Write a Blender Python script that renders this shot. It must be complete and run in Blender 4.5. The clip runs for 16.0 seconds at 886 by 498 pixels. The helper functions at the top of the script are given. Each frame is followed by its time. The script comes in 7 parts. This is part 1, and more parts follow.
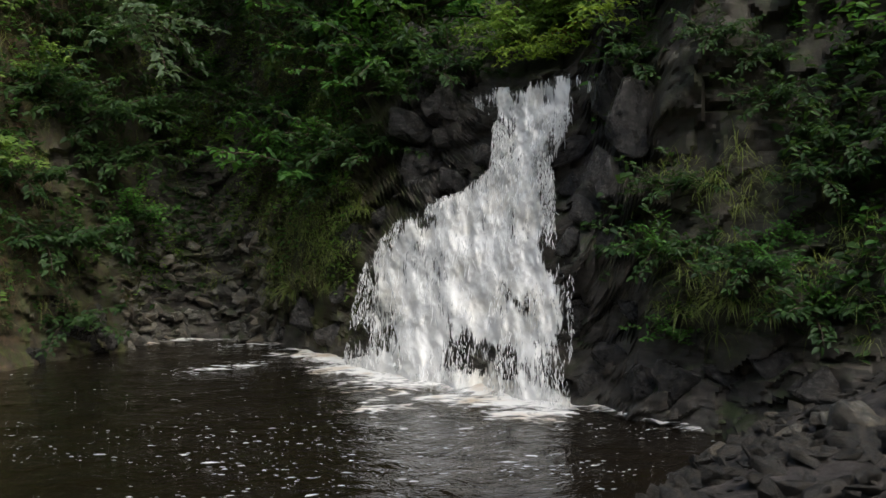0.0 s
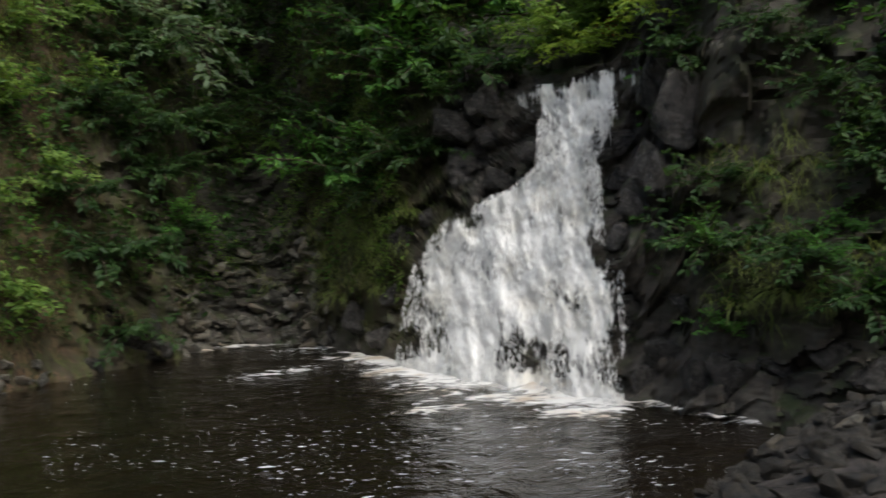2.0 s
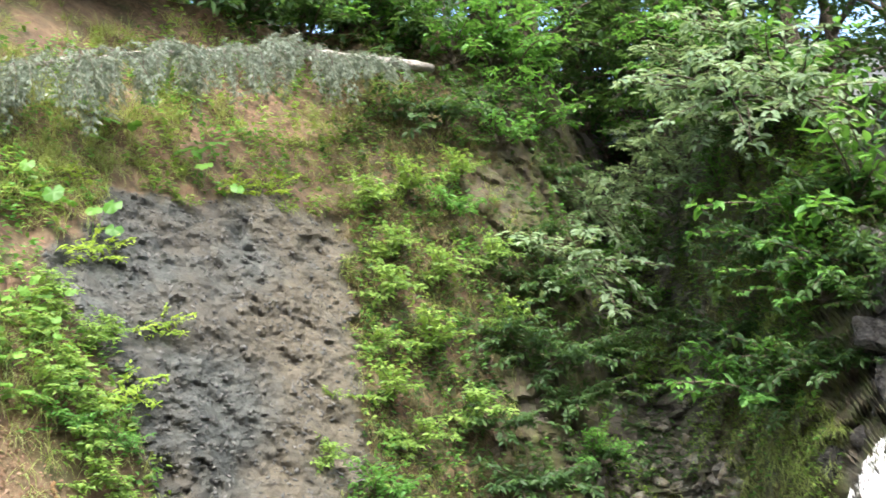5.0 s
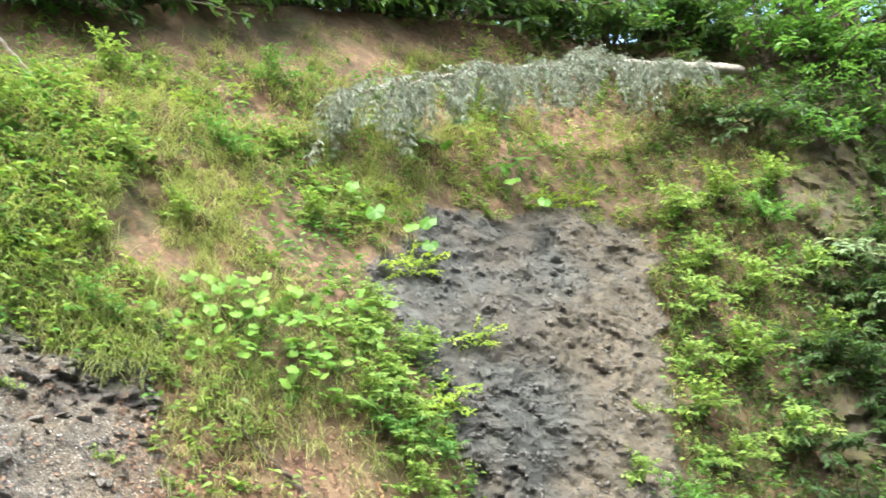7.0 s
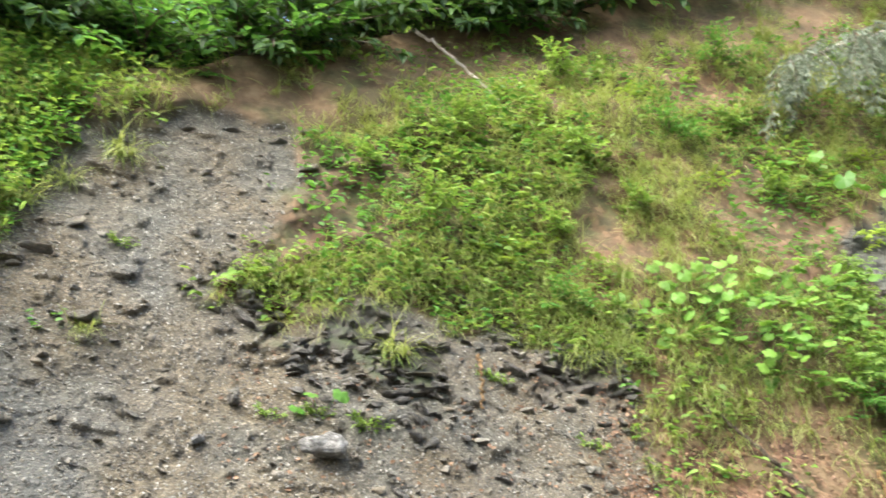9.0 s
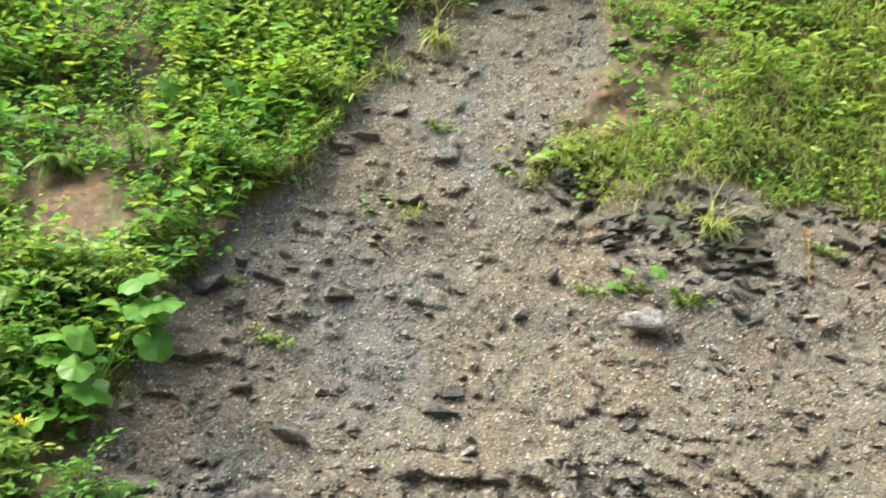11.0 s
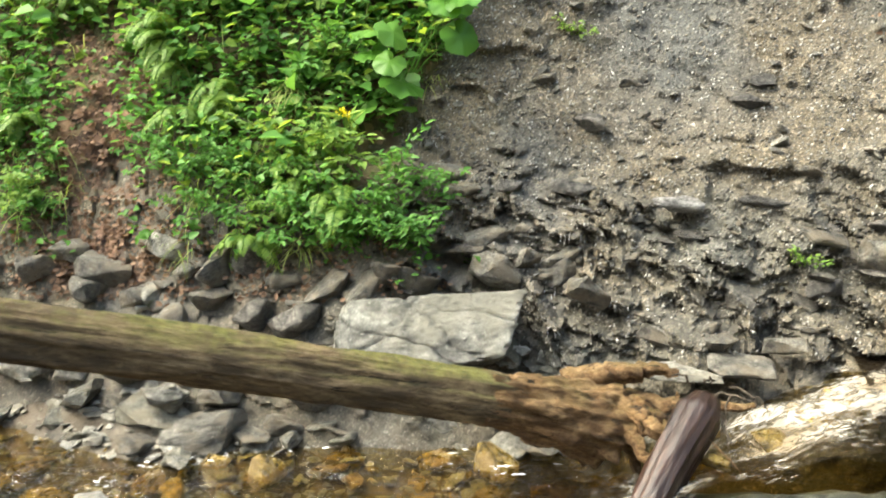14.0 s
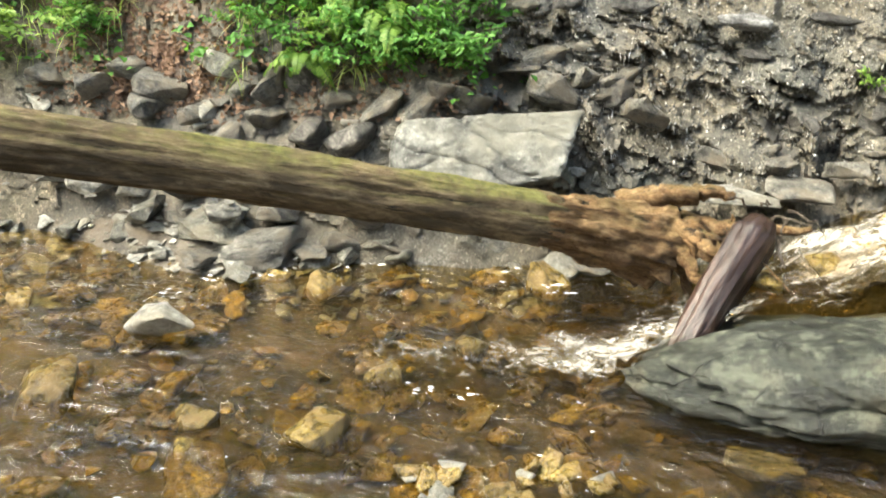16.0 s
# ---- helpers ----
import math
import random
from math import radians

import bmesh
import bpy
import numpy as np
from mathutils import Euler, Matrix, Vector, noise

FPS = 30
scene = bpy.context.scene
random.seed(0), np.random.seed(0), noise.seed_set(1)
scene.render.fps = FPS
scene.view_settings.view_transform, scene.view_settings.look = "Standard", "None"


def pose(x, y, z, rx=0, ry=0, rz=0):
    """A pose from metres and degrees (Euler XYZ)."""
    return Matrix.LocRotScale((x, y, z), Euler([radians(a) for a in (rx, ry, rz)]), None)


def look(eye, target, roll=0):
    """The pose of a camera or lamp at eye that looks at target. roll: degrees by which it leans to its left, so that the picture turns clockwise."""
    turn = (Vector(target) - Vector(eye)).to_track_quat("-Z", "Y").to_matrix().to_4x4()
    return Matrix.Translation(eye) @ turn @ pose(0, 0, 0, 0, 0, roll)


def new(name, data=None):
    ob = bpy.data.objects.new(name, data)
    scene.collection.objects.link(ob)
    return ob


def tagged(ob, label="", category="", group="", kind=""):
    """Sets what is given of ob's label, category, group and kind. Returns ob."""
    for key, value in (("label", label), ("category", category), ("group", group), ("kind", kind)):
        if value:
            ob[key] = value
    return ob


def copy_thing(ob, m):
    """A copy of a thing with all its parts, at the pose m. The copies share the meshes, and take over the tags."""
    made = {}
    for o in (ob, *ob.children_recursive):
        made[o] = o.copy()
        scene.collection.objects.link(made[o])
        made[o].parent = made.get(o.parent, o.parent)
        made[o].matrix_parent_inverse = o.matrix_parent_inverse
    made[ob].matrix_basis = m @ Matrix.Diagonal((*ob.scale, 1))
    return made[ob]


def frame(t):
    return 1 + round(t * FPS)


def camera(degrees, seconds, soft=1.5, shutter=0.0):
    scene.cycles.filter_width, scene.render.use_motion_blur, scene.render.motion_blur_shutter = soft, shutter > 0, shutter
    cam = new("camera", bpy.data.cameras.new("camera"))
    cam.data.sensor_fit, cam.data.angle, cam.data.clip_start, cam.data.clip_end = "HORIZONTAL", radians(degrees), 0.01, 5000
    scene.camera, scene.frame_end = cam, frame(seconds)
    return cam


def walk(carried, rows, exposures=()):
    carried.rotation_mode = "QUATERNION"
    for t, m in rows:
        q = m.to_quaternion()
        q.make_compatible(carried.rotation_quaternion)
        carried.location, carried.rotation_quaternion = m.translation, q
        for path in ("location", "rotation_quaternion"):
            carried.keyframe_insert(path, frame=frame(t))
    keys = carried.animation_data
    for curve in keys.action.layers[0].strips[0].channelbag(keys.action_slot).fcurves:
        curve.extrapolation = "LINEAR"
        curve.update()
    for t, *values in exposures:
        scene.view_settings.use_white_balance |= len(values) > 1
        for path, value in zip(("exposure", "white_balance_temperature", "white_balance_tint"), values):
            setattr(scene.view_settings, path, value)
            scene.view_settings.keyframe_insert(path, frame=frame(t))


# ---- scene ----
# the camera turns on one spot, pans down the gorge wall
EYE = (0.0, 0.0, 1.7)
cam = camera(47.61, 16.0, shutter=0.4)
EXPOSURES = [(0.0, 0.26, 6100, 8), (2.0, 0.26, 6100, 8), (2.5, 0.1, 6100, 8), (2.7, 0.35, 6150, 9), (3.2, 0.95, 6200, 10), (5.3, 2.68, 6150, 10), (7.0, 2.76, 6180, 9), (9.2, 2.52, 6420, 6), (11.3, 2.5, 6750, 4), (12.5, 2.48, 6800, 3), (13.5, 2.55, 6850, 2), (16.0, 2.78, 6820, 1)]
PATH = [
    (0.0, pose(*EYE, 89.00, 0.00, -0.00)),
    (0.5, pose(*EYE, 89.01, -0.02, -0.20)),
    (1.0, pose(*EYE, 89.01, 0.45, -0.24)),
    (1.5, pose(*EYE, 89.00, 0.93, -0.20)),
    (2.0, pose(*EYE, 89.04, 1.88, 2.71)),
    (2.5, pose(*EYE, 91.79, 4.44, 10.32)),
    (3.0, pose(*EYE, 93.96, 4.92, 15.78)),
    (3.2, pose(*EYE, 94.32, 5.86, 18.59)),
    (5.3, pose(*EYE, 103.10, 1.98, 27.72)),
    (5.5, pose(*EYE, 102.08, 0.52, 29.83)),
    (6.0, pose(*EYE, 101.88, -0.02, 35.06)),
    (6.5, pose(*EYE, 103.35, 0.05, 39.06)),
    (7.0, pose(*EYE, 104.32, 0.54, 43.02)),
    (7.5, pose(*EYE, 104.82, 0.22, 47.13)),
    (8.0, pose(*EYE, 103.60, 0.38, 55.85)),
    (8.5, pose(*EYE, 102.55, -0.01, 63.25)),
    (9.0, pose(*EYE, 103.72, -0.23, 69.54)),
    (9.2, pose(*EYE, 103.72, -1.06, 71.35)),
    (11.3, pose(*EYE, 94.86, -1.50, 89.24)),
    (11.5, pose(*EYE, 93.69, -1.64, 90.22)),
    (12.0, pose(*EYE, 90.33, -0.80, 93.21)),
    (12.5, pose(*EYE, 86.59, -1.13, 96.09)),
    (13.0, pose(*EYE, 83.69, 1.13, 101.19)),
    (13.5, pose(*EYE, 81.66, 0.96, 102.63)),
    (14.0, pose(*EYE, 78.73, -0.03, 104.32)),
    (14.5, pose(*EYE, 76.30, -0.22, 106.14)),
    (15.0, pose(*EYE, 74.11, -0.34, 107.50)),
    (15.5, pose(*EYE, 71.48, -0.66, 107.80)),
    (16.0, pose(*EYE, 68.51, 0.31, 107.47)),
]
walk(cam, PATH, EXPOSURES)

# ---- daylight: an overcast sky over the gorge ----
world = bpy.data.worlds.new("overcast_sky")
scene.world = world
world.use_nodes = True
wn = world.node_tree
sky = wn.nodes.new("ShaderNodeTexSky")
sky.sky_type, sky.sun_disc = "NISHITA", False
sky.sun_elevation, sky.sun_rotation = radians(53), radians(151)
sky.air_density, sky.dust_density = 1.0, 4.0
wn.nodes["Background"].inputs["Strength"].default_value = 0.15
wn.links.new(sky.outputs["Color"], wn.nodes["Background"].inputs["Color"])
sun = new("sun", bpy.data.lights.new("sun", "SUN"))
sun.data.energy, sun.data.angle, sun.data.color = 1.5, radians(40), (1.0, 0.95, 0.86)
sun.matrix_world = look((0, 0, 34), (-12, 22, 0))

# ---- materials ----


class Nodes:
    """A short hand for node trees."""

    def __init__(self, name):
        self.material = bpy.data.materials.new(name)
        self.material.use_nodes = True
        self.tree = self.material.node_tree
        self.tree.nodes.clear()
        self.out = self.tree.nodes.new("ShaderNodeOutputMaterial")

    def put(self, socket, value):
        if isinstance(value, bpy.types.NodeSocket):
            self.tree.links.new(value, socket)
        elif isinstance(value, (tuple, list)) and len(value) == 3 and socket.type == "RGBA":
            socket.default_value = (*value, 1.0)
        else:
            socket.default_value = value

    def coords(self, kind="Object", scale=(1, 1, 1), turn=(0, 0, 0)):
        t = self.tree.nodes.new("ShaderNodeTexCoord")
        m = self.tree.nodes.new("ShaderNodeMapping")
        self.put(m.inputs["Vector"], t.outputs[kind])
        m.inputs["Scale"].default_value = scale
        m.inputs["Rotation"].default_value = turn
        return m.outputs["Vector"]

    def noise(self, vec, scale, detail=4.0, rough=0.55, warp=0.0):
        n = self.tree.nodes.new("ShaderNodeTexNoise")
        self.put(n.inputs["Vector"], vec)
        n.inputs["Scale"].default_value, n.inputs["Detail"].default_value = scale, detail
        n.inputs["Roughness"].default_value, n.inputs["Distortion"].default_value = rough, warp
        return n.outputs["Fac"]

    def cells(self, vec, scale, output="Color", feature="F1"):
        n = self.tree.nodes.new("ShaderNodeTexVoronoi")
        n.feature = feature
        self.put(n.inputs["Vector"], vec)
        n.inputs["Scale"].default_value = scale
        return n.outputs[output]

    def ramp(self, fac, *stops):
        n = self.tree.nodes.new("ShaderNodeValToRGB")
        self.put(n.inputs["Fac"], fac)
        while len(n.color_ramp.elements) < len(stops):
            n.color_ramp.elements.new(0.5)
        for e, (at, c) in zip(n.color_ramp.elements, stops):
            e.position = at
            e.color = (c, c, c, 1) if isinstance(c, (int, float)) else (*c, 1)
        return n.outputs["Color"]

    def mix(self, fac, a, b, how="MIX"):
        n = self.tree.nodes.new("ShaderNodeMix")
        n.data_type, n.blend_type = "RGBA", how
        self.put(n.inputs["Factor"], fac)
        self.put(n.inputs[6], a)
        self.put(n.inputs[7], b)
        return n.outputs[2]

    def math(self, how, a, b=0.0):
        n = self.tree.nodes.new("ShaderNodeMath")
        n.operation = how
        self.put(n.inputs[0], a)
        self.put(n.inputs[1], b)
        return n.outputs[0]

    def split(self, colour):
        n = self.tree.nodes.new("ShaderNodeSeparateColor")
        self.put(n.inputs[0], colour)
        return n.outputs

    def layer(self, name):
        n = self.tree.nodes.new("ShaderNodeAttribute")
        n.attribute_name = name
        return self.split(n.outputs["Color"])

    def chance(self):
        return self.tree.nodes.new("ShaderNodeNewGeometry").outputs["Random Per Island"]

    def whole_chance(self):
        return self.tree.nodes.new("ShaderNodeObjectInfo").outputs["Random"]

    def up(self):
        g = self.tree.nodes.new("ShaderNodeNewGeometry")
        n = self.tree.nodes.new("ShaderNodeSeparateXYZ")
        self.put(n.inputs[0], g.outputs["Normal"])
        return n.outputs["Z"]

    def bump(self, height, strength, distance=0.02, under=None):
        n = self.tree.nodes.new("ShaderNodeBump")
        self.put(n.inputs["Height"], height)
        n.inputs["Strength"].default_value, n.inputs["Distance"].default_value = strength, distance
        if under is not None:
            self.put(n.inputs["Normal"], under)
        return n.outputs["Normal"]

    def surface(self, colour, rough=0.7, normal=None, metal=0.0, specular=0.5):
        n = self.tree.nodes.new("ShaderNodeBsdfPrincipled")
        self.put(n.inputs["Base Color"], colour)
        self.put(n.inputs["Roughness"], rough)
        n.inputs["Metallic"].default_value = metal
        self.put(n.inputs["Specular IOR Level"], specular)
        if normal is not None:
            self.put(n.inputs["Normal"], normal)
        return n.outputs[0]

    def blend(self, fac, a, b):
        n = self.tree.nodes.new("ShaderNodeMixShader")
        self.put(n.inputs[0], fac)
        self.tree.links.new(a, n.inputs[1])
        self.tree.links.new(b, n.inputs[2])
        return n.outputs[0]

    def shader(self, kind, **values):
        n = self.tree.nodes.new(kind)
        for key, value in values.items():
            self.put(n.inputs[key], value)
        return n.outputs[0]

    def done(self, shader):
        self.tree.links.new(shader, self.out.inputs["Surface"])
        return self.material


def leaf_material(name, dark, mid, light, gloss=0.45, thin_share=0.42):
    m = Nodes(name)
    c = m.ramp(m.math("FRACT", m.math("ADD", m.chance(), m.whole_chance())), (0.0, dark), (0.5, mid), (1.0, light))
    c = m.mix(m.math("MULTIPLY", m.noise(m.coords(), 3.0, 2), 0.5), c, tuple(0.6 * v for v in mid))
    body = m.surface(c, gloss + 0.05, specular=0.28)
    thin = m.shader("ShaderNodeBsdfTranslucent", Color=m.mix(0.5, c, (light[0] * 1.3, light[1] * 1.25, light[2] * 0.6)))
    return m.done(m.blend(thin_share, body, thin))


def slope_material():
    m = Nodes("gorge_slope")
    v = m.coords()
    a, b = m.layer("soil_a"), m.layer("soil_b")
    mud, gravel, ochre, rock = a[0], a[1], a[2], b[0]
    plants, litter = b[1], b[2]
    # gravel: shale chips of three sizes
    wob = m.mix(0.06, v, m.cells(v, 40, "Color"), "ADD")
    chips = m.split(m.cells(wob, 34))[0]
    fine = m.split(m.cells(wob, 85))[1]
    grit = m.noise(v, 130, 3, 0.7)
    chip_c = m.ramp(chips, (0.0, (0.045, 0.044, 0.036)), (0.5, (0.112, 0.116, 0.091)), (0.86, (0.185, 0.18, 0.148)), (1.0, (0.44, 0.425, 0.375)))
    fine_c = m.ramp(fine, (0.0, (0.05, 0.048, 0.04)), (0.6, (0.131, 0.134, 0.105)), (0.9, (0.22, 0.212, 0.175)), (1.0, (0.44, 0.425, 0.375)))
    gravel_c = m.mix(m.ramp(m.noise(v, 5, 5, 0.7), (0.38, 0.0), (0.62, 1.0)), chip_c, fine_c)
    gravel_c = m.mix(0.27, gravel_c, (0.02, 0.018, 0.015))
    gravel_c = m.mix(m.ramp(grit, (0.35, 0.55), (0.6, 0.0)), gravel_c, (0.05, 0.045, 0.04))
    gravel_c = m.mix(m.ramp(m.noise(v, 1.1, 4), (0.38, 0.05), (0.58, 0.75)), gravel_c, m.mix(1.0, gravel_c, (1.3, 1.05, 0.78), "MULTIPLY"))
    gravel_c = m.mix(m.ramp(m.noise(v, 0.8, 5), (0.5, 0.0), (0.66, 0.35)), gravel_c, (0.09, 0.097, 0.10))
    # ochre soil with roots and crumbs
    ochre_c = m.ramp(m.noise(v, 7, 6, 0.65), (0.3, (0.075, 0.048, 0.026)), (0.55, (0.165, 0.11, 0.06)), (0.75, (0.25, 0.18, 0.108)))
    # wet grey clay
    mud_c = m.ramp(m.noise(v, 3.5, 7, 0.68), (0.3, (0.03, 0.033, 0.028)), (0.52, (0.068, 0.072, 0.062)), (0.75, (0.12, 0.126, 0.108)))
    mud_c = m.mix(m.ramp(m.noise(v, 0.7, 5), (0.5, 0.0), (0.62, 0.6)), mud_c, (0.085, 0.071, 0.049))
    mud_c = m.mix(m.math("MULTIPLY", plants, m.ramp(m.noise(v, 1.5, 5, 0.65), (0.32, 0.4), (0.52, 1.0))), mud_c, m.ramp(m.noise(v, 6, 6, 0.7), (0.3, (0.06, 0.052, 0.036)), (0.7, (0.14, 0.12, 0.082))))
    rock_c = m.ramp(m.noise(m.coords(scale=(1, 1, 4)), 3.0, 6, 0.65), (0.3, (0.026, 0.0235, 0.02)), (0.55, (0.08, 0.073, 0.061)), (0.8, (0.18, 0.168, 0.145)))
    rock_c = m.mix(m.math("MULTIPLY", m.ramp(m.up(), (0.2, 0.0), (0.7, 1.0)), m.ramp(m.noise(v, 2.2, 4), (0.45, 0.0), (0.6, 0.8))), rock_c, (0.035, 0.055, 0.015))
    earth = m.ramp(m.noise(v, 6, 6, 0.7), (0.3, (0.03, 0.023, 0.015)), (0.55, (0.10, 0.072, 0.042)), (0.75, (0.19, 0.135, 0.08)))
    moss = m.ramp(m.noise(v, 12, 5, 0.7), (0.3, (0.02, 0.035, 0.008)), (0.7, (0.085, 0.115, 0.03)))
    c = m.mix(m.ramp(m.noise(v, 1.6, 4), (0.42, 0.0), (0.6, 0.75)), earth, moss)
    c = m.mix(m.math("MULTIPLY", ochre, m.ramp(m.noise(v, 2.1, 4), (0.38, 0.15), (0.55, 1.0))), c, ochre_c)
    c = m.mix(rock, c, rock_c)
    streaky = m.noise(m.coords(scale=(1, 1, 0.3)), 7, 6, 0.7, 0.3)
    hanging = m.ramp(streaky, (0.3, (0.016, 0.0135, 0.009)), (0.46, (0.06, 0.049, 0.028)), (0.56, (0.053, 0.066, 0.017)), (0.72, (0.13, 0.134, 0.043)))
    c = m.mix(m.math("MULTIPLY", m.layer("soil_c")[0], m.ramp(m.noise(v, 1.8, 4), (0.34, 0.3), (0.5, 1.0))), c, hanging)
    c = m.mix(gravel, c, gravel_c)
    c = m.mix(mud, c, mud_c)
    leaf_c = m.ramp(m.split(m.cells(v, 17))[0], (0.2, (0.04, 0.02, 0.012)), (0.6, (0.115, 0.06, 0.035)), (1.0, (0.24, 0.14, 0.085)))
    c = m.mix(m.math("MULTIPLY", litter, m.ramp(m.noise(v, 5, 4), (0.42, 0.0), (0.52, 0.9))), c, leaf_c)
    relief = m.math("ADD", m.math("ADD", m.math("MULTIPLY", chips, 0.6), m.math("MULTIPLY", fine, 0.4)), m.math("MULTIPLY", m.noise(v, 45, 4, 0.7), 0.8))
    crumb = m.noise(v, 18, 8, 0.7)
    n = m.bump(crumb, 0.55, 0.05)
    frac = m.mix(0.35, m.coords(scale=(1, 1, 2.0), turn=(0.5, 0.2, 0)), m.noise(v, 2.5, 3), "ADD")
    facet = m.math("ADD", m.split(m.cells(frac, 4.5))[0], m.math("MULTIPLY", m.split(m.cells(frac, 13))[0], 0.45))
    n = m.bump(m.math("MULTIPLY", facet, rock), 0.8, 0.09, n)
    clod = m.math("ADD", m.cells(frac, 7, "Distance"), m.math("MULTIPLY", m.noise(v, 9, 6, 0.7), 1.2))
    n = m.bump(m.math("MULTIPLY", clod, mud), 0.6, 0.06, n)
    n = m.bump(m.math("MULTIPLY", relief, m.math("ADD", gravel, 0.2)), 0.7, 0.022, n)
    wet = m.math("SUBTRACT", 0.85, m.math("MULTIPLY", m.math("ADD", m.math("MULTIPLY", mud, 0.22), m.math("MULTIPLY", rock, 0.4)), m.noise(v, 2.0, 3)))
    return m.done(m.surface(c, wet, n, specular=0.35))


def stone_material(name, dark, mid, light, rough=0.6, stain=None, bands=3.0, tight=1.0):
    m = Nodes(name)
    v = m.coords()
    w = m.math("FRACT", m.math("ADD", m.whole_chance(), m.chance()))
    c = m.ramp(m.noise(m.coords(scale=(1, 1, bands)), 5.0, 7, 0.65, 0.4), (0.5 - 0.18 * tight, dark), (0.5, mid), (0.5 + 0.2 * tight, light))
    c = m.mix(1.0, c, m.ramp(w, (0.0, 0.5), (1.0, 1.1)), "MULTIPLY")
    c = m.mix(1.0, c, m.ramp(m.noise(v, 21, 8, 0.78), (0.36, 0.5), (0.64, 1.4)), "MULTIPLY")
    c = m.mix(1.0, c, m.ramp(m.noise(v, 5.5, 6, 0.72, 0.5), (0.34, 0.5), (0.5, 1.0), (0.66, 1.3)), "MULTIPLY")
    c = m.mix(m.ramp(m.noise(v, 28, 4), (0.62, 0.0), (0.72, 0.5)), c, light)
    if stain:
        c = m.mix(m.ramp(m.noise(v, 3.0, 4), (0.45, 0.0), (0.6, 0.75)), c, stain)
    n = m.bump(m.noise(m.coords(scale=(1, 1, bands)), 7, 9, 0.75), 0.9, 0.06)
    n = m.bump(m.noise(v, 30, 6, 0.7), 0.7, 0.022, n)
    return m.done(m.surface(c, m.ramp(m.noise(v, 4, 3), (0.3, rough - 0.2), (0.7, rough + 0.15)), n))


def wood_material(name, dark, mid, light, moss=0.0, wet=False):
    m = Nodes(name)
    grain = m.coords(scale=(3.2, 19, 19))
    c = m.ramp(m.noise(grain, 2.6, 9, 0.7, 0.5), (0.34, dark), (0.5, mid), (0.66, light))
    c = m.mix(m.ramp(m.noise(m.coords(scale=(1.2, 2.5, 2.5)), 2.4, 6, 0.65), (0.42, 0.0), (0.6, 0.8)), c, dark)
    c = m.mix(m.ramp(m.noise(m.coords(scale=(1.5, 3, 3)), 4.0, 5, 0.65), (0.55, 0.0), (0.68, 0.7)), c, light)
    crack = m.ramp(m.noise(m.coords(scale=(1.1, 11, 11)), 2.2, 5, 0.7, 0.4), (0.34, 0.0), (0.40, 1.0))
    c = m.mix(crack, tuple(0.3 * x for x in dark), c)
    if moss:
        top = m.math("MULTIPLY", m.ramp(m.up(), (0.25, 0.0), (0.85, 1.0)), m.ramp(m.noise(m.coords(), 3.2, 6, 0.7), (0.38, 0.0), (0.58, moss)))
        c = m.mix(top, c, m.ramp(m.noise(m.coords(), 22, 4), (0.3, (0.075, 0.08, 0.018)), (0.7, (0.23, 0.215, 0.06))))
    n = m.bump(m.noise(grain, 3.0, 9, 0.75), 0.3 if wet else 0.9, 0.03 if wet else 0.05)
    n = m.bump(crack, 0.2 if wet else 0.6, 0.03, n)
    return m.done(m.surface(c, 0.3 if wet else 0.8, n, specular=0.4 if wet else 0.3))


def still_water(name, tint, clear, ripple, strength, stretch=(1, 1, 1)):
    m = Nodes(name)
    v = m.coords(scale=stretch)
    h = m.math("ADD", m.noise(v, ripple, 4, 0.6, 0.6), m.math("MULTIPLY", m.noise(v, ripple * 3.1, 3, 0.6, 0.4), 0.4))
    n = m.bump(h, strength, 0.05 if ripple < 3 else 0.11)
    fres = m.tree.nodes.new("ShaderNodeFresnel")
    fres.inputs["IOR"].default_value = 1.33
    m.put(fres.inputs["Normal"], n)
    below = m.blend(clear, m.shader("ShaderNodeBsdfDiffuse", Color=tint), m.shader("ShaderNodeBsdfTransparent", Color=(0.84, 0.73, 0.41)))
    return m.done(m.blend(fres.outputs[0], below, m.shader("ShaderNodeBsdfGlossy", Color=(1, 1, 1), Roughness=0.06, Normal=n)))


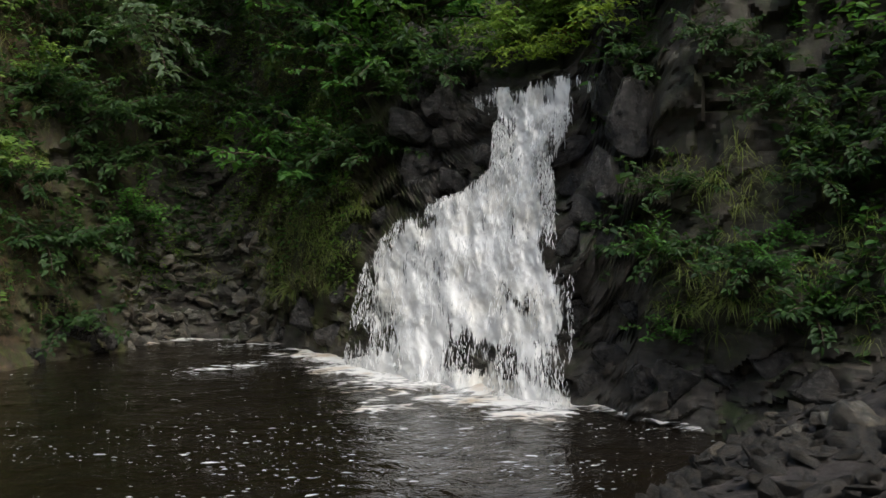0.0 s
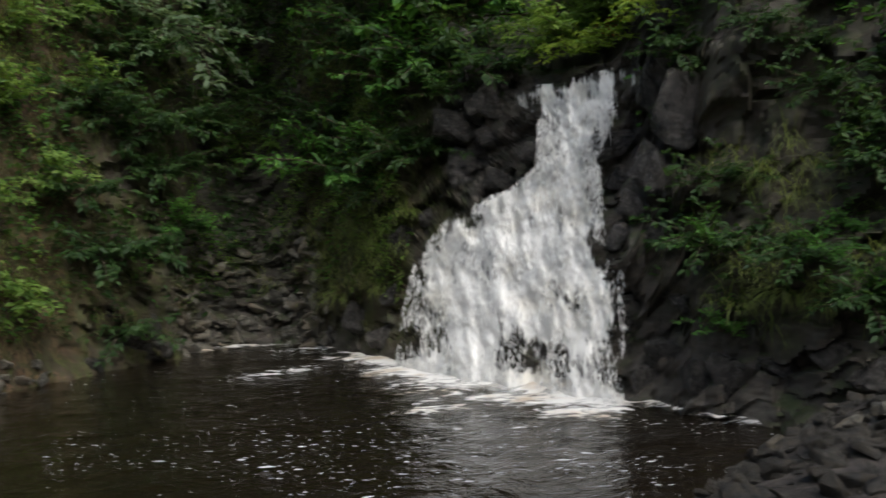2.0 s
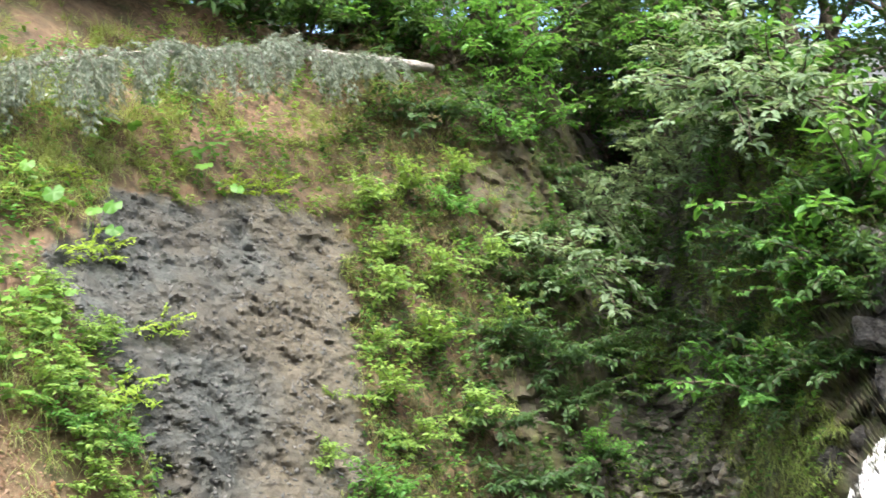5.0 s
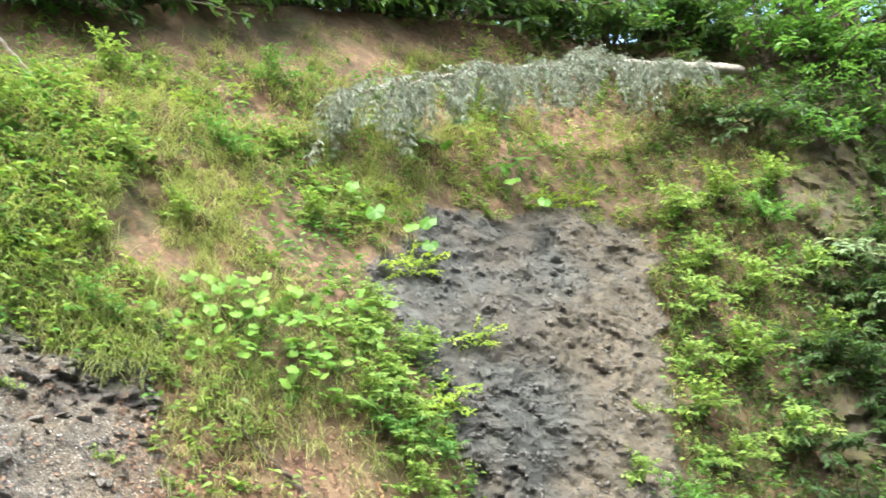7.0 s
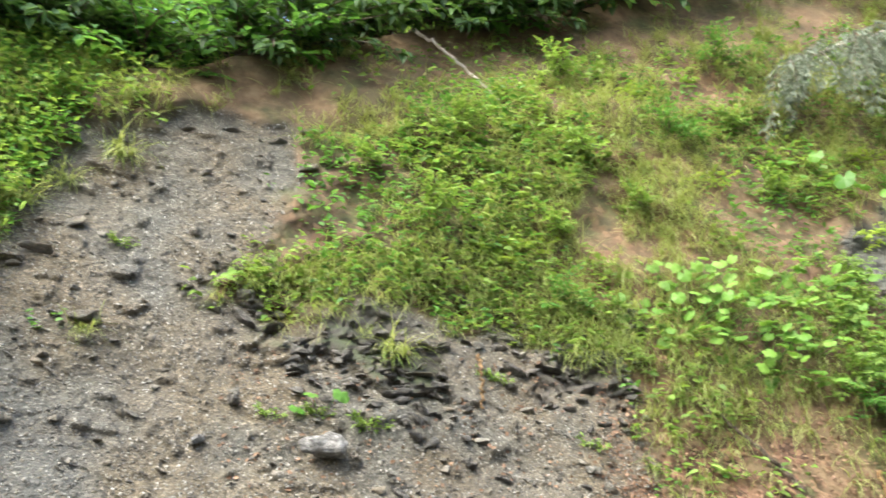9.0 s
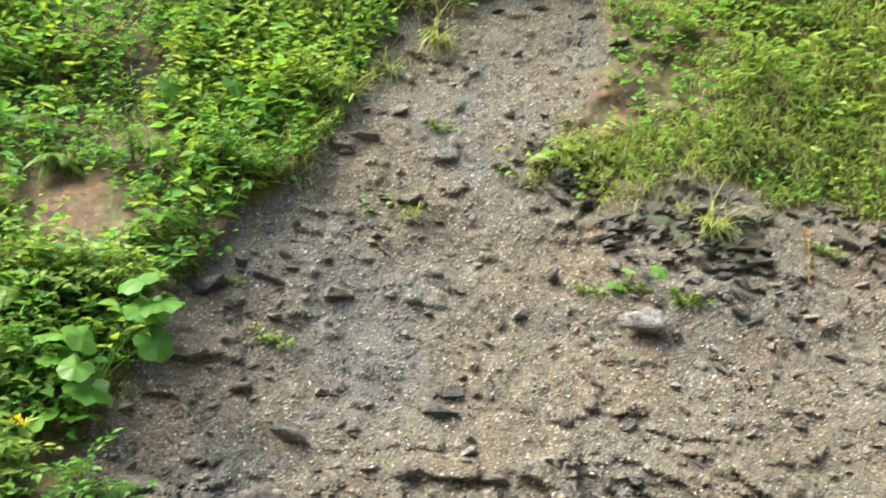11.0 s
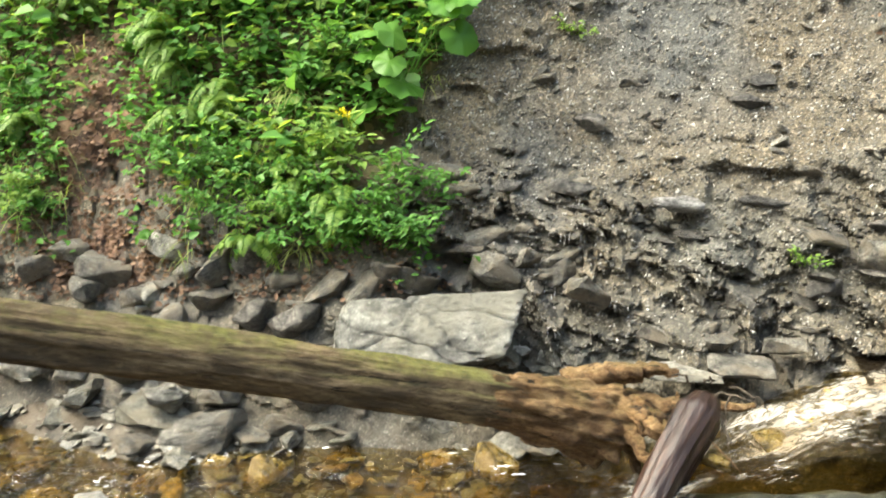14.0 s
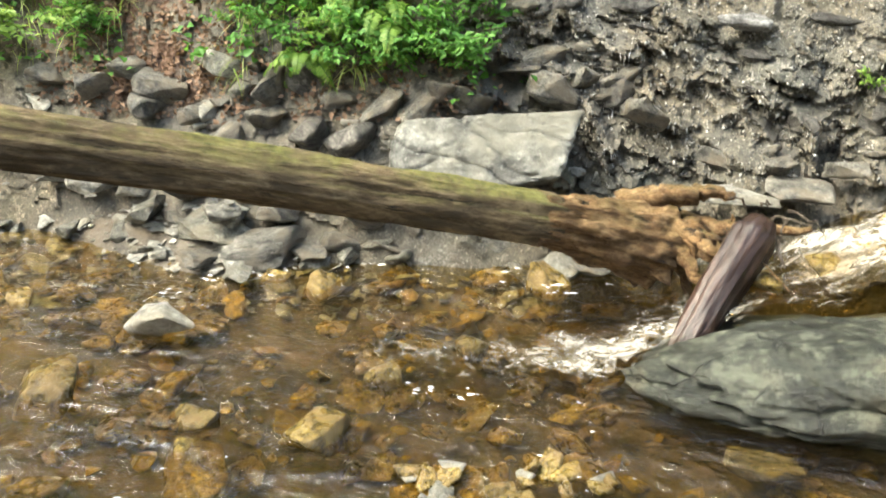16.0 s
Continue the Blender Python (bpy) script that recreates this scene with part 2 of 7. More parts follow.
def white_water(name, along=(7.5, 3.0, 1), cover=(0.28, 0.46), tan=(0.66, 0.61, 0.47), tan_share=0.5, tone=1.0, dense=1.0):
    m = Nodes(name)
    streak = m.noise(m.coords("UV", scale=along), 2.4, 7, 0.62, 1.2)
    broad = m.noise(m.coords("UV", scale=along), 0.8, 3, 0.6, 0.8)
    edge = m.layer("cover")[0]
    lump = m.noise(m.coords(), 22.0, 5, 0.7, 0.6)
    c = m.ramp(m.math("ADD", m.math("MULTIPLY", streak, 0.7), m.math("MULTIPLY", lump, 0.3)), (0.28, (0.84, 0.84, 0.81)), (0.42, (0.94, 0.93, 0.89)), (0.55, (0.97, 0.96, 0.92)))
    c = m.mix(m.ramp(m.noise(m.coords(), 1.3, 4), (0.5, 0.0), (0.66, tan_share)), c, tan)
    if tone < 1.0:
        c = m.mix(1.0, c, (tone, tone * 0.93, tone * 0.82), "MULTIPLY")
    n = m.bump(m.math("ADD", streak, lump), 0.25, 0.05)
    foam = m.blend(0.2, m.surface(c, 0.6, n, specular=0.3), m.shader("ShaderNodeBsdfTranslucent", Color=c))
    torn = m.math("ADD", m.math("MULTIPLY", m.ramp(streak, (0.34, 0.0), (0.66, 1.0)), 0.55), m.math("MULTIPLY", m.ramp(broad, (0.34, 0.0), (0.66, 1.0)), 0.2))
    solid = m.ramp(m.math("ADD", torn, edge), (cover[0] + 0.36, 0.0), (cover[1] + 0.36, 1.0))
    return m.done(m.blend(m.math("MULTIPLY", solid, dense), m.shader("ShaderNodeBsdfTransparent", Color=(0.93, 0.93, 0.92)), foam))


def solid_foam(name):
    m = Nodes(name)
    c = m.ramp(m.chance(), (0.0, (0.66, 0.67, 0.65)), (0.4, (0.84, 0.84, 0.82)), (1.0, (0.93, 0.93, 0.90)))
    return m.done(m.blend(0.2, m.surface(c, 0.5), m.shader("ShaderNodeBsdfTranslucent", Color=c)))


SLOPE = slope_material()
SHALE = stone_material("grey_shale", (0.05, 0.047, 0.038), (0.165, 0.156, 0.127), (0.33, 0.315, 0.265), 0.55, (0.17, 0.14, 0.095))
DARK_SHALE = stone_material("wet_dark_shale", (0.03, 0.028, 0.024), (0.095, 0.088, 0.074), (0.22, 0.205, 0.175), 0.5)
PALE_STONE = stone_material("pale_grey_stone", (0.15, 0.145, 0.12), (0.36, 0.345, 0.29), (0.54, 0.525, 0.455), 0.5, (0.21, 0.19, 0.14), 1.5)
AMBER_STONE = stone_material("stream_stained_stone", (0.07, 0.048, 0.015), (0.30, 0.208, 0.05), (0.55, 0.43, 0.17), 0.32, (0.20, 0.125, 0.04), 1.2)
BED = stone_material("brown_stream_bed", (0.030, 0.022, 0.008), (0.085, 0.063, 0.022), (0.19, 0.142, 0.05), 0.6, (0.10, 0.065, 0.025), 1.0)
BANK = stone_material("dark_bank_gravel", (0.035, 0.029, 0.024), (0.10, 0.084, 0.07), (0.22, 0.19, 0.165), 0.65, bands=1.0)
LOG_WOOD = wood_material("weathered_log", (0.055, 0.038, 0.02), (0.17, 0.12, 0.062), (0.33, 0.25, 0.14), 0.95)
ROOT_WOOD = wood_material("split_orange_wood", (0.075, 0.04, 0.018), (0.23, 0.13, 0.055), (0.42, 0.28, 0.14), 0.25)
WET_WOOD = wood_material("wet_dark_wood", (0.012, 0.0065, 0.0045), (0.034, 0.018, 0.012), (0.07, 0.042, 0.03), 0, True)
TWIG = wood_material("twig_bark", (0.05, 0.038, 0.025), (0.13, 0.10, 0.07), (0.25, 0.21, 0.16))
PALE_TWIG = wood_material("bleached_wood", (0.25, 0.22, 0.18), (0.42, 0.38, 0.32), (0.6, 0.56, 0.5))
LEAF_BRIGHT = leaf_material("bright_leaves", (0.065, 0.135, 0.023), (0.135, 0.245, 0.046), (0.265, 0.385, 0.085))
LEAF_MID = leaf_material("green_leaves", (0.032, 0.10, 0.018), (0.075, 0.198, 0.036), (0.155, 0.325, 0.068), 0.45, 0.46)
# a darker copy of the green leaves; its colour also carries shade
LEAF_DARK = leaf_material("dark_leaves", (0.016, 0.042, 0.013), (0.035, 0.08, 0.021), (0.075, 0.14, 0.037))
LEAF_SILVER = leaf_material("silvery_leaves", (0.075, 0.13, 0.06), (0.15, 0.23, 0.118), (0.28, 0.37, 0.225), 0.4)
LEAF_YELLOW = leaf_material("yellow_green_leaves", (0.10, 0.19, 0.02), (0.19, 0.31, 0.035), (0.32, 0.42, 0.06))
LEAF_ORANGE = leaf_material("autumn_leaves", (0.25, 0.07, 0.01), (0.40, 0.14, 0.02), (0.5, 0.26, 0.04))
BIG_LEAF = leaf_material("butterbur_leaves", (0.055, 0.15, 0.02), (0.09, 0.215, 0.032), (0.15, 0.29, 0.055), 0.36)
LIME_LEAF = leaf_material("lime_leaves", (0.085, 0.19, 0.026), (0.14, 0.285, 0.043), (0.22, 0.37, 0.07), 0.45)
GRASS = leaf_material("grass_blades", (0.10, 0.16, 0.03), (0.20, 0.275, 0.07), (0.38, 0.41, 0.18))
DRY_GRASS = leaf_material("dry_grass_blades", (0.045, 0.036, 0.02), (0.12, 0.098, 0.052), (0.24, 0.21, 0.11), 0.7, 0.25)
NEEDLES = leaf_material("grey_needles", (0.09, 0.115, 0.08), (0.165, 0.20, 0.148), (0.28, 0.32, 0.25), 0.7, 0.2)
PETAL = leaf_material("yellow_petals", (0.6, 0.5, 0.02), (0.75, 0.62, 0.03), (0.8, 0.7, 0.06))
DRY_LEAF = leaf_material("fallen_leaves", (0.055, 0.03, 0.018), (0.14, 0.08, 0.048), (0.29, 0.19, 0.125), 0.6, 0.15)
CLAY_CLOD = leaf_material("clay_clods", (0.045, 0.046, 0.042), (0.085, 0.085, 0.077), (0.14, 0.136, 0.122), 0.6, 0.0)
POOL = still_water("dark_pool_water", (0.012, 0.009, 0.006), 0.25, 2.6, 0.75)
BROOK = still_water("amber_brook_water", (0.05, 0.036, 0.016), 0.95, 4.5, 0.9, (1, 0.55, 1))
SLAB_STONE = stone_material("pale_slab", (0.13, 0.13, 0.11), (0.34, 0.337, 0.29), (0.52, 0.513, 0.445), 0.5, (0.20, 0.19, 0.145), 1.5, 0.7)
SHORE = stone_material("shore_gravel", (0.03, 0.026, 0.019), (0.10, 0.086, 0.064), (0.23, 0.205, 0.16), 0.45, (0.13, 0.10, 0.065), 1.0)
WET_ROCK = stone_material("wet_cliff_rock", (0.018, 0.016, 0.014), (0.06, 0.054, 0.047), (0.17, 0.16, 0.14), 0.34)
FALLS = white_water("falling_white_water", (14.0, 2.6, 1))
FOAM = white_water("pool_foam", (3.0, 4.6, 1), (0.26, 0.60), (0.55, 0.42, 0.25), 0.75)
RAPID = white_water("rapid_water", (9.0, 7.0, 1), (0.24, 0.70), (0.45, 0.34, 0.17), 0.7, 0.42, 0.82)
FLECK = solid_foam("foam_flecks")

# ---- the lie of the land ----
# The gorge is a ring of slopes round the standing place: bearing (degrees, to the left of
# the line to the waterfall) and height above the pool give every point of it.


def table(pairs, soft=2.0):
    """A smooth function of the bearing through (bearing, value) pairs, closed round 360 degrees."""
    deg = np.arange(-540, 541, 0.5)
    b = np.array([p[0] for p in pairs], float)
    v = np.array([p[1] for p in pairs], float)
    b3, v3 = np.concatenate([b - 360, b, b + 360]), np.concatenate([v, v, v])
    raw = np.interp(deg, b3, v3)
    k = np.exp(-0.5 * (np.arange(-16, 17) * 0.5 / soft) ** 2)
    smooth = np.convolve(raw, k / k.sum(), mode="same")
    return lambda a: np.interp(a, deg, smooth)


foot = table([(-60, 8.2), (-25, 7.8), (-16, 8.5), (-11.6, 9.1), (-6.6, 10.0), (0, 11.0), (4.6, 12.6), (7, 13.6), (9.5, 15.4),
              (12, 16.2), (17, 15.6), (19, 14.6), (24, 13.4), (29, 12.0), (40, 9.3), (50, 7.7), (60, 6.7), (72, 6.0), (85, 5.7),
              (107, 5.5), (119, 5.7), (126, 6.25), (132, 6.75), (150, 7.4), (180, 8.0), (220, 8.5), (270, 8.5)], 1.2)
steep = table([(-60, 1.2), (-26, 2.8), (-12, 2.8), (-8, 2.0), (0, 1.7), (5, 2.3), (8, 3.2), (10.5, 2.0), (12.5, 0.95), (16, 0.95),
               (19, 2.4), (26, 1.9), (31, 1.5), (60, 1.5), (100, 1.45), (132, 1.3), (160, 0.8), (270, 0.7)], 1.2)
brow = table([(-60, 8), (-12, 8.5), (-9.8, 5.2), (-8.5, 3.5), (-2, 3.6), (1.0, 4.4), (3.5, 7.0), (8, 9.5), (18, 9.8), (26, 10.6), (36, 10.0), (46, 9.3), (57, 8.3),
              (66, 7.3), (72, 7.0), (76, 6.6), (86, 5.6), (100, 6.2), (132, 7.0), (180, 5), (270, 5)], 1.0)


def cells(p, seed):
    q = p.astype(np.int64)
    n = q[..., 0] * 374761393 + q[..., 1] * 668265263 + q[..., 2] * 2147483647 + seed * 1274126177
    n = (n ^ (n >> 13)) * 1274126177
    n = n ^ (n >> 16)
    return (n & 0xFFFFF) / float(0xFFFFF)


def vnoise(p, seed=0):
    """Smooth noise from 0 to 1 at points p (n, 3)."""
    i = np.floor(p)
    f = p - i
    f = f * f * (3 - 2 * f)
    out = 0.0
    for dx in (0, 1):
        for dy in (0, 1):
            for dz in (0, 1):
                w = (f[..., 0] if dx else 1 - f[..., 0]) * (f[..., 1] if dy else 1 - f[..., 1]) * (f[..., 2] if dz else 1 - f[..., 2])
                out = out + w * cells(i + np.array([dx, dy, dz]), seed)
    return out


def fbm(p, seed=0, octaves=4, gain=0.5):
    total, amp, norm = 0.0, 1.0, 0.0
    for k in range(octaves):
        total = total + amp * vnoise(p * 2.03 ** k + 7.3 * k, seed + k)
        norm += amp
        amp *= gain
    return total / norm


def blocks(p, seed):
    """Broken rock: every jittered cell of space stands out by its own amount and tilt. From -1 to 1."""
    i = np.floor(p)
    best, out = np.full(p.shape[:-1], 1e9), np.zeros(p.shape[:-1])
    for dx in (-1, 0, 1):
        for dy in (-1, 0, 1):
            for dz in (-1, 0, 1):
                c = i + np.array([dx, dy, dz])
                q = np.stack([cells(c, seed), cells(c, seed + 1), cells(c, seed + 2)], -1)
                d = p - c - 0.15 - 0.7 * q
                dist = (d * d).sum(-1)
                val = 2 * cells(c, seed + 3) - 1 + d[..., 2] * (q[..., 0] - 0.3) + (d[..., 0] + d[..., 1]) * (q[..., 1] - 0.5)
                near = dist < best
                out = np.where(near, val, out)
                best = np.minimum(best, dist)
    return np.clip(out, -1.3, 1.3)


def step(x, lo, hi):
    t = np.clip((x - lo) / (hi - lo), 0, 1)
    return t * t * (3 - 2 * t)


def plain(a, h):
    """Distance from the standing place of the smooth slope at a bearing and height."""
    b = brow(a)
    low, high = np.minimum(h, b), np.maximum(h - b, 0)
    return foot(a) + low / steep(a) + high / 0.42


TURNED = np.array([[0.866, 0.43, 0.25], [-0.5, 0.745, 0.44], [0.0, -0.51, 0.86]])


def spread(a, h, warp=1.0):
    """Positions of the smooth slope, and noise that frays the borders between soils."""
    a, h = np.asarray(a, float), np.asarray(h, float)
    r, t = plain(a, h), np.radians(a)
    p = np.stack([-r * np.sin(t), r * np.cos(t), h + 0 * r], -1)
    return a, h, p


def soils(a, h):
    """Shares of mud, gravel, ochre soil, bare rock and plants at a bearing and height."""
    a, h, p = spread(a, h)
    n1, n2 = fbm(p * 0.9, 11) - 0.5, fbm(p * 2.6, 12) - 0.5
    aw, hw = a + 3 * n1 + 3 * n2, h + 0.8 * n1 + 0.8 * n2
    mud_left = np.interp(h, [0.5, 2.1, 3.5, 4.2, 5.2], [38.0, 41.5, 44.5, 47.0, 44.0])
    mud_top = np.interp(a, [30, 36, 39, 44, 47], [5.7, 6.0, 5.5, 5.2, 4.3])
    mud = step(aw, 30, 31) * (1 - step(aw - mud_left, -0.5, 1.0)) * (1 - step(hw - mud_top, -0.1, 0.25)) * step(hw, 0.0, 0.3)
    right_rim = np.interp(h, [0.42, 0.5, 0.85, 1.2, 1.8, 2.3, 3.1, 3.7, 4.6], [100.5, 103.0, 106.3, 107.0, 103.4, 101.4, 96.3, 94.0, 90.3])
    low_part = step(aw, 57, 60) * (1 - step(hw - np.interp(a, [52, 58, 60, 67, 84], [1.9, 2.5, 2.85, 2.95, 3.05]), -0.12, 0.18))
    tongue = np.interp(h, [2.9, 3.2, 3.5, 4.5, 5.0, 5.6], [84.0, 83.0, 81.0, 77.3, 78.0, 80.0])
    high_part = step(aw - tongue, -0.8, 0.8) * step(h, 2.6, 2.9) * (1 - step(hw - np.interp(a, [76, 83, 88, 92], [5.1, 5.2, 5.0, 4.5]), -0.15, 0.2))
    gravel = np.maximum(low_part, high_part) * (1 - step(aw - right_rim, -0.6, 0.6))
    ledge = step(a, 57, 61) * (1 - step(hw, 0.62, 1.0)) + step(a, 98, 101) * (1 - step(h + 0.25 * n2, 0.36, 0.5)) * (a < 150)
    rock = np.maximum((1 - step(aw, 20, 25)) * step(a, -60, -40), np.clip(ledge, 0, 1) * (a < 170))
    line = np.interp(a, [57, 60, 66, 70, 74, 77, 80, 84], [2.5, 2.75, 2.62, 2.5, 2.75, 2.85, 3.0, 3.05])
    outcrop = (1 - step(np.abs(h - line + 0.7 * n1 + 0.7 * n2), 0.12, 0.30)) * step(fbm(p * 1.3, 15, 3), 0.42, 0.54) * step(aw, 58, 60) * (1 - step(aw, 82, 84))
    rock = np.maximum(rock, outcrop)
    rim = step(h - brow(a), -1.9, -1.0) * (1 - step(h - brow(a), 0.3, 0.9)) * step(a, 42, 47) * (1 - step(a, 84, 90))
    ochre = np.maximum(rim, step(a, 30, 33) * (1 - step(a, 62, 68)) * 0.9)
    earth = step(aw, 42, 45) * (1 - step(aw, 57, 60)) * (1 - step(hw, 2.3, 2.9))
    bare = np.clip(0.75 * earth + mud + gravel * (a > 50), 0, 1)
    plants = np.clip(1 - bare, 0, 1) * (1 - 0.85 * rock) * (1 - 0.85 * rim)
    gravel = gravel * (1 - 0.85 * outcrop)
    moss = step(aw, 1.0, 3.0) * (1 - step(aw, 9.5, 11.5)) * step(hw, 0.0, 0.5) + step(aw, 15.5, 17.5) * (1 - step(aw, 29.5, 31.5)) + 0.35 * (1 - step(aw, -10.5, -9.0)) * step(hw, 0.3, 1.0)
    return dict(mud=mud, gravel=gravel, ochre=ochre, rock=rock, plants=plants, outcrop=outcrop, moss=moss * (1 - mud))


def beds(p, thick, seed, lo, hi, along=1.6, dip=0.10):
    """Edges of dipping shale beds: a sharp foot below, sloping back above, broken along their length. From 0 to 1."""
    warp = fbm(p * np.array([1.1, 1.1, 2.0]), seed, 4) - 0.5
    d = (p[..., 2] + dip * p[..., 1] + 0.45 * warp + 0.10 * (fbm(p * 5, seed + 9, 3) - 0.5)) / thick
    k = np.floor(d)
    f = d - k
    gap = np.stack([p[..., 0] * along, p[..., 1] * along, k * 5.7], -1)
    keep = step(fbm(gap, seed + 4, 3), lo, hi) * (0.5 + 0.5 * cells(np.stack([k, 0 * k, 0 * k], -1), seed))
    return keep * (1 - f) ** 0.8 * step(f, 0.0, 0.12)


def ground(a, h):
    """Points of the rough slope at bearings a and heights h."""
    a, h, p = spread(a, h)
    s = soils(a, h)
    big = (fbm(p * 0.55, 21, 3) - 0.5) * 0.9 * np.clip((h + 0.2) / 1.5, 0.15, 1) * (1 - 0.6 * s["gravel"])
    lumps = (fbm(p * np.array([2.2, 2.2, 2.8]), 22, 4) - 0.5)
    # broken shale, in beds that dip to the side
    dip = p + np.stack([0 * h, 0 * h, 0.35 * p[..., 1] + 0.5 * (fbm(p * 0.7, 23, 2) - 0.5)], -1)
    dip = dip + 0.45 * np.stack([fbm(p * 1.6, 24, 3), fbm(p * 1.6, 34, 3), fbm(p * 1.6, 44, 3)], -1)
    dip = dip @ TURNED
    coarse = blocks(dip * np.array([1.3, 1.3, 2.4]), 61)
    fine = blocks(dip * np.array([3.0, 3.0, 4.5]), 71)
    ribs = fbm(np.stack([p[..., 0] * 4.5, p[..., 1] * 4.5, p[..., 2] * 0.9], -1), 36, 3) - 0.5
    chip = fbm(p * 5.5, 37, 3) - 0.5
    crag = -0.19 * coarse - 0.075 * fine + 0.34 * lumps + 0.16 * chip + 0.14 * ribs * (a < 24)
    shelf = step(vnoise(p * 0.9, 28), 0.5, 0.75)
    warp = p + 0.25 * (fbm(p * 2.0, 29, 3)[..., None] - 0.5)
    broken = 0.6 + 0.7 * step(fbm(p * 1.1, 32, 3), 0.42, 0.62)
    clods = broken * (0.045 * blocks((warp @ TURNED) * np.array([3.2, 3.6, 5.0]), 81) + 0.034 * blocks((warp @ TURNED) * np.array([8.5, 8.5, 12.0]), 91)) + 0.7 * (fbm(p * 1.4, 26, 4) - 0.5)
    low = s["rock"] * (a > 56)
    crag = crag * (1 - low)
    slump = p @ np.array([[0.94, 0.0, 0.34], [0.0, 1.0, 0.0], [-0.34, 0.0, 0.94]])
    clods = clods - 0.075 * beds(slump, 0.22, 201, 0.56, 0.61, 3.0) - 0.035 * beds(slump, 0.09, 211, 0.55, 0.60, 6.0) + 0.13 * chip
    dr = big + s["rock"] * crag + s["mud"] * clods + s["plants"] * 0.35 * lumps
    dr = dr + s["gravel"] * (0.12 * lumps + 0.05 * (fbm(p * 9, 27, 3) - 0.5) + 0.012 * fine)
    bedded = low * (1 - s["outcrop"]) * (1 - 0.55 * step(a, 104, 112))
    crumbs = np.zeros_like(dr)
    some = bedded > 0.01
    crumbs[some] = 0.08 * blocks(dip[some] * np.array([4.5, 4.5, 7.5]), 101) + 0.036 * blocks(dip[some] * np.array([11.0, 11.0, 17.0]), 111)
    dr = dr - bedded * (0.07 * beds(p, 0.19, 141, 0.48, 0.56, 2.6, 0.25) + 0.04 * beds(p, 0.08, 151, 0.47, 0.55, 5.0, 0.3) + 0.24 * lumps + 0.05 * fine + 0.08 * coarse + 0.12 * chip + crumbs)
    dr = dr - s["outcrop"] * (0.08 * beds(p, 0.15, 161, 0.42, 0.55) + 0.05 * beds(p, 0.07, 171, 0.38, 0.5) + 0.10 * chip + 0.03 * fine)
    dr = dr * (1 - (a > 56) * (1 - step(h, -0.5, -0.1)))
    low_down = 1 - step(h, 1.2, 3.0)
    dr = dr - s["gravel"] * (0.09 * beds(p, 0.14, 181, 0.645 - 0.04 * low_down, 0.69, 4.5) + 0.035 * beds(p, 0.06, 191, 0.63 - 0.04 * low_down, 0.68, 8.0))
    dr = dr * np.clip(1 - (h - brow(a) - 1) / 3, 0, 1)
    r, t = plain(a, h) + dr, np.radians(a)
    return np.stack([-r * np.sin(t), r * np.cos(t), h + 0.12 * lumps * s["plants"]], -1)


def bank_edge(y):
    return np.interp(y, [-30, -2, 0, 0.8, 2, 4, 6.3, 8.2, 12, 20], [-1.0, -1.8, -2.1, -2.2, -2.2, -1.2, 1.5, 2.6, 4.0, 6.0])


def bed(x, y):
    """Height of the stream bed, the pool's floor and the gravel bank."""
    p = np.stack([x, y, 0 * x], -1)
    n = fbm(p * 1.3, 31, 4) - 0.5
    d = x - bank_edge(y) + 0.8 * n
    low = -0.45 * (1 - step(y, 1.1, 2.4))
    rise = np.where(d > 0, (0.24 + 0.30 * step(y, 4, 7)) * d, 0.22 * d)
    z = np.clip(low + rise, low - 0.20 - 0.64 * step(y, 5, 9), 1.6) + 0.16 * n
    # the far shore of the stream rises gently to the foot of the slope
    r, t = np.hypot(x, y), np.degrees(np.arctan2(-x, y))
    line = np.interp(t, [99, 103.5, 108, 114, 118, 121.4, 124, 128, 132, 150], [4.95, 5.28, 5.36, 5.24, 5.17, 5.19, 5.5, 6.0, 6.4, 6.8])
    far = -0.45 + 0.42 * (r - line) + 0.18 * n
    return np.where((t > 99) & (t < 150), np.maximum(z, np.minimum(far, 0.05) - 0.4 * (1 - step(t, 99, 104))), z)

# ---- mesh helpers ----


def unit(v):
    return v / np.maximum(np.linalg.norm(v, axis=-1, keepdims=True), 1e-9)


def quick_mesh(name, verts, faces, material, smooth=False):
    """A mesh from arrays of corners (n, 3) and four- or three-cornered faces (m, k)."""
    verts, faces = np.asarray(verts, np.float32), np.asarray(faces, np.int32)
    k = faces.shape[1]
    me = bpy.data.meshes.new(name)
    me.vertices.add(len(verts))
    me.vertices.foreach_set("co", verts.ravel())
    me.loops.add(faces.size)
    me.loops.foreach_set("vertex_index", faces.ravel())
    me.polygons.add(len(faces))
    me.polygons.foreach_set("loop_start", np.arange(0, faces.size, k, dtype=np.int32))
    if smooth:
        me.polygons.foreach_set("use_smooth", np.ones(len(faces), bool))
    me.update(calc_edges=True)
    me.materials.append(material)
    return me


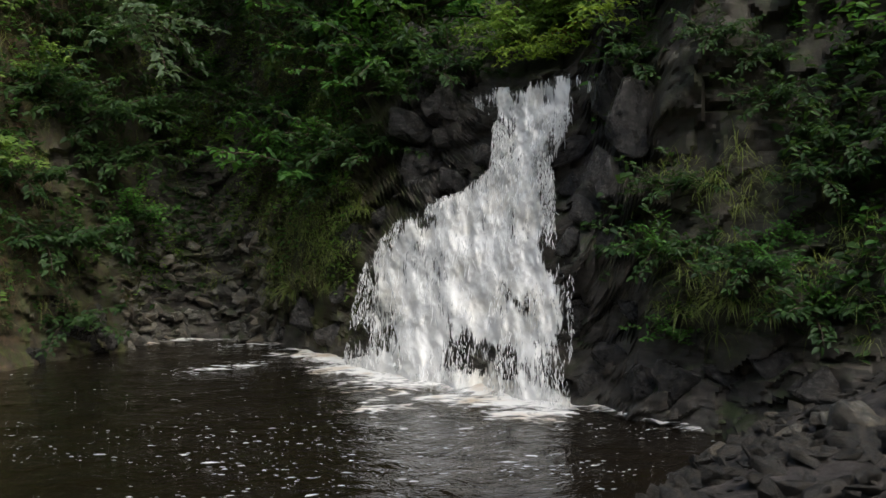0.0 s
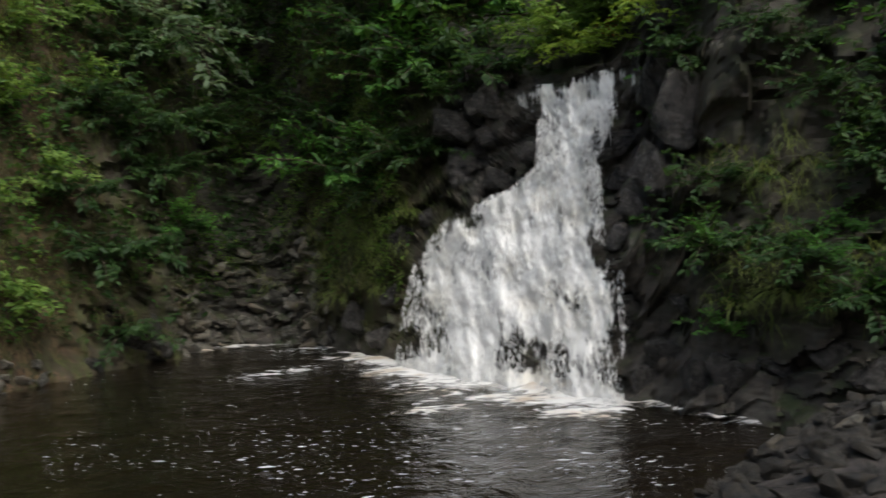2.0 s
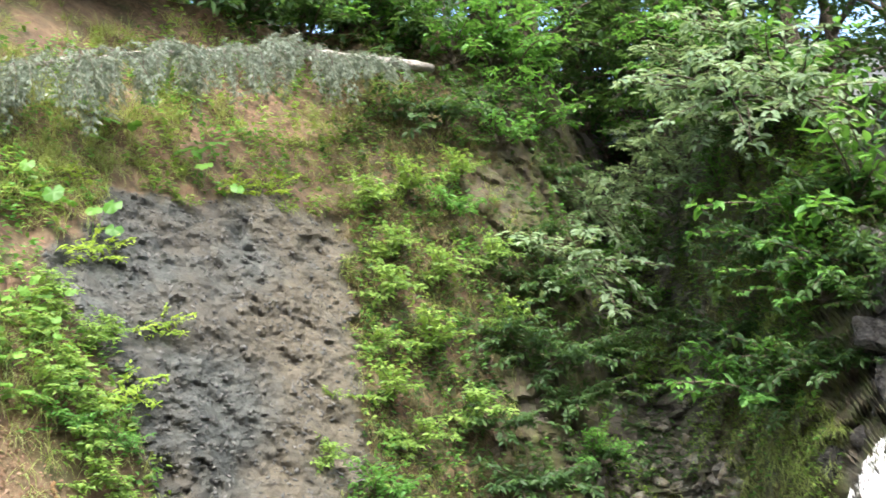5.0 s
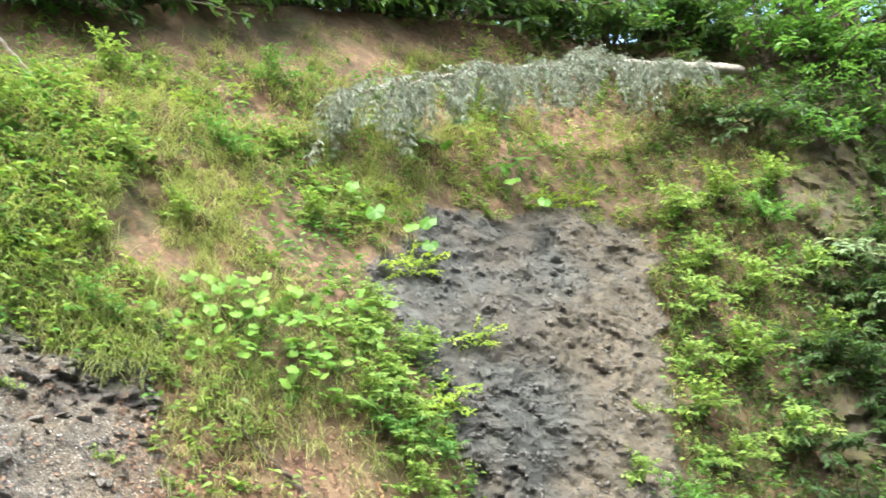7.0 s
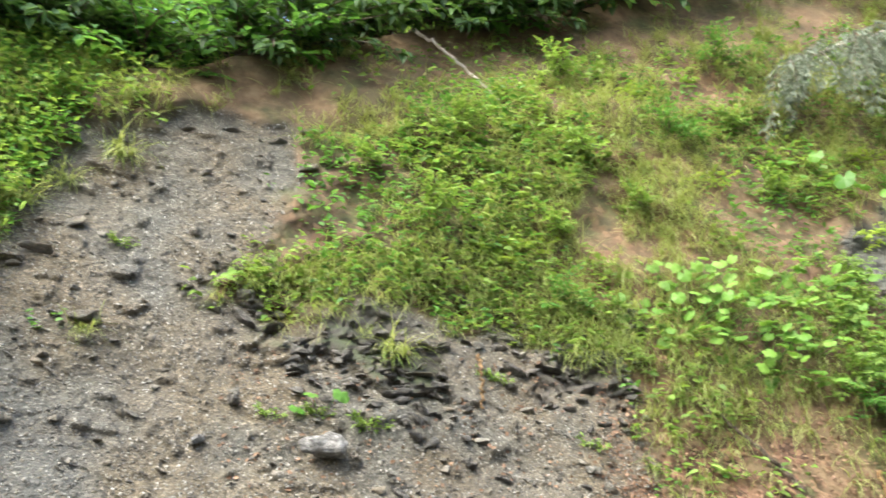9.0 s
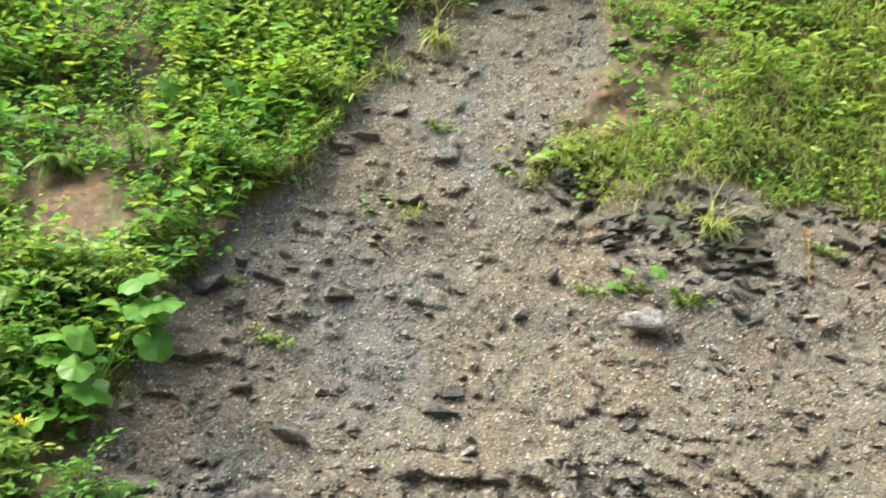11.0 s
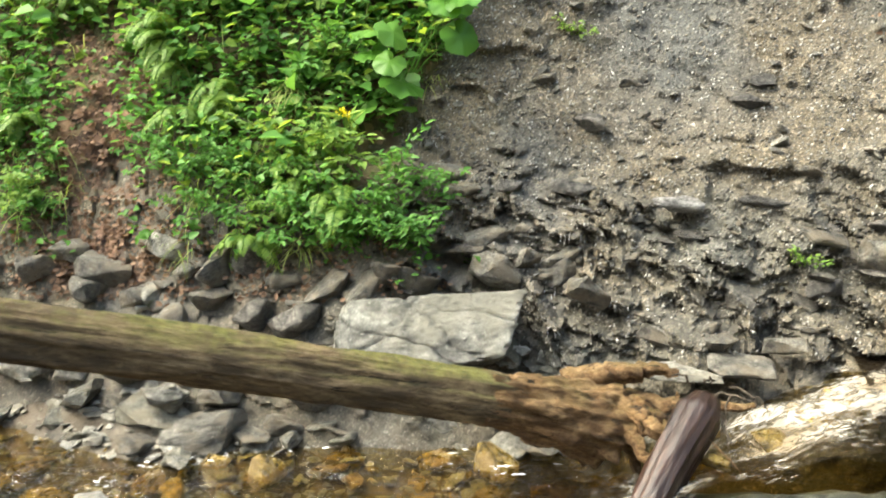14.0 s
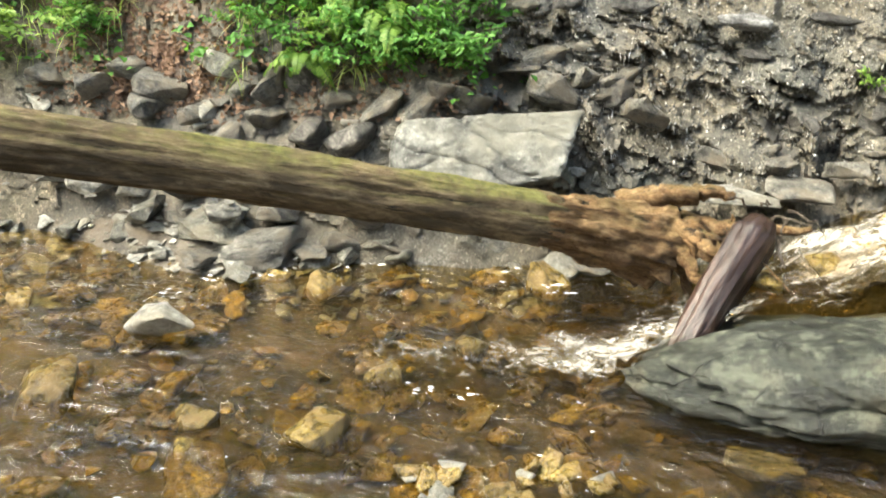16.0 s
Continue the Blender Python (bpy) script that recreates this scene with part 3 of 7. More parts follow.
def leaf_blades(p, d, n, length, width, fold=0.18, droop=0.15):
    """Ovate leaves folded along the midrib: corners and faces. p base, d the way it points, n its upper side."""
    d = unit(d)
    s = unit(np.cross(d, n))
    n = np.cross(s, d)
    L, W = length[:, None], width[:, None]
    tip = p + d * L - n * L * droop
    r1, r2 = p + d * L * 0.3 + s * W * 0.5 + n * W * fold, p + d * L * 0.68 + s * W * 0.36 + n * (W * fold - L * droop * 0.35)
    l1, l2 = p + d * L * 0.3 - s * W * 0.5 + n * W * fold, p + d * L * 0.68 - s * W * 0.36 + n * (W * fold - L * droop * 0.35)
    v = np.stack([p, r1, r2, tip, l2, l1], 1).reshape(-1, 3)
    b = np.arange(len(p))[:, None] * 6
    f = np.concatenate([b + np.array([[0, 1, 2, 3]]), b + np.array([[0, 3, 4, 5]])], 0)
    return v, f


def grid_faces(rows, cols, closed=False):
    i, j = np.meshgrid(np.arange(rows - 1), np.arange(cols if closed else cols - 1), indexing="ij")
    j2 = (j + 1) % cols
    return np.stack([i * cols + j, i * cols + j2, (i + 1) * cols + j2, (i + 1) * cols + j], -1).reshape(-1, 4)


def paint(me, name, rgb):
    layer = me.attributes.new(name, "FLOAT_COLOR", "POINT")
    layer.data.foreach_set("color", np.concatenate([rgb, np.ones((len(rgb), 1))], 1).astype(np.float32).ravel())


def lay_uv(me, uv):
    layer = me.uv_layers.new(name="flow")
    corner = np.empty(len(me.loops), np.int32)
    me.loops.foreach_get("vertex_index", corner)
    layer.data.foreach_set("uv", uv[corner].astype(np.float32).ravel())


def part(name, data, parent, label="", m=None):
    ob = new(name, data)
    ob.parent = parent
    if m is not None:
        ob.matrix_basis = m
    return tagged(ob, label)


def stand(name, m, label, category, group="", kind=""):
    """The empty base of a thing made of parts."""
    ob = new(name)
    ob.empty_display_size = 0.1
    ob.matrix_basis = m
    return tagged(ob, label, category, group, kind)


def place(bearing, r, z):
    t = radians(bearing)
    return Vector((-r * math.sin(t), r * math.cos(t), z))


LAND = {}


def on_slope(bearing, height, out=0.0):
    """A point on the slope, from the corners of the ground's own mesh round it."""
    a, lift, pts = LAND["a"], LAND["lift"], LAND["pts"]
    b = float(brow(bearing))
    s = (height + 1.2) / (b + 1.2) if height <= b else 1 + (height - b) / 5.0
    i = int(np.clip(np.searchsorted(lift, s) - 1, 0, len(lift) - 2))
    j = int(np.clip(np.searchsorted(a, bearing % 360 if bearing < a[0] or bearing > a[-1] else bearing) - 1, 0, len(a) - 2))
    u = np.clip((s - lift[i]) / (lift[i + 1] - lift[i]), 0, 1)
    v = np.clip((bearing - a[j]) / (a[j + 1] - a[j]), 0, 1)
    p = (pts[i, j] * (1 - v) + pts[i, j + 1] * v) * (1 - u) + (pts[i + 1, j] * (1 - v) + pts[i + 1, j + 1] * v) * u
    q = Vector(p)
    flat = Vector((p[0], p[1], 0)).normalized()
    return q - flat * out


# ---- the ground ----
def build_slope():
    seen = np.arange(-30.0, 138.0, 0.2)
    rest = np.arange(138.0, 330.0, 3.0)
    a = np.concatenate([seen, rest])
    lift = np.concatenate([np.linspace(0, 0.06, 5, endpoint=False), np.linspace(0.06, 0.36, 136, endpoint=False), np.linspace(0.36, 1, 170), 1 + np.array([0.03, 0.07, 0.12, 0.2, 0.3, 0.45, 0.7, 1.0, 1.5, 2.2, 3.2, 4.5, 6.0])])
    top = brow(a)
    h = np.where(lift[:, None] <= 1, -1.2 + (top + 1.2) * lift[:, None], top + (lift[:, None] - 1) * 5.0)
    aa = np.broadcast_to(a, h.shape)
    v = ground(aa.ravel(), h.ravel())
    LAND.update(a=a, lift=lift, pts=v.reshape(len(lift), len(a), 3))
    far = v[-len(a):] * np.array([22.0, 22.0, 1.0])
    s = soils(aa.ravel(), h.ravel())
    litter = np.clip(0.55 * s["plants"] + step(aa.ravel(), 48, 51) * (1 - step(aa.ravel(), 58, 61)) * (1 - step(h.ravel(), 1.9, 2.7)), 0, 1)
    litter = np.maximum(litter, step(aa.ravel(), 120, 122) * (1 - step(aa.ravel(), 125.5, 127)) * step(h.ravel(), 0.15, 0.4))
    soil_a = np.stack([s["mud"], s["gravel"], s["ochre"]], -1)
    dry_clay = s["mud"] * (1 - step(aa.ravel() + 1.2 * np.sin(h.ravel() * 3), 34.5, 37.5))
    shore = s["rock"] * (1 - s["outcrop"]) * (aa.ravel() > 56)
    soil_a[:, 1] = np.maximum(soil_a[:, 1], (0.35 + 0.45 * step(aa.ravel(), 98, 102)) * shore)
    soil_b = np.stack([s["rock"], dry_clay, litter], -1)
    n = len(a)
    me = quick_mesh("slope", np.concatenate([v, far]), grid_faces(len(lift) + 1, n, True)[:, ::-1], SLOPE, True)
    # only broken rock has crisp edges
    me.set_sharp_from_angle(angle=radians(38))
    sharp = me.attributes["sharp_edge"]
    flag = np.empty(len(me.edges), bool)
    sharp.data.foreach_get("value", flag)
    ends = np.empty(len(me.edges) * 2, np.int32)
    me.edges.foreach_get("vertices", ends)
    broken = np.maximum(s["rock"], s["mud"])
    hard = np.concatenate([broken, broken[-n:]]) > 0.45
    sharp.data.foreach_set("value", flag & hard[ends[::2]])
    paint(me, "soil_a", np.concatenate([soil_a, soil_a[-n:]]))
    paint(me, "soil_b", np.concatenate([soil_b, soil_b[-n:]]))
    paint(me, "soil_c", np.repeat(np.concatenate([s["moss"], s["moss"][-n:]])[:, None], 3, 1))
    tagged(new("ground", me), "steep gorge slopes of shale, gravel, clay and earth", "ground", kind="structure")


build_slope()


def build_bed():
    x, y = np.arange(-8, 9.01, 0.075), np.arange(-9, 19.01, 0.075)
    xx, yy = np.meshgrid(x, y)
    z = bed(xx.ravel(), yy.ravel()).reshape(xx.shape)
    pts = np.stack([xx, yy, z], -1).reshape(-1, 3)
    f = grid_faces(len(y), len(x))
    mid = pts[f].mean(1)
    dry = mid[:, 0] - bank_edge(mid[:, 1]) > -0.1
    shore = (mid[:, 1] < -0.6) & (mid[:, 0] < -3) & (mid[:, 2] > -0.475)
    for name, keep, mat, label in (("stream_bed", ~dry & ~shore, BED, "brown stony bed of the stream and the pool"),
                                   ("gravel_bank", dry, BANK, "bank of dark wet gravel and stones beside the pool"),
                                   ("gravel_shore", shore, SHORE, "grey-brown gravel shore below the fallen log")):
        tagged(new(name, quick_mesh(name, pts, f[keep], mat, True)), label, "ground", kind="structure")


build_bed()


def flat_water(name, mat, x0, x1, y0, y1, z, cell, label):
    x, y = np.arange(x0, x1, cell), np.arange(y0, y1, cell)
    xx, yy = np.meshgrid(x, y)
    p = np.stack([xx, yy, 0 * xx], -1).reshape(-1, 3)
    zz = z + 0.035 * (fbm(p * 2.4, 41, 3) - 0.5) + 0.02 * (fbm(p * 7, 42, 2) - 0.5)
    p[:, 2] = zz
    return tagged(new(name, quick_mesh(name, p, grid_faces(len(y), len(x)), mat, True)), label, "water", kind="structure")


flat_water("pool_water", POOL, -9.5, 6.5, 0.9, 19, 0.0, 0.09, "dark brown rippled water of the plunge pool")
flat_water("stream_water", BROOK, -6.5, -0.5, -8.5, 1.3, -0.45, 0.07, "clear amber stream water over stones")


# ---- the waterfall ----
FALL_H = [-0.1, 0.03, 0.5, 1.25, 1.71, 1.95, 2.2, 2.45, 3.0, 3.3, 3.45]
FALL_L = [5.5, 5.4, 5.1, 4.3, 2.9, 1.8, -1.6, -3.1, -3.2, -1.5, -1.3]
FALL_RH = [-0.1, 0.5, 1.25, 1.5, 1.95, 2.2, 2.45, 3.0, 3.3, 3.45]
FALL_R = [-6.8, -7.1, -7.1, -6.2, -6.1, -6.1, -5.8, -7.1, -8.8, -9.0]
LEDGES = np.array([-0.25, 0.55, 1.22, 1.85, 2.35, 2.72, 3.05, 3.6, 9.0])


def fall_radius(a, h):
    """The leaping water: drops from ledge to ledge, each ledge uneven."""
    p = np.stack([a * 0.45, h * 0.25, 0 * a], -1)
    hh = h + 0.75 * (fbm(p, 51, 3) - 0.5)
    i = np.clip(np.searchsorted(LEDGES, hh) - 1, 0, len(LEDGES) - 2)
    low, high = LEDGES[i], LEDGES[i + 1]
    t = np.clip((hh - low) / (high - low), 0, 1)
    eff = low + (high - low) * (0.62 * t + 0.38 * step(t, 0.55, 1.0))
    return plain(a, np.clip(eff, -0.2, 4.0)) - 0.40


def fall_point(a, h, layer=0):
    flow = np.stack([a * 0.9, h * 2.6, 0 * a + 4 * layer], -1)
    r = fall_radius(a, h) - 0.09 * layer - 0.20 * (fbm(flow, 53, 4) - 0.5) - 0.12 * (fbm(flow * np.array([2.4, 2.2, 1]), 54, 3) - 0.5)
    t = np.radians(a)
    return np.stack([-r * np.sin(t), r * np.cos(t), h], -1)


def thin_water(a, h):
    """Where rock shows between the strands."""
    n = fbm(np.stack([a * 0.9, h * 2.0, 0 * a], -1), 57, 3) - 0.5
    a, h = a + 1.6 * n, h + 0.5 * n
    spots = ((3.9, 0.6, 1.3, 0.55, 0.8), (0.9, 1.88, 0.9, 0.16, 0.75), (-1.6, 0.40, 1.9, 0.28, 0.95), (-3.6, 0.45, 0.8, 0.22, 0.6), (-5.5, 0.40, 1.6, 0.30, 0.75),
             (-4.6, 1.0, 1.5, 0.13, 0.8), (-6.3, 1.4, 0.9, 0.2, 0.8), (-5.9, 2.15, 0.5, 0.2, 0.7), (-4.6, 2.45, 0.35, 0.07, 0.7), (-1.6, 1.55, 0.6, 0.10, 0.4))
    return np.clip(sum(s * np.exp(-(((a - x) / u) ** 2 + ((h - y) / v) ** 2) ** 1.5) for x, y, u, v, s in spots), 0, 1)


def build_falls():
    base = stand("waterfall", Matrix.Identity(4), "white waterfall tumbling down dark stepped rock", "waterfall")
    g = np.random.default_rng(8)
    for name, h0, h1 in (("upper_chute", 2.45, 3.42), ("middle_curtain", 1.25, 2.5), ("lower_curtain", -0.08, 1.3)):
        rows, cols = int((h1 - h0) * 80), 170
        u, v = np.meshgrid(np.linspace(0, 1, cols), np.linspace(h0, h1, rows))
        u, v = u.ravel(), v.ravel()
        left, right = np.interp(v, FALL_H, FALL_L) + 0.25, np.interp(v, FALL_RH, FALL_R) - 0.25
        wob = np.stack([u * 6, v * 3, 0 * u], -1)
        a = left + (right - left) * u + 0.7 * (fbm(wob, 52, 3) - 0.5)
        me = quick_mesh(name, fall_point(a, v), grid_faces(rows, cols), FALLS, True)
        lay_uv(me, np.stack([a * 0.22, v], -1))
        rim = np.minimum(u, 1 - u) * np.abs(left - right) * 0.20
        tear = fbm(np.stack([a * 1.3, v * 2.3, 0 * a], -1), 58, 4)
        cover = 0.28 + 0.54 * step(rim + 0.25 * (tear - 0.5), 0.0, 0.34) - 0.30 * step(tear, 0.53, 0.68)
        cover = cover - 0.62 * thin_water(a, v) + 0.20 * (fbm(wob * 2, 55, 3) - 0.5)
        cover = cover - 0.34 * step(v, 2.98, 3.18) * step(np.abs(np.sin(a * 1.9 + 0.4)), 0.45, 0.9) - 0.3 * step(v, 3.25, 3.42)
        paint(me, "cover", np.repeat(cover[:, None], 3, 1))
        part(name, me, base)
    # torn strands and clots of foam riding on the curtain
    n = 30000
    h = g.uniform(0.03, 3.0, n)
    left, right = np.interp(h, FALL_H, FALL_L) + 0.35, np.interp(h, FALL_RH, FALL_R) - 0.3
    a = left + (right - left) * g.random(n)
    clump = fbm(np.stack([a * 1.5, h * 2.2, 0 * a], -1), 56, 4)
    rim = np.minimum(left - a, a - right) * 0.2
    keep = step(clump, 0.40, 0.58) * (0.08 + 0.30 * thin_water(a, h) + 0.40 * (1 - step(rim, 0.06, 0.30))) > g.random(n)
    a, h = a[keep], h[keep]
    n = len(a)
    p = fall_point(a, h, 1)
    q = fall_point(a, np.maximum(h - 0.06, -0.1), 1)
    inward = -unit(p * np.array([1, 1, 0]))
    d = unit(q - p + np.array([0, 0, -0.03]) + g.normal(0, 0.02, p.shape))
    p = p + inward * g.uniform(-0.02, 0.07, n)[:, None]
    p[:, 2] = np.maximum(p[:, 2], 0.05)
    l = np.exp(g.normal(-2.9, 0.5, n))
    v, f = leaf_blades(p, d, inward + np.array([0, 0, 0.5]) + g.normal(0, 0.18, p.shape), l, np.minimum(l * g.uniform(0.10, 0.2, n), 0.009), 0.25, 0.2)
    tagged(part("spray", quick_mesh("spray", v, f, FLECK, True), base), kind="stuff")


def build_pool_foam():
    x, y = np.arange(-4.4, 2.2, 0.035), np.arange(7.4, 15.6, 0.035)
    xx, yy = np.meshgrid(x, y)
    p = np.stack([xx.ravel(), yy.ravel(), 0 * xx.ravel()], -1)
    a, r = np.degrees(np.arctan2(-p[:, 0], p[:, 1])), np.hypot(p[:, 0], p[:, 1])
    back = plain(a, np.full_like(a, 0.0)) - r
    reach = np.interp(a, [-9, -7, -3, 0, 3, 6, 9, 12], [0.3, 0.9, 1.3, 1.8, 2.4, 3.2, 3.4, 1.4]) * (0.75 + 0.5 * fbm(p * 0.8, 61, 3))
    swirl = fbm(np.stack([p[:, 0] * 1.5, p[:, 1] * 2.0, 0 * a], -1), 63, 5, 0.6) - 0.5
    cover = 0.86 - 0.62 * np.clip(back / np.maximum(reach, 0.05), 0, 1.6) - 0.55 * step(a, 4.5, 10.5) - 0.5 * (1 - step(a, -8.0, -6.6)) + 1.5 * swirl
    p[:, 2] = 0.025 + 0.07 * np.clip(cover, 0, 1) * fbm(p * 4, 62, 3) + 0.16 * np.clip(0.5 - back, 0, 0.5) * step(a, -7.5, -6) * (1 - step(a, 4.6, 6.0))
    f = grid_faces(len(y), len(x))
    f = f[(cover[f].max(1) > -0.02) & (back[f].min(1) > -0.5)]
    me = quick_mesh("foam_apron", p, f, FOAM, True)
    lay_uv(me, np.stack([p[:, 0], p[:, 1]], -1) * 0.5)
    paint(me, "cover", np.repeat(cover[:, None], 3, 1))
    tagged(new("foam_apron", me), "white foam spreading at the foot of the waterfall", "foam", kind="stuff")


def build_flecks():
    g = np.random.default_rng(15)
    n = 8000
    a, r = g.uniform(-15, 25, n), g.uniform(5.0, 15.5, n)
    t = np.radians(a)
    p = np.stack([-r * np.sin(t), r * np.cos(t), 0 * r], -1)
    band = fbm(np.stack([p[:, 0] * 0.7, p[:, 1] * 1.3, 0 * a], -1), 64, 4)
    far = np.exp(-(((a - 12.5) / 2.4) ** 2 + ((r - 12.6 - 0.12 * (12.5 - a)) / 0.35) ** 2)) + np.exp(-(((a - 11.2) / 1.6) ** 2 + ((r - 15.0) / 0.35) ** 2))
    keep = (step(band, 0.46, 0.66) * np.interp(r, [5, 7, 9, 13], [0.55, 0.6, 0.35, 0.05]) + 0.05 + 1.6 * far > g.random(n)) & (plain(a, 0 * a) - r > 0.1) & (p[:, 0] < bank_edge(p[:, 1]) - 0.2)
    p, far = p[keep], far[keep]
    n = len(p)
    p[:, 2] = 0.024
    s = np.exp(g.normal(-4.5, 0.5, n)) * (1 + 4.0 * far)
    d = np.stack([1 + 0 * s, g.normal(0, 0.25, n), 0 * s], -1)
    v, f = leaf_blades(p, d, np.tile([0, 0, 1.0], (n, 1)), s * g.uniform(1, 3.0, n), s, 0.05, 0.0)
    tagged(new("foam_flecks", quick_mesh("foam_flecks", v, f, FLECK)), "white foam flecks drifting on the dark pool", "foam", kind="stuff")


# ---- stones ----
def stone_mesh(name, mat, seed, size=(1, 1, 1), points=16, boxy=0.75, fine=2, rough=0.05):
    """An angular stone about one metre across: a hull of random points, worn and roughened."""
    rng = random.Random(seed)
    bm = bmesh.new()
    for _ in range(points):
        d = Vector((rng.gauss(0, 1), rng.gauss(0, 1), rng.gauss(0, 1))).normalized()
        cube = d / max(abs(d.x), abs(d.y), abs(d.z))
        q = d.lerp(cube, boxy) * rng.uniform(0.82, 1.0) * 0.5
        bm.verts.new((q.x * size[0], q.y * size[1], q.z * size[2]))
    hull = bmesh.ops.convex_hull(bm, input=bm.verts)
    junk = list({g for g in hull["geom_interior"] + hull["geom_unused"] if isinstance(g, bmesh.types.BMVert)})
    bmesh.ops.delete(bm, geom=junk, context="VERTS")
    if fine is not None:
        bmesh.ops.bevel(bm, geom=bm.edges[:], offset=0.025, segments=1, affect="EDGES", clamp_overlap=True)
        bmesh.ops.triangulate(bm, faces=bm.faces[:])
        for _ in range(fine):
            long = [e for e in bm.edges if e.calc_length() > 0.16]
            if long:
                bmesh.ops.subdivide_edges(bm, edges=long, cuts=1)
                bmesh.ops.triangulate(bm, faces=bm.faces[:])
        for v in bm.verts:
            n = noise.fractal(v.co * 3.1 + Vector((seed, 0, 0)), 1.0, 2.0, 4)
            v.co += v.co.normalized() * n * rough
    me = bpy.data.meshes.new(name)
    bm.to_mesh(me)
    bm.free()
    me.materials.append(mat)
    for f in me.polygons:
        f.use_smooth = True
    me.set_sharp_from_angle(angle=radians(24))
    return me


def join_stones(name, items, mat, label, category="stones"):
    """Many stones too small or too many to count, as one mesh; items: mesh and pose."""
    pieces = []
    for me, mtx in items:
        v = np.empty(len(me.vertices) * 3)
        me.vertices.foreach_get("co", v)
        m3 = np.array(mtx)
        v = v.reshape(-1, 3) @ m3[:3, :3].T + m3[:3, 3]
        f = np.empty(len(me.polygons) * 3, np.int32)
        me.polygons.foreach_get("vertices", f)
        pieces.append((v, f.reshape(-1, 3)))
    k, vs, fs = 0, [], []
    for v, f in pieces:
        vs.append(v)
        fs.append(f + k)
        k += len(v)
    me = quick_mesh(name, np.concatenate(vs), np.concatenate(fs), mat, True)
    me.set_sharp_from_angle(angle=radians(24))
    return tagged(new(name, me), label, category, kind="stuff")


def stone_pose(at, turn, scale):
    return Matrix.Translation(at) @ Euler([radians(t) for t in turn]).to_matrix().to_4x4() @ Matrix.Diagonal((*scale, 1))


def set_stone(name, me, at, turn, scale, label, group=""):
    ob = new(name, me)
    ob.matrix_basis = Matrix.Translation(at) @ Euler([radians(t) for t in turn]).to_matrix().to_4x4() @ Matrix.Diagonal((*scale, 1))
    return tagged(ob, label, "rock", group)


def boulder_material():
    m = Nodes("grey_green_boulder")
    v = m.coords()
    c = m.ramp(m.noise(v, 4.0, 8, 0.72, 0.3), (0.34, (0.010, 0.011, 0.008)), (0.48, (0.028, 0.031, 0.022)), (0.60, (0.05, 0.053, 0.038)), (0.74, (0.105, 0.108, 0.08)))
    c = m.mix(1.0, c, m.ramp(m.noise(v, 20, 8, 0.8), (0.36, 0.35), (0.64, 1.6)), "MULTIPLY")
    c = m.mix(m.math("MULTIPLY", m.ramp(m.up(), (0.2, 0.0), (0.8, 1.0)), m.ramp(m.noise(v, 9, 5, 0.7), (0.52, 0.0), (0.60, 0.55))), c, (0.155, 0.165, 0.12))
    c = m.mix(m.ramp(m.noise(v, 2.2, 4), (0.56, 0.0), (0.66, 0.5)), c, (0.085, 0.07, 0.04))
    crack = m.ramp(m.cells(m.mix(0.2, v, m.noise(v, 3, 4), "ADD"), 2.6, "Distance", "DISTANCE_TO_EDGE"), (0.0, 0.0), (0.022, 1.0))
    crack = m.math("MAXIMUM", crack, m.ramp(m.noise(v, 1.5, 3), (0.45, 0.0), (0.52, 1.0)))
    c = m.mix(crack, (0.008, 0.008, 0.006), c)
    n = m.bump(m.noise(v, 6, 9, 0.75), 0.8, 0.06)
    n = m.bump(m.noise(v, 26, 7, 0.75), 0.9, 0.03, n)
    n = m.bump(crack, 0.5, 0.02, n)
    return m.done(m.surface(c, m.ramp(m.noise(v, 5, 4), (0.35, 0.3), (0.65, 0.62)), n))


def build_boulder():
    bm = bmesh.new()
    bmesh.ops.create_icosphere(bm, subdivisions=6, radius=1.0)
    for v in bm.verts:
        c = v.co.copy()
        c = c / (abs(c.x) ** 3.4 + abs(c.y) ** 3.0 + abs(c.z) ** 3.4) ** (1 / 3.3)
        # undercut towards the water, the back higher than the nose
        if c.z < 0.0:
            c.x *= 1 + 0.05 * c.z
            c.y *= 1 + 0.32 * c.z
        n = noise.fractal(c * 1.3, 1.0, 2.0, 4) * 0.13
        q = Vector((c.x * 0.98, c.y * 0.52, c.z * 0.25))
        n += noise.fractal(q * 5, 1.0, 2.0, 4) * 0.055 + noise.fractal(q * 16, 1.0, 2.0, 4) * 0.02
        for k, (p, w, s, deep) in enumerate(((1.0, 0.55, 0.36, 0.10), (0.9, 0.35, -0.15, 0.05), (0.25, 1.0, 0.15, 0.06), (0.3, 1.0, -0.3, 0.05), (0.8, -0.6, -0.5, 0.05))):
            wig = 0.14 * noise.fractal(c * 2.5 + Vector((3.0 * k, 0, 0)), 1.0, 2.0, 4)
            n -= deep * math.exp(-((c.x * p + c.z * w + s + wig) / 0.028) ** 2)
        c = c * (1 + n)
        v.co = Vector((c.x * 0.90, c.y * 0.46, c.z * 0.235 * (1 + 0.12 * c.x)))
    me = bpy.data.meshes.new("boulder")
    bm.to_mesh(me)
    bm.free()
    for f in me.polygons:
        f.use_smooth = True
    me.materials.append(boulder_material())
    ob = new("boulder", me)
    ob.matrix_basis = Matrix.Translation(place(82.2, 4.1, -0.39)) @ Euler((radians(-4), radians(-9), radians(84))).to_matrix().to_4x4()
    tagged(ob, "large smooth grey-green boulder lying in the stream", "boulder")


build_boulder()


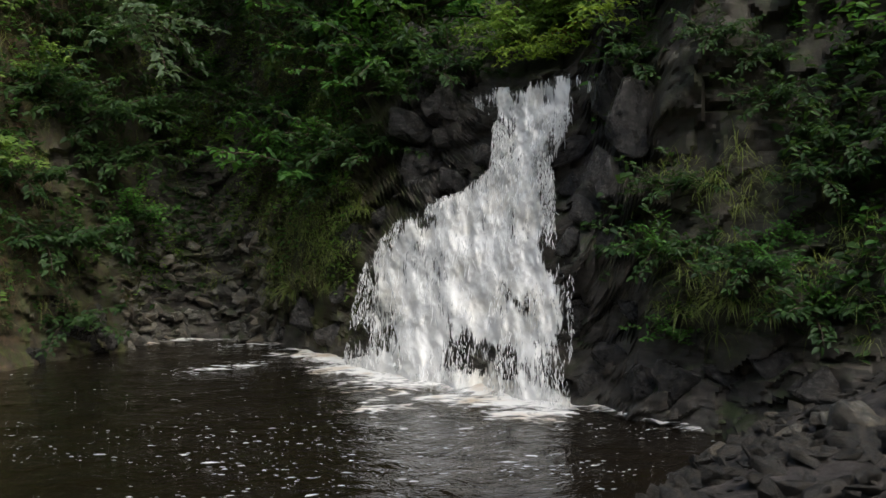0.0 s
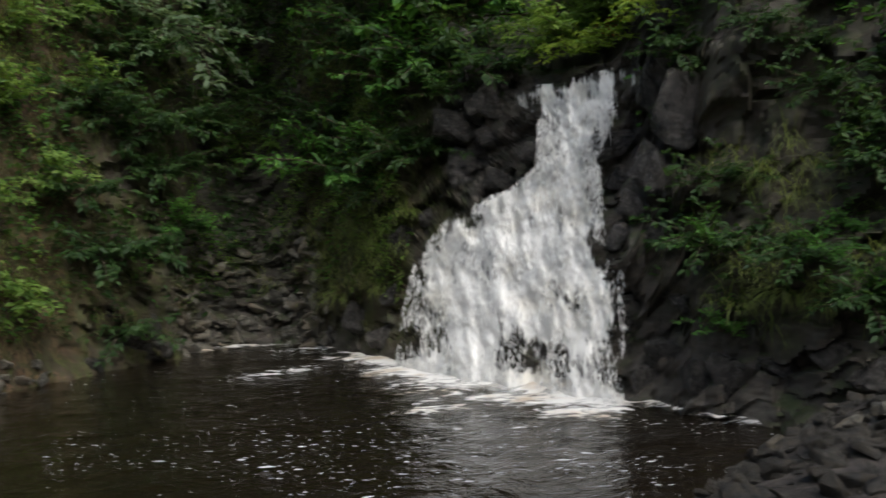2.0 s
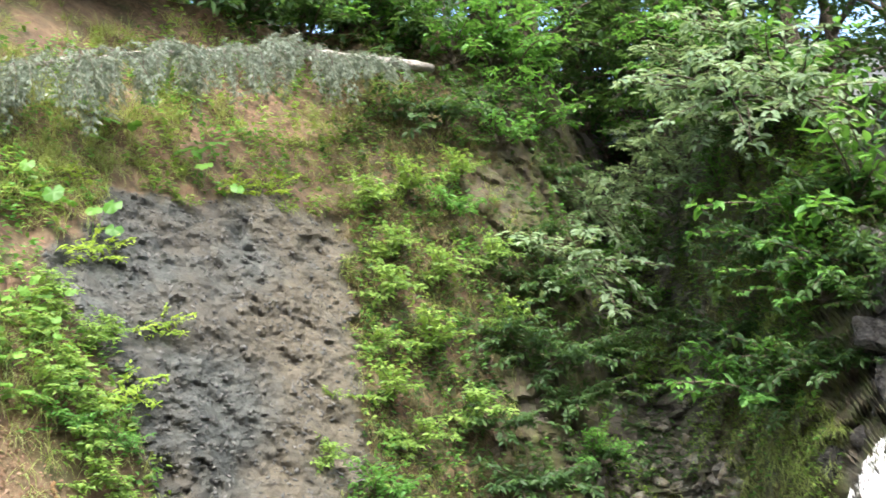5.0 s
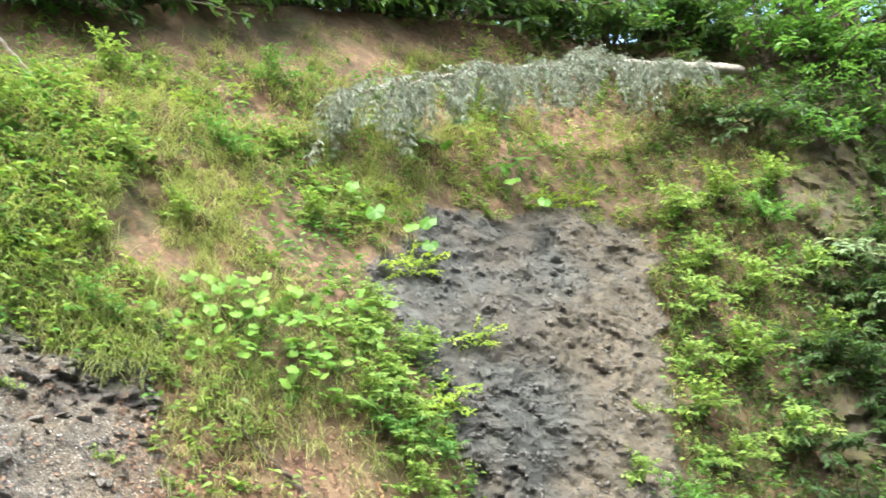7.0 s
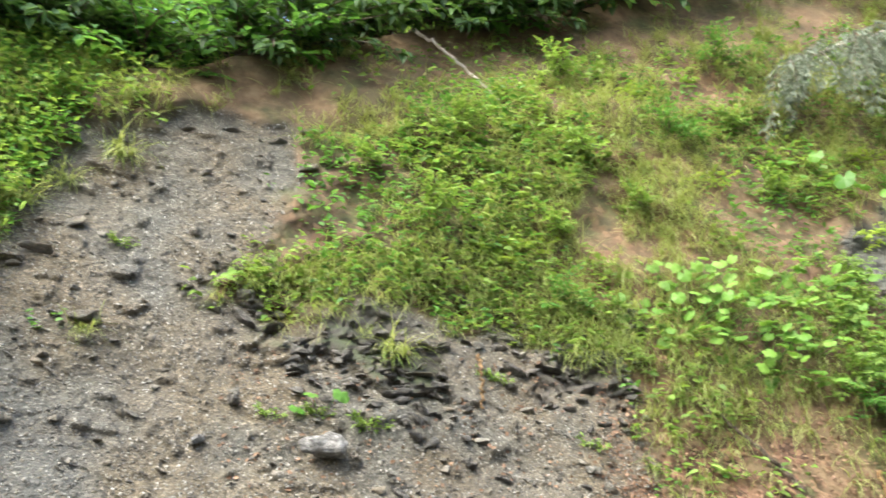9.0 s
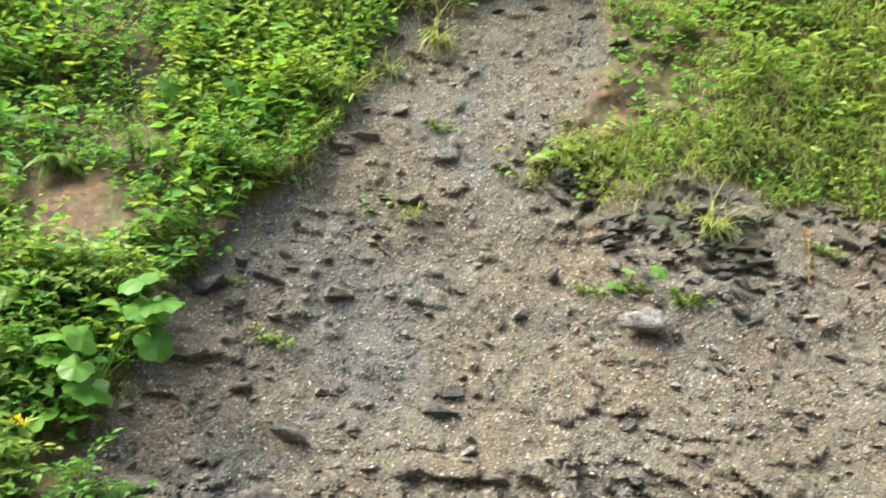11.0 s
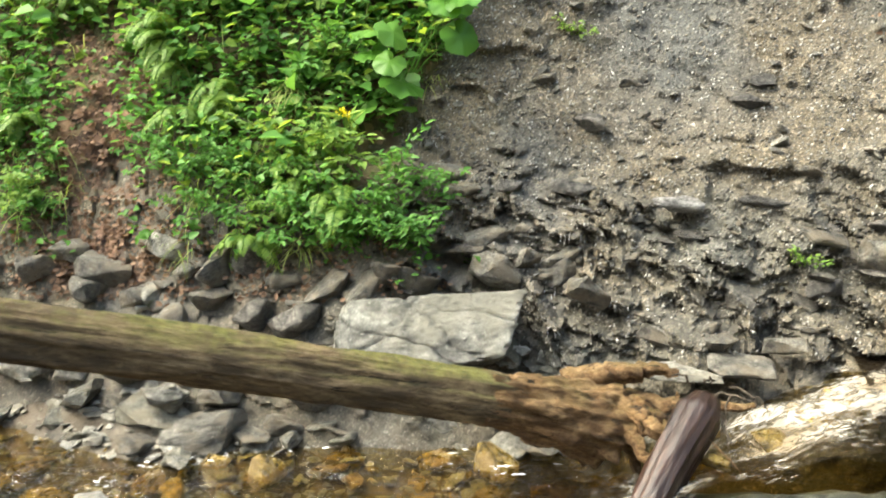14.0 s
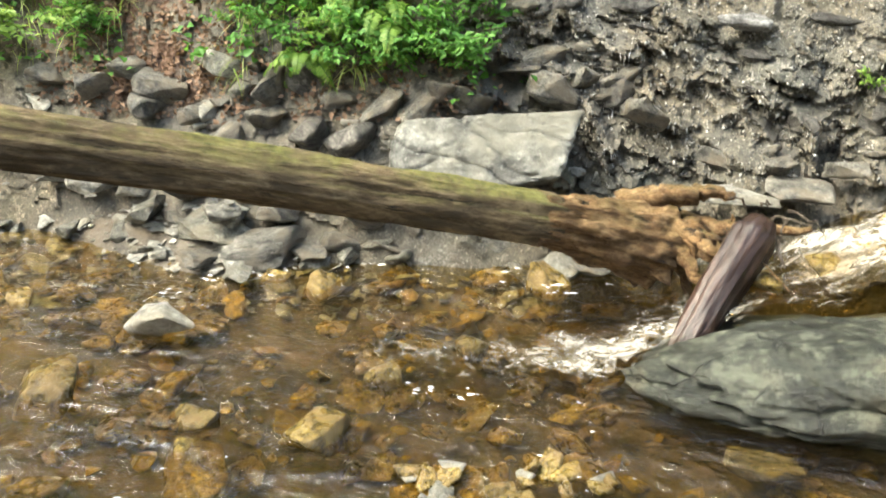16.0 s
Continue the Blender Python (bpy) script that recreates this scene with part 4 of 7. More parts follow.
# ---- the fallen log ----
def tube(points, radii, sides, seed, rough, ridge=0.0, caps=True):
    """A round limb along points; its skin is ridged along the grain. x runs along it in its own mesh."""
    pts = [Vector(p) for p in points]
    verts, faces = [], []
    for i, p in enumerate(pts):
        d = (pts[min(i + 1, len(pts) - 1)] - pts[max(i - 1, 0)]).normalized()
        side = d.cross(Vector((0, 0, 1)))
        side = side.normalized() if side.length > 1e-3 else Vector((1, 0, 0))
        up = side.cross(d)
        for k in range(sides):
            t = 2 * math.pi * k / sides
            q = Vector((math.cos(t) * 2.2, math.sin(t) * 2.2, i * 0.05 + seed))
            f = 1 + rough * noise.fractal(q, 1.0, 2.0, 4) + ridge * noise.fractal(Vector((math.cos(t) * 7, math.sin(t) * 7, i * 0.02 + seed)), 1.0, 2.0, 3)
            verts.append(p + (side * math.cos(t) + up * math.sin(t)) * radii[i] * f)
    faces = grid_faces(len(pts), sides, True).tolist()
    if caps:
        faces.append(list(range(sides))[::-1])
        faces.append([(len(pts) - 1) * sides + k for k in range(sides)])
    return verts, faces


def limb_mesh(name, mat, *args, smooth=True, **kw):
    v, f = tube(*args, **kw)
    me = bpy.data.meshes.new(name)
    me.from_pydata([tuple(p) for p in v], [], f)
    for q in me.polygons:
        q.use_smooth = smooth
    me.materials.append(mat)
    return me


def bent(a, b, lift, n, wob=0.0, seed=0):
    """Points from a to b with a sag or rise in the middle."""
    rng = random.Random(seed)
    a, b = Vector(a), Vector(b)
    out = []
    for k in range(n):
        t = k / (n - 1)
        p = a.lerp(b, t) + Vector((0, 0, lift * 4 * t * (1 - t)))
        out.append(p + Vector((rng.gauss(0, wob), rng.gauss(0, wob), rng.gauss(0, wob))) * (0 < k < n - 1))
    return out


def build_log():
    a, b = place(131.9, 3.8, 0.735), place(94.2, 5.0, -0.16)
    axis = (b - a).normalized()
    a = a - axis * 1.9
    length = (b - a).length
    turn = axis.to_track_quat("X", "Z").to_matrix().to_4x4()
    m = Matrix.Translation(a) @ turn
    base = stand("fallen_log", m, "long weathered mossy log with torn root end across the stream", "log")
    n = 240
    cut = 0.85
    xs = [length * cut * i / (n - 1) for i in range(n)]
    trunk = limb_mesh("trunk", LOG_WOOD, [(x, 0.03 * math.sin(x * 0.9), 0.03 * math.sin(x * 0.62)) for x in xs], [0.106 + 0.024 * x / length for x in xs], 64, 3.0, 0.10, 0.10)
    part("trunk", trunk, base)
    n = 90
    xs = [length * (cut - 0.02) + (length * (1.02 - cut)) * i / (n - 1) for i in range(n)]
    rad = [(0.129 + 0.09 * (i / (n - 1)) ** 1.8) * (1 - 0.5 * max(0, (i / (n - 1) - 0.9) / 0.1)) for i in range(n)]
    butt = limb_mesh("split_butt", ROOT_WOOD, [(x, 0.03 * math.sin(x * 0.9), 0.03 * math.sin(x * 0.62) - 0.05 * ((i / (n - 1)) ** 2)) for i, x in enumerate(xs)], rad, 60, 5.0, 0.24, 0.22)
    part("split_butt", butt, base, "torn orange-brown wood at the root end")
    inv = m.inverted()
    for k, (p, q, lift, r0) in enumerate([((97.0, 4.95, 0.02), (90.6, 5.12, 0.06), 0.04, 0.075), ((95.0, 4.9, -0.15), (91.6, 4.7, -0.34), 0.08, 0.06), ((95.5, 4.95, -0.1), (90.6, 4.72, -0.16), 0.05, 0.08),
                                          ((93.5, 5.1, -0.08), (86.2, 4.95, -0.02), -0.03, 0.05), ((94.0, 5.0, -0.1), (92.2, 4.85, -0.5), 0.03, 0.05), ((93.0, 4.9, -0.05), (89.8, 4.85, -0.3), 0.03, 0.06)]):
        pts = [inv @ x for x in bent(place(*p), place(*q), lift, 16, 0.012, k)]
        part("root", limb_mesh("root", ROOT_WOOD, pts, [r0 * (1 - 0.72 * (i / 15) ** 1.3) for i in range(16)], 18, k * 3.0, 0.35, 0.2), base)
    # the short wet piece that leans on the roots
    p, q = place(93.2, 4.15, -0.50), place(88.9, 4.78, 0.05)
    d = (q - p).normalized()
    mm = Matrix.Translation(p) @ d.to_track_quat("X", "Z").to_matrix().to_4x4()
    l = (q - p).length
    me = limb_mesh("broken_log", WET_WOOD, [(l * i / 40, 0, 0.02 * math.sin(i * 0.1)) for i in range(41)], [0.074 + 0.036 * (i / 40) - 0.04 * max(0, (i - 36) / 4) for i in range(41)], 40, 8.0, 0.18, 0.10)
    ob = new("broken_log", me)
    ob.matrix_basis = mm
    tagged(ob, "short dark wet log leaning against the roots", "log")
    # twigs caught in the roots
    for k in range(16):
        rng = random.Random(k)
        p = place(rng.uniform(87.0, 91.5), rng.uniform(4.7, 5.0), rng.uniform(-0.15, 0.12))
        q = p + Vector((rng.gauss(0, 0.10), rng.gauss(0, 0.16), rng.uniform(-0.30, 0.12)))
        ob = new("twig", limb_mesh("twig", TWIG if k % 3 else ROOT_WOOD, bent(p, q, 0.03, 8, 0.008, k), [0.007 * (1 - 0.08 * i) for i in range(8)], 6, 0, 0.1))
        tagged(ob, "thin bare twig caught in the roots", "twig", "twigs in the roots")


build_log()
build_falls()
build_pool_foam()
build_flecks()


# ---- plants: leaves, sprigs and their makers ----


def slim_blades(p, d, n, length, width, droop=0.1):
    """Two-sided needle or far leaf: one bent lozenge."""
    d = unit(d)
    s = unit(np.cross(d, n))
    n = np.cross(s, d)
    L, W = length[:, None], width[:, None]
    v = np.stack([p, p + d * L * 0.45 + s * W * 0.5, p + d * L - n * L * droop, p + d * L * 0.45 - s * W * 0.5], 1).reshape(-1, 3)
    f = np.arange(len(p))[:, None] * 4 + np.array([[0, 1, 2, 3]])
    return v, f


def gather(pieces):
    v, f, k = [], [], 0
    for a, b in pieces:
        v.append(a)
        f.append(b + k)
        k += len(a)
    return np.concatenate(v), np.concatenate(f)


def branch_lines(rng, count, length, up=0.6, out=0.5, side=0.7, droop=0.5, steps=8):
    """Arching branches from the origin; y is the free side."""
    lines = []
    for _ in range(count):
        d = Vector((rng.gauss(0, side), out + rng.gauss(0, 0.35), up + rng.gauss(0, 0.3))).normalized()
        l, p, pts = length * rng.uniform(0.6, 1.1), Vector((rng.gauss(0, 0.04), rng.gauss(0, 0.04), 0)), []
        for k in range(steps):
            pts.append(p.copy())
            d = (d + Vector((rng.gauss(0, 0.10), rng.gauss(0, 0.10), -droop * 0.16 + rng.gauss(0, 0.05)))).normalized()
            p = p + d * l / (steps - 1)
        lines.append(pts)
    return lines


def stem_tubes(lines, thick, sides=4):
    pieces = []
    for pts in lines:
        v, f = tube(pts, [thick * (1 - 0.8 * k / len(pts)) for k in range(len(pts))], sides, 0, 0, 0, False)
        pieces.append((np.array([tuple(q) for q in v]), np.array(f)))
    return gather(pieces)


def spray_leaves(rng, lines, per, leaf, slim=0.5, twig=0.16, start=0.25, flat=0.8):
    """Leaves on short flat side twigs along branches."""
    p, d, n = [], [], []
    for pts in lines:
        for k in range(len(pts)):
            t = k / (len(pts) - 1)
            if t < start:
                continue
            ahead = (pts[min(k + 1, len(pts) - 1)] - pts[max(k - 1, 0)]).normalized()
            across = ahead.cross(Vector((0, 0, 1)))
            across = across.normalized() if across.length > 0.05 else Vector((1, 0, 0))
            for s in (-1, 1):
                way = (across * s + ahead * rng.uniform(0.2, 0.9) + Vector((0, 0, rng.gauss(0, 0.25)))).normalized()
                reach = twig * rng.uniform(0.4, 1.2) * (1.15 - 0.6 * t)
                for j in range(per):
                    u = (j + rng.random()) / per
                    p.append(pts[k] + way * reach * u + Vector((rng.gauss(0, 1), rng.gauss(0, 1), rng.gauss(0, 1))) * 0.015)
                    d.append(way + ahead * rng.gauss(0, 0.7) + across * rng.gauss(0, 0.6) + Vector((0, 0, rng.gauss(-0.15, 0.25))))
                    n.append(Vector((rng.gauss(0, 1 - flat), rng.gauss(0.25, 1 - flat), 1)))
    p, d, n = (np.array([tuple(q) for q in z]) for z in (p, d, n))
    size = leaf * np.array([rng.uniform(0.65, 1.25) for _ in range(len(p))])
    return p, d, n, size, size * slim


def make_shrub(name, seed, leaf_mat, label, category="shrub", count=10, length=0.9, leaf=0.09, per=3, slim=0.5, up=0.6, out=0.5, droop=0.5, twig=0.18):
    rng = random.Random(seed)
    base = stand(name, Matrix.Translation((0, 0, -60)), label, category)
    lines = branch_lines(rng, count, length, up, out, 0.7, droop)
    v, f = stem_tubes(lines, 0.012 * length)
    part("stem", quick_mesh("stem", v, f, TWIG, True), base)
    v, f = leaf_blades(*spray_leaves(rng, lines, per, leaf, slim, twig))
    part("foliage", quick_mesh("foliage", v, f, leaf_mat), base)
    return base


def facing(at, spin=0.0, scale=1.0, lean=0.0):
    """The pose of a plant at a place on the slope: its y looks to the stream."""
    at = Vector(at)
    turn = math.atan2(at.x, -at.y)
    return Matrix.Translation(at) @ Matrix.Rotation(turn + spin, 4, "Z") @ Matrix.Rotation(-lean, 4, "X") @ Matrix.Diagonal((scale, scale, scale, 1))


def copy_plant(ob, at, spin=0.0, scale=1.0, lean=0.0, label="", group=""):
    made = copy_thing(ob, facing(at, spin, 1.0, lean))
    made.scale = (scale, scale, scale)
    return tagged(made, label, group=group)


def make_fern(seed):
    rng = random.Random(seed)
    base = stand("fern", Matrix.Translation((0, 0, -60)), "bright green fern with arching fronds", "fern")
    lines = branch_lines(rng, 9, 0.6, 0.8, 0.4, 0.8, 1.3, 14)
    v, f = stem_tubes(lines, 0.006, 3)
    part("stem", quick_mesh("stem", v, f, LEAF_MID, True), base)
    p, d, n, s = [], [], [], []
    for pts in lines:
        for k in range(4, len(pts) * 5 - 5):
            i, t = k // 5, (k % 5) / 5
            if i + 1 >= len(pts):
                break
            q = pts[i].lerp(pts[i + 1], t)
            ahead = (pts[i + 1] - pts[i]).normalized()
            across = ahead.cross(Vector((0, 0, 1))).normalized()
            u = k / (len(pts) * 5)
            for sg in (-1, 1):
                p.append(q)
                d.append(across * sg + ahead * (0.3 + rng.gauss(0, 0.1)) - Vector((0, 0, 0.12 + rng.gauss(0, 0.12))))
                n.append(across.cross(ahead))
                s.append(0.14 * (1 - u) ** 0.8 * min(1, u * 5) + 0.012)
    p, d, n = (np.array([tuple(q) for q in z]) for z in (p, d, n))
    s = np.array(s)
    v, f = slim_blades(p, d, n, s, np.maximum(s * 0.17, 0.006), 0.2)
    part("foliage", quick_mesh("foliage", v, f, LEAF_BRIGHT), base)
    return base


def make_tuft(name, seed, mat, blades=70, length=0.4, label="tuft of arching grass"):
    rng = random.Random(seed)
    base = stand(name, Matrix.Translation((0, 0, -60)), label, "grass")
    pieces = []
    for _ in range(blades):
        d = Vector((rng.gauss(0, 0.45), 0.3 + rng.gauss(0, 0.4), rng.uniform(0.5, 1.0))).normalized()
        l, p, w = length * rng.uniform(0.5, 1.1), Vector((rng.gauss(0, 0.05), rng.gauss(0, 0.04), 0)), rng.uniform(0.004, 0.008)
        side = d.cross(Vector((0, 0, 1))).normalized()
        rows = []
        for k in range(5):
            ww = w * (1 - (k / 4) ** 2 * 0.9)
            rows += [p - side * ww, p + side * ww]
            d = (d + Vector((0, 0.05, -0.42))).normalized()
            p = p + d * l / 4
        pieces.append((np.array([tuple(q) for q in rows]), np.array([[2 * k, 2 * k + 1, 2 * k + 3, 2 * k + 2] for k in range(4)])))
    v, f = gather(pieces)
    part("grass_crown", quick_mesh("grass_crown", v, f, mat, True), base)
    return base


def butterbur(at, leaves, size, seed, label="butterbur with broad round pale green leaves", wide=1.0, mat=None):
    """Round kidney leaves on stalks; each leaf is a part."""
    rng = random.Random(seed)
    base = stand("butterbur", facing(at), label, "plant")
    for k in range(leaves):
        x, y, z = rng.uniform(-wide, wide) * size * 0.75 * leaves ** 0.4, rng.uniform(0.15, 0.55), rng.uniform(-0.3, 0.8) * size * 0.9 * leaves ** 0.35
        tip = Vector((x, y * size * 2.2, z + 0.1))
        line = [Vector((x * 0.15, -0.05, 0)).lerp(tip, t) + Vector((0, 0, 0.06 * math.sin(3.14 * t))) for t in (0, 0.35, 0.7, 1.0)]
        v, f = stem_tubes([line], 0.0045)
        r = size * rng.uniform(0.26, 0.42)
        rim, verts = 22, [(0, 0, 0)]
        for ring, s in ((1, 0.5), (2, 1.0)):
            for j in range(rim):
                t = 2 * math.pi * j / rim
                gap = 1 - 0.8 * math.exp(-((t - math.pi) / 0.26) ** 2)
                wave = 1 + 0.05 * math.sin(7 * t + k)
                rad = r * s * gap * wave
                verts.append((rad * math.sin(t), rad * math.cos(t), -0.20 * r * s * s + 0.10 * r * s * math.sin(5 * t + k) + 0.05 * r * math.cos(11 * t)))
        tri = [(0, 1 + j, 1 + (j + 1) % rim) for j in range(rim)]
        quad = [(1 + j, 1 + rim + j, 1 + rim + (j + 1) % rim, 1 + (j + 1) % rim) for j in range(rim)]
        me = bpy.data.meshes.new("leaf")
        me.from_pydata(verts, [], tri + quad)
        me.materials.append(mat or BIG_LEAF)
        for q in me.polygons:
            q.use_smooth = True
        tilt = Euler((radians(rng.uniform(-75, 5)), radians(rng.uniform(-25, 25)), radians(rng.uniform(-50, 50))))
        leaf = part("leaf", me, base, m=Matrix.Translation(tip) @ tilt.to_matrix().to_4x4())
        part("stalk", quick_mesh("stalk", v, f, LEAF_MID, True), leaf, m=leaf.matrix_basis.inverted())
    return base


def make_tree(name, seed, mat, height, spread_x, leaf, label, limbs=14, per=5, dense=1.0, drop=0.35):
    rng = random.Random(seed)
    base = stand(name, Matrix.Translation((0, 0, -60)), label, "tree")
    bend = [rng.gauss(0, 0.15) for _ in range(4)]
    spine = [Vector((bend[0] * math.sin(2 * t) * height * 0.2, bend[1] * t * height * 0.3 + 0.1 * t * height, t * height)) for t in [k / 11 for k in range(12)]]
    me = limb_mesh("trunk", TWIG, spine, [0.02 * height * (1 - 0.85 * k / 11) ** 0.8 for k in range(12)], 8, seed, 0.12)
    trunk = part("trunk", me, base)
    lines, stems = [], []
    for k in range(limbs):
        t = 0.03 + 0.95 * (k + rng.random() * 0.8) / limbs
        s = spine[min(11, int(t * 11))]
        a = k * 2.4 + rng.gauss(0, 0.4)
        d = Vector((math.cos(a), math.sin(a), rng.uniform(0.1, 0.7))).normalized()
        l = spread_x * (1.1 - 0.65 * t) * rng.uniform(0.7, 1.2)
        pts, p = [], s.copy()
        for j in range(9):
            pts.append(p.copy())
            d = (d + Vector((rng.gauss(0, 0.15), rng.gauss(0, 0.15), -drop * 0.18))).normalized()
            p = p + d * l / 8
        stems.append(pts)
        lines.append(pts)
        for j in range(2, 9):
            for sgn in (-1, 1):
                side = (pts[j] - pts[j - 1]).cross(Vector((0, 0, 1))).normalized() * sgn
                dd = (side + (pts[j] - pts[j - 1]).normalized() * 0.6 + Vector((0, 0, rng.gauss(0.05, 0.25)))).normalized()
                sub, q = [], pts[j].copy()
                ll = l * 0.42 * rng.uniform(0.5, 1.1)
                for i in range(5):
                    sub.append(q.copy())
                    dd = (dd + Vector((rng.gauss(0, 0.12), rng.gauss(0, 0.12), -drop * 0.22))).normalized()
                    q = q + dd * ll / 4
                if rng.random() < dense:
                    lines.append(sub)
    v, f = stem_tubes(stems, 0.012 * height, 5)
    part("limb", quick_mesh("limb", v, f, TWIG, True), trunk)
    v, f = slim_blades(*spray_leaves(rng, lines, per, leaf, 0.52, leaf * 2.4, 0.3, 0.7))
    part("crown", quick_mesh("crown", v, f, mat), base)
    return base


# ---- the green cover of the slopes ----
def cover_leaves(seed, count, a0, a1, h0, h1, keep, leaf, tall, per, mat, name, label, slim=0.55):
    """Small herbs that nobody could count, as one sheet of sprigs over a stretch of slope."""
    g = np.random.default_rng(seed)
    a, h = g.uniform(a0, a1, count * 3), g.uniform(h0, h1, count * 3)
    h = np.minimum(h, brow(a) + 1.5)
    ok = keep(a, h) > g.random(count * 3)
    a, h = a[ok][:count], h[ok][:count]
    p = ground(a, h)
    inward = -unit(p * np.array([1, 1, 0]))
    tall = tall * g.uniform(0.5, 1.3, len(a))
    lean = unit(inward * 0.7 + np.array([0, 0, 0.8]) + g.normal(0, 0.35, p.shape))
    pieces = []
    for k in range(per):
        t = (k + 0.7) / per
        q = p + lean * (tall * t)[:, None] + g.normal(0, 0.02, p.shape)
        az = k * 2.4 + g.uniform(0, 6.28, len(a))
        d = np.stack([np.cos(az), np.sin(az), g.normal(-0.05, 0.3, len(a))], -1) + inward * 0.35
        n = np.array([0, 0, 1.0]) + inward * 0.35 + g.normal(0, 0.28, p.shape)
        s = leaf * g.uniform(0.55, 1.3, len(a))
        pieces.append(leaf_blades(q, d, n, s, s * slim))
    v, f = gather(pieces)
    tagged(new(name, quick_mesh(name, v, f, mat)), label, "undergrowth", kind="stuff")


def patchy(seed, scale, lo, hi):
    def keep(a, h):
        _, _, p = spread(a, h)
        return soils(a, h)["plants"] * step(fbm(p * scale, seed, 3), lo, hi)
    return keep


def not_litter(a, h):
    path = step(a, 121.3, 122.5) * (1 - step(a, 124.6, 125.8)) * (1 - step(h, 1.7, 2.3))
    low = step(h, 0.30, 0.45)
    return patchy(81, 1.0, 0.22, 0.38)(a, h) * (1 - 0.93 * path) * low


cover_leaves(1, 11500, 90, 136, 0.4, 7.0, not_litter, 0.058, 0.22, 4, LEAF_MID, "undergrowth", "dense green herbs and seedlings on the steep slope", 0.72)
cover_leaves(2, 2700, 90, 136, 0.4, 7.0, lambda a, h: not_litter(a, h) * patchy(82, 1.2, 0.45, 0.6)(a, h), 0.075, 0.32, 5, LEAF_BRIGHT, "undergrowth", "bright green herbs among darker leaves", 0.7)
cover_leaves(15, 500, 96, 136, 0.4, 6.0, lambda a, h: not_litter(a, h) * patchy(93, 1.0, 0.45, 0.6)(a, h), 0.13, 0.34, 4, LEAF_MID, "undergrowth", "broad-leaved green herbs on the slope", 0.7)
cover_leaves(16, 350, 96, 136, 0.4, 6.0, lambda a, h: not_litter(a, h) * patchy(94, 1.1, 0.5, 0.62)(a, h), 0.11, 0.36, 5, LEAF_YELLOW, "undergrowth", "pale yellow-green herbs among the leaves", 0.45)
cover_leaves(3, 3600, 40, 96, 1.0, 8.5, patchy(83, 0.8, 0.48, 0.66), 0.085, 0.22, 4, LEAF_BRIGHT, "undergrowth", "yellow-green herbs on the upper slope")
cover_leaves(4, 2600, 40, 96, 1.0, 8.5, patchy(84, 0.9, 0.46, 0.64), 0.075, 0.2, 4, LEAF_MID, "undergrowth", "green herbs on the upper slope")
cover_leaves(5, 900, 24, 42, 0.5, 10.5, patchy(85, 0.8, 0.42, 0.58), 0.09, 0.3, 4, LEAF_BRIGHT, "undergrowth", "green herbs on the steep rib")
cover_leaves(6, 800, 22, 42, 0.5, 10.5, patchy(86, 0.9, 0.42, 0.58), 0.10, 0.3, 4, LEAF_MID, "undergrowth", "green herbs on the steep rib")
cover_leaves(17, 700, 13, 32, 0.5, 10.5, patchy(95, 0.9, 0.40, 0.56), 0.10, 0.3, 4, LEAF_DARK, "undergrowth", "dark green herbs on the steep rib")


def on_rock(seed, lo, hi):
    def keep(a, h):
        _, _, p = spread(a, h)
        wet = step(a, -8.8, -8.0) * (1 - step(a, 4.5, 6.0)) * (1 - step(h, 3.7, 4.0))
        return step(fbm(p * 0.8, seed, 3), lo, hi) * (1 - wet) * step(h, 0.5, 1.4)
    return keep


cover_leaves(7, 1500, -26, 24, 0.5, 9, on_rock(87, 0.50, 0.62), 0.11, 0.25, 4, LEAF_MID, "undergrowth", "green plants clinging to the dark cliff")
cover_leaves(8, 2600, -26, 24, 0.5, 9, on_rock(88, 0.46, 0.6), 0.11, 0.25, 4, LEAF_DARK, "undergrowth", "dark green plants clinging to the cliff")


def cover_grass(seed, count, a0, a1, h0, h1, keep, length, mat, name, label):
    g = np.random.default_rng(seed)
    a, h = g.uniform(a0, a1, count * 3), g.uniform(h0, h1, count * 3)
    ok = (keep(a, h) > g.random(count * 3)) & (h < brow(a) + 0.5)
    a, h = a[ok][:count], h[ok][:count]
    p = ground(a, h)
    per = 16
    p = np.repeat(p, per, 0) + g.normal(0, 0.035, (len(p) * per, 3))
    inward = -unit(p * np.array([1, 1, 0]))
    d = unit(inward * 0.55 + np.array([0, 0, 0.75]) + g.normal(0, 0.4, p.shape))
    s = unit(np.cross(d, np.array([0, 0, 1.0])))
    l, w = (length * g.uniform(0.5, 1.2, len(p)))[:, None], g.uniform(0.003, 0.006, len(p))[:, None]
    rows, q = [], p
    for k in range(4):
        ww = w * (1 - k / 3.2)
        rows += [q - s * ww, q + s * ww]
        d = unit(d + np.array([0, 0, -0.55]))
        q = q + d * l / 3
    v = np.stack(rows, 1).reshape(-1, 3)
    b = np.arange(len(p))[:, None] * 8
    f = np.concatenate([b + np.array([[2 * k, 2 * k + 1, 2 * k + 3, 2 * k + 2]]) for k in range(3)])
    tagged(new(name, quick_mesh(name, v, f, mat)), label, "grass", kind="stuff")


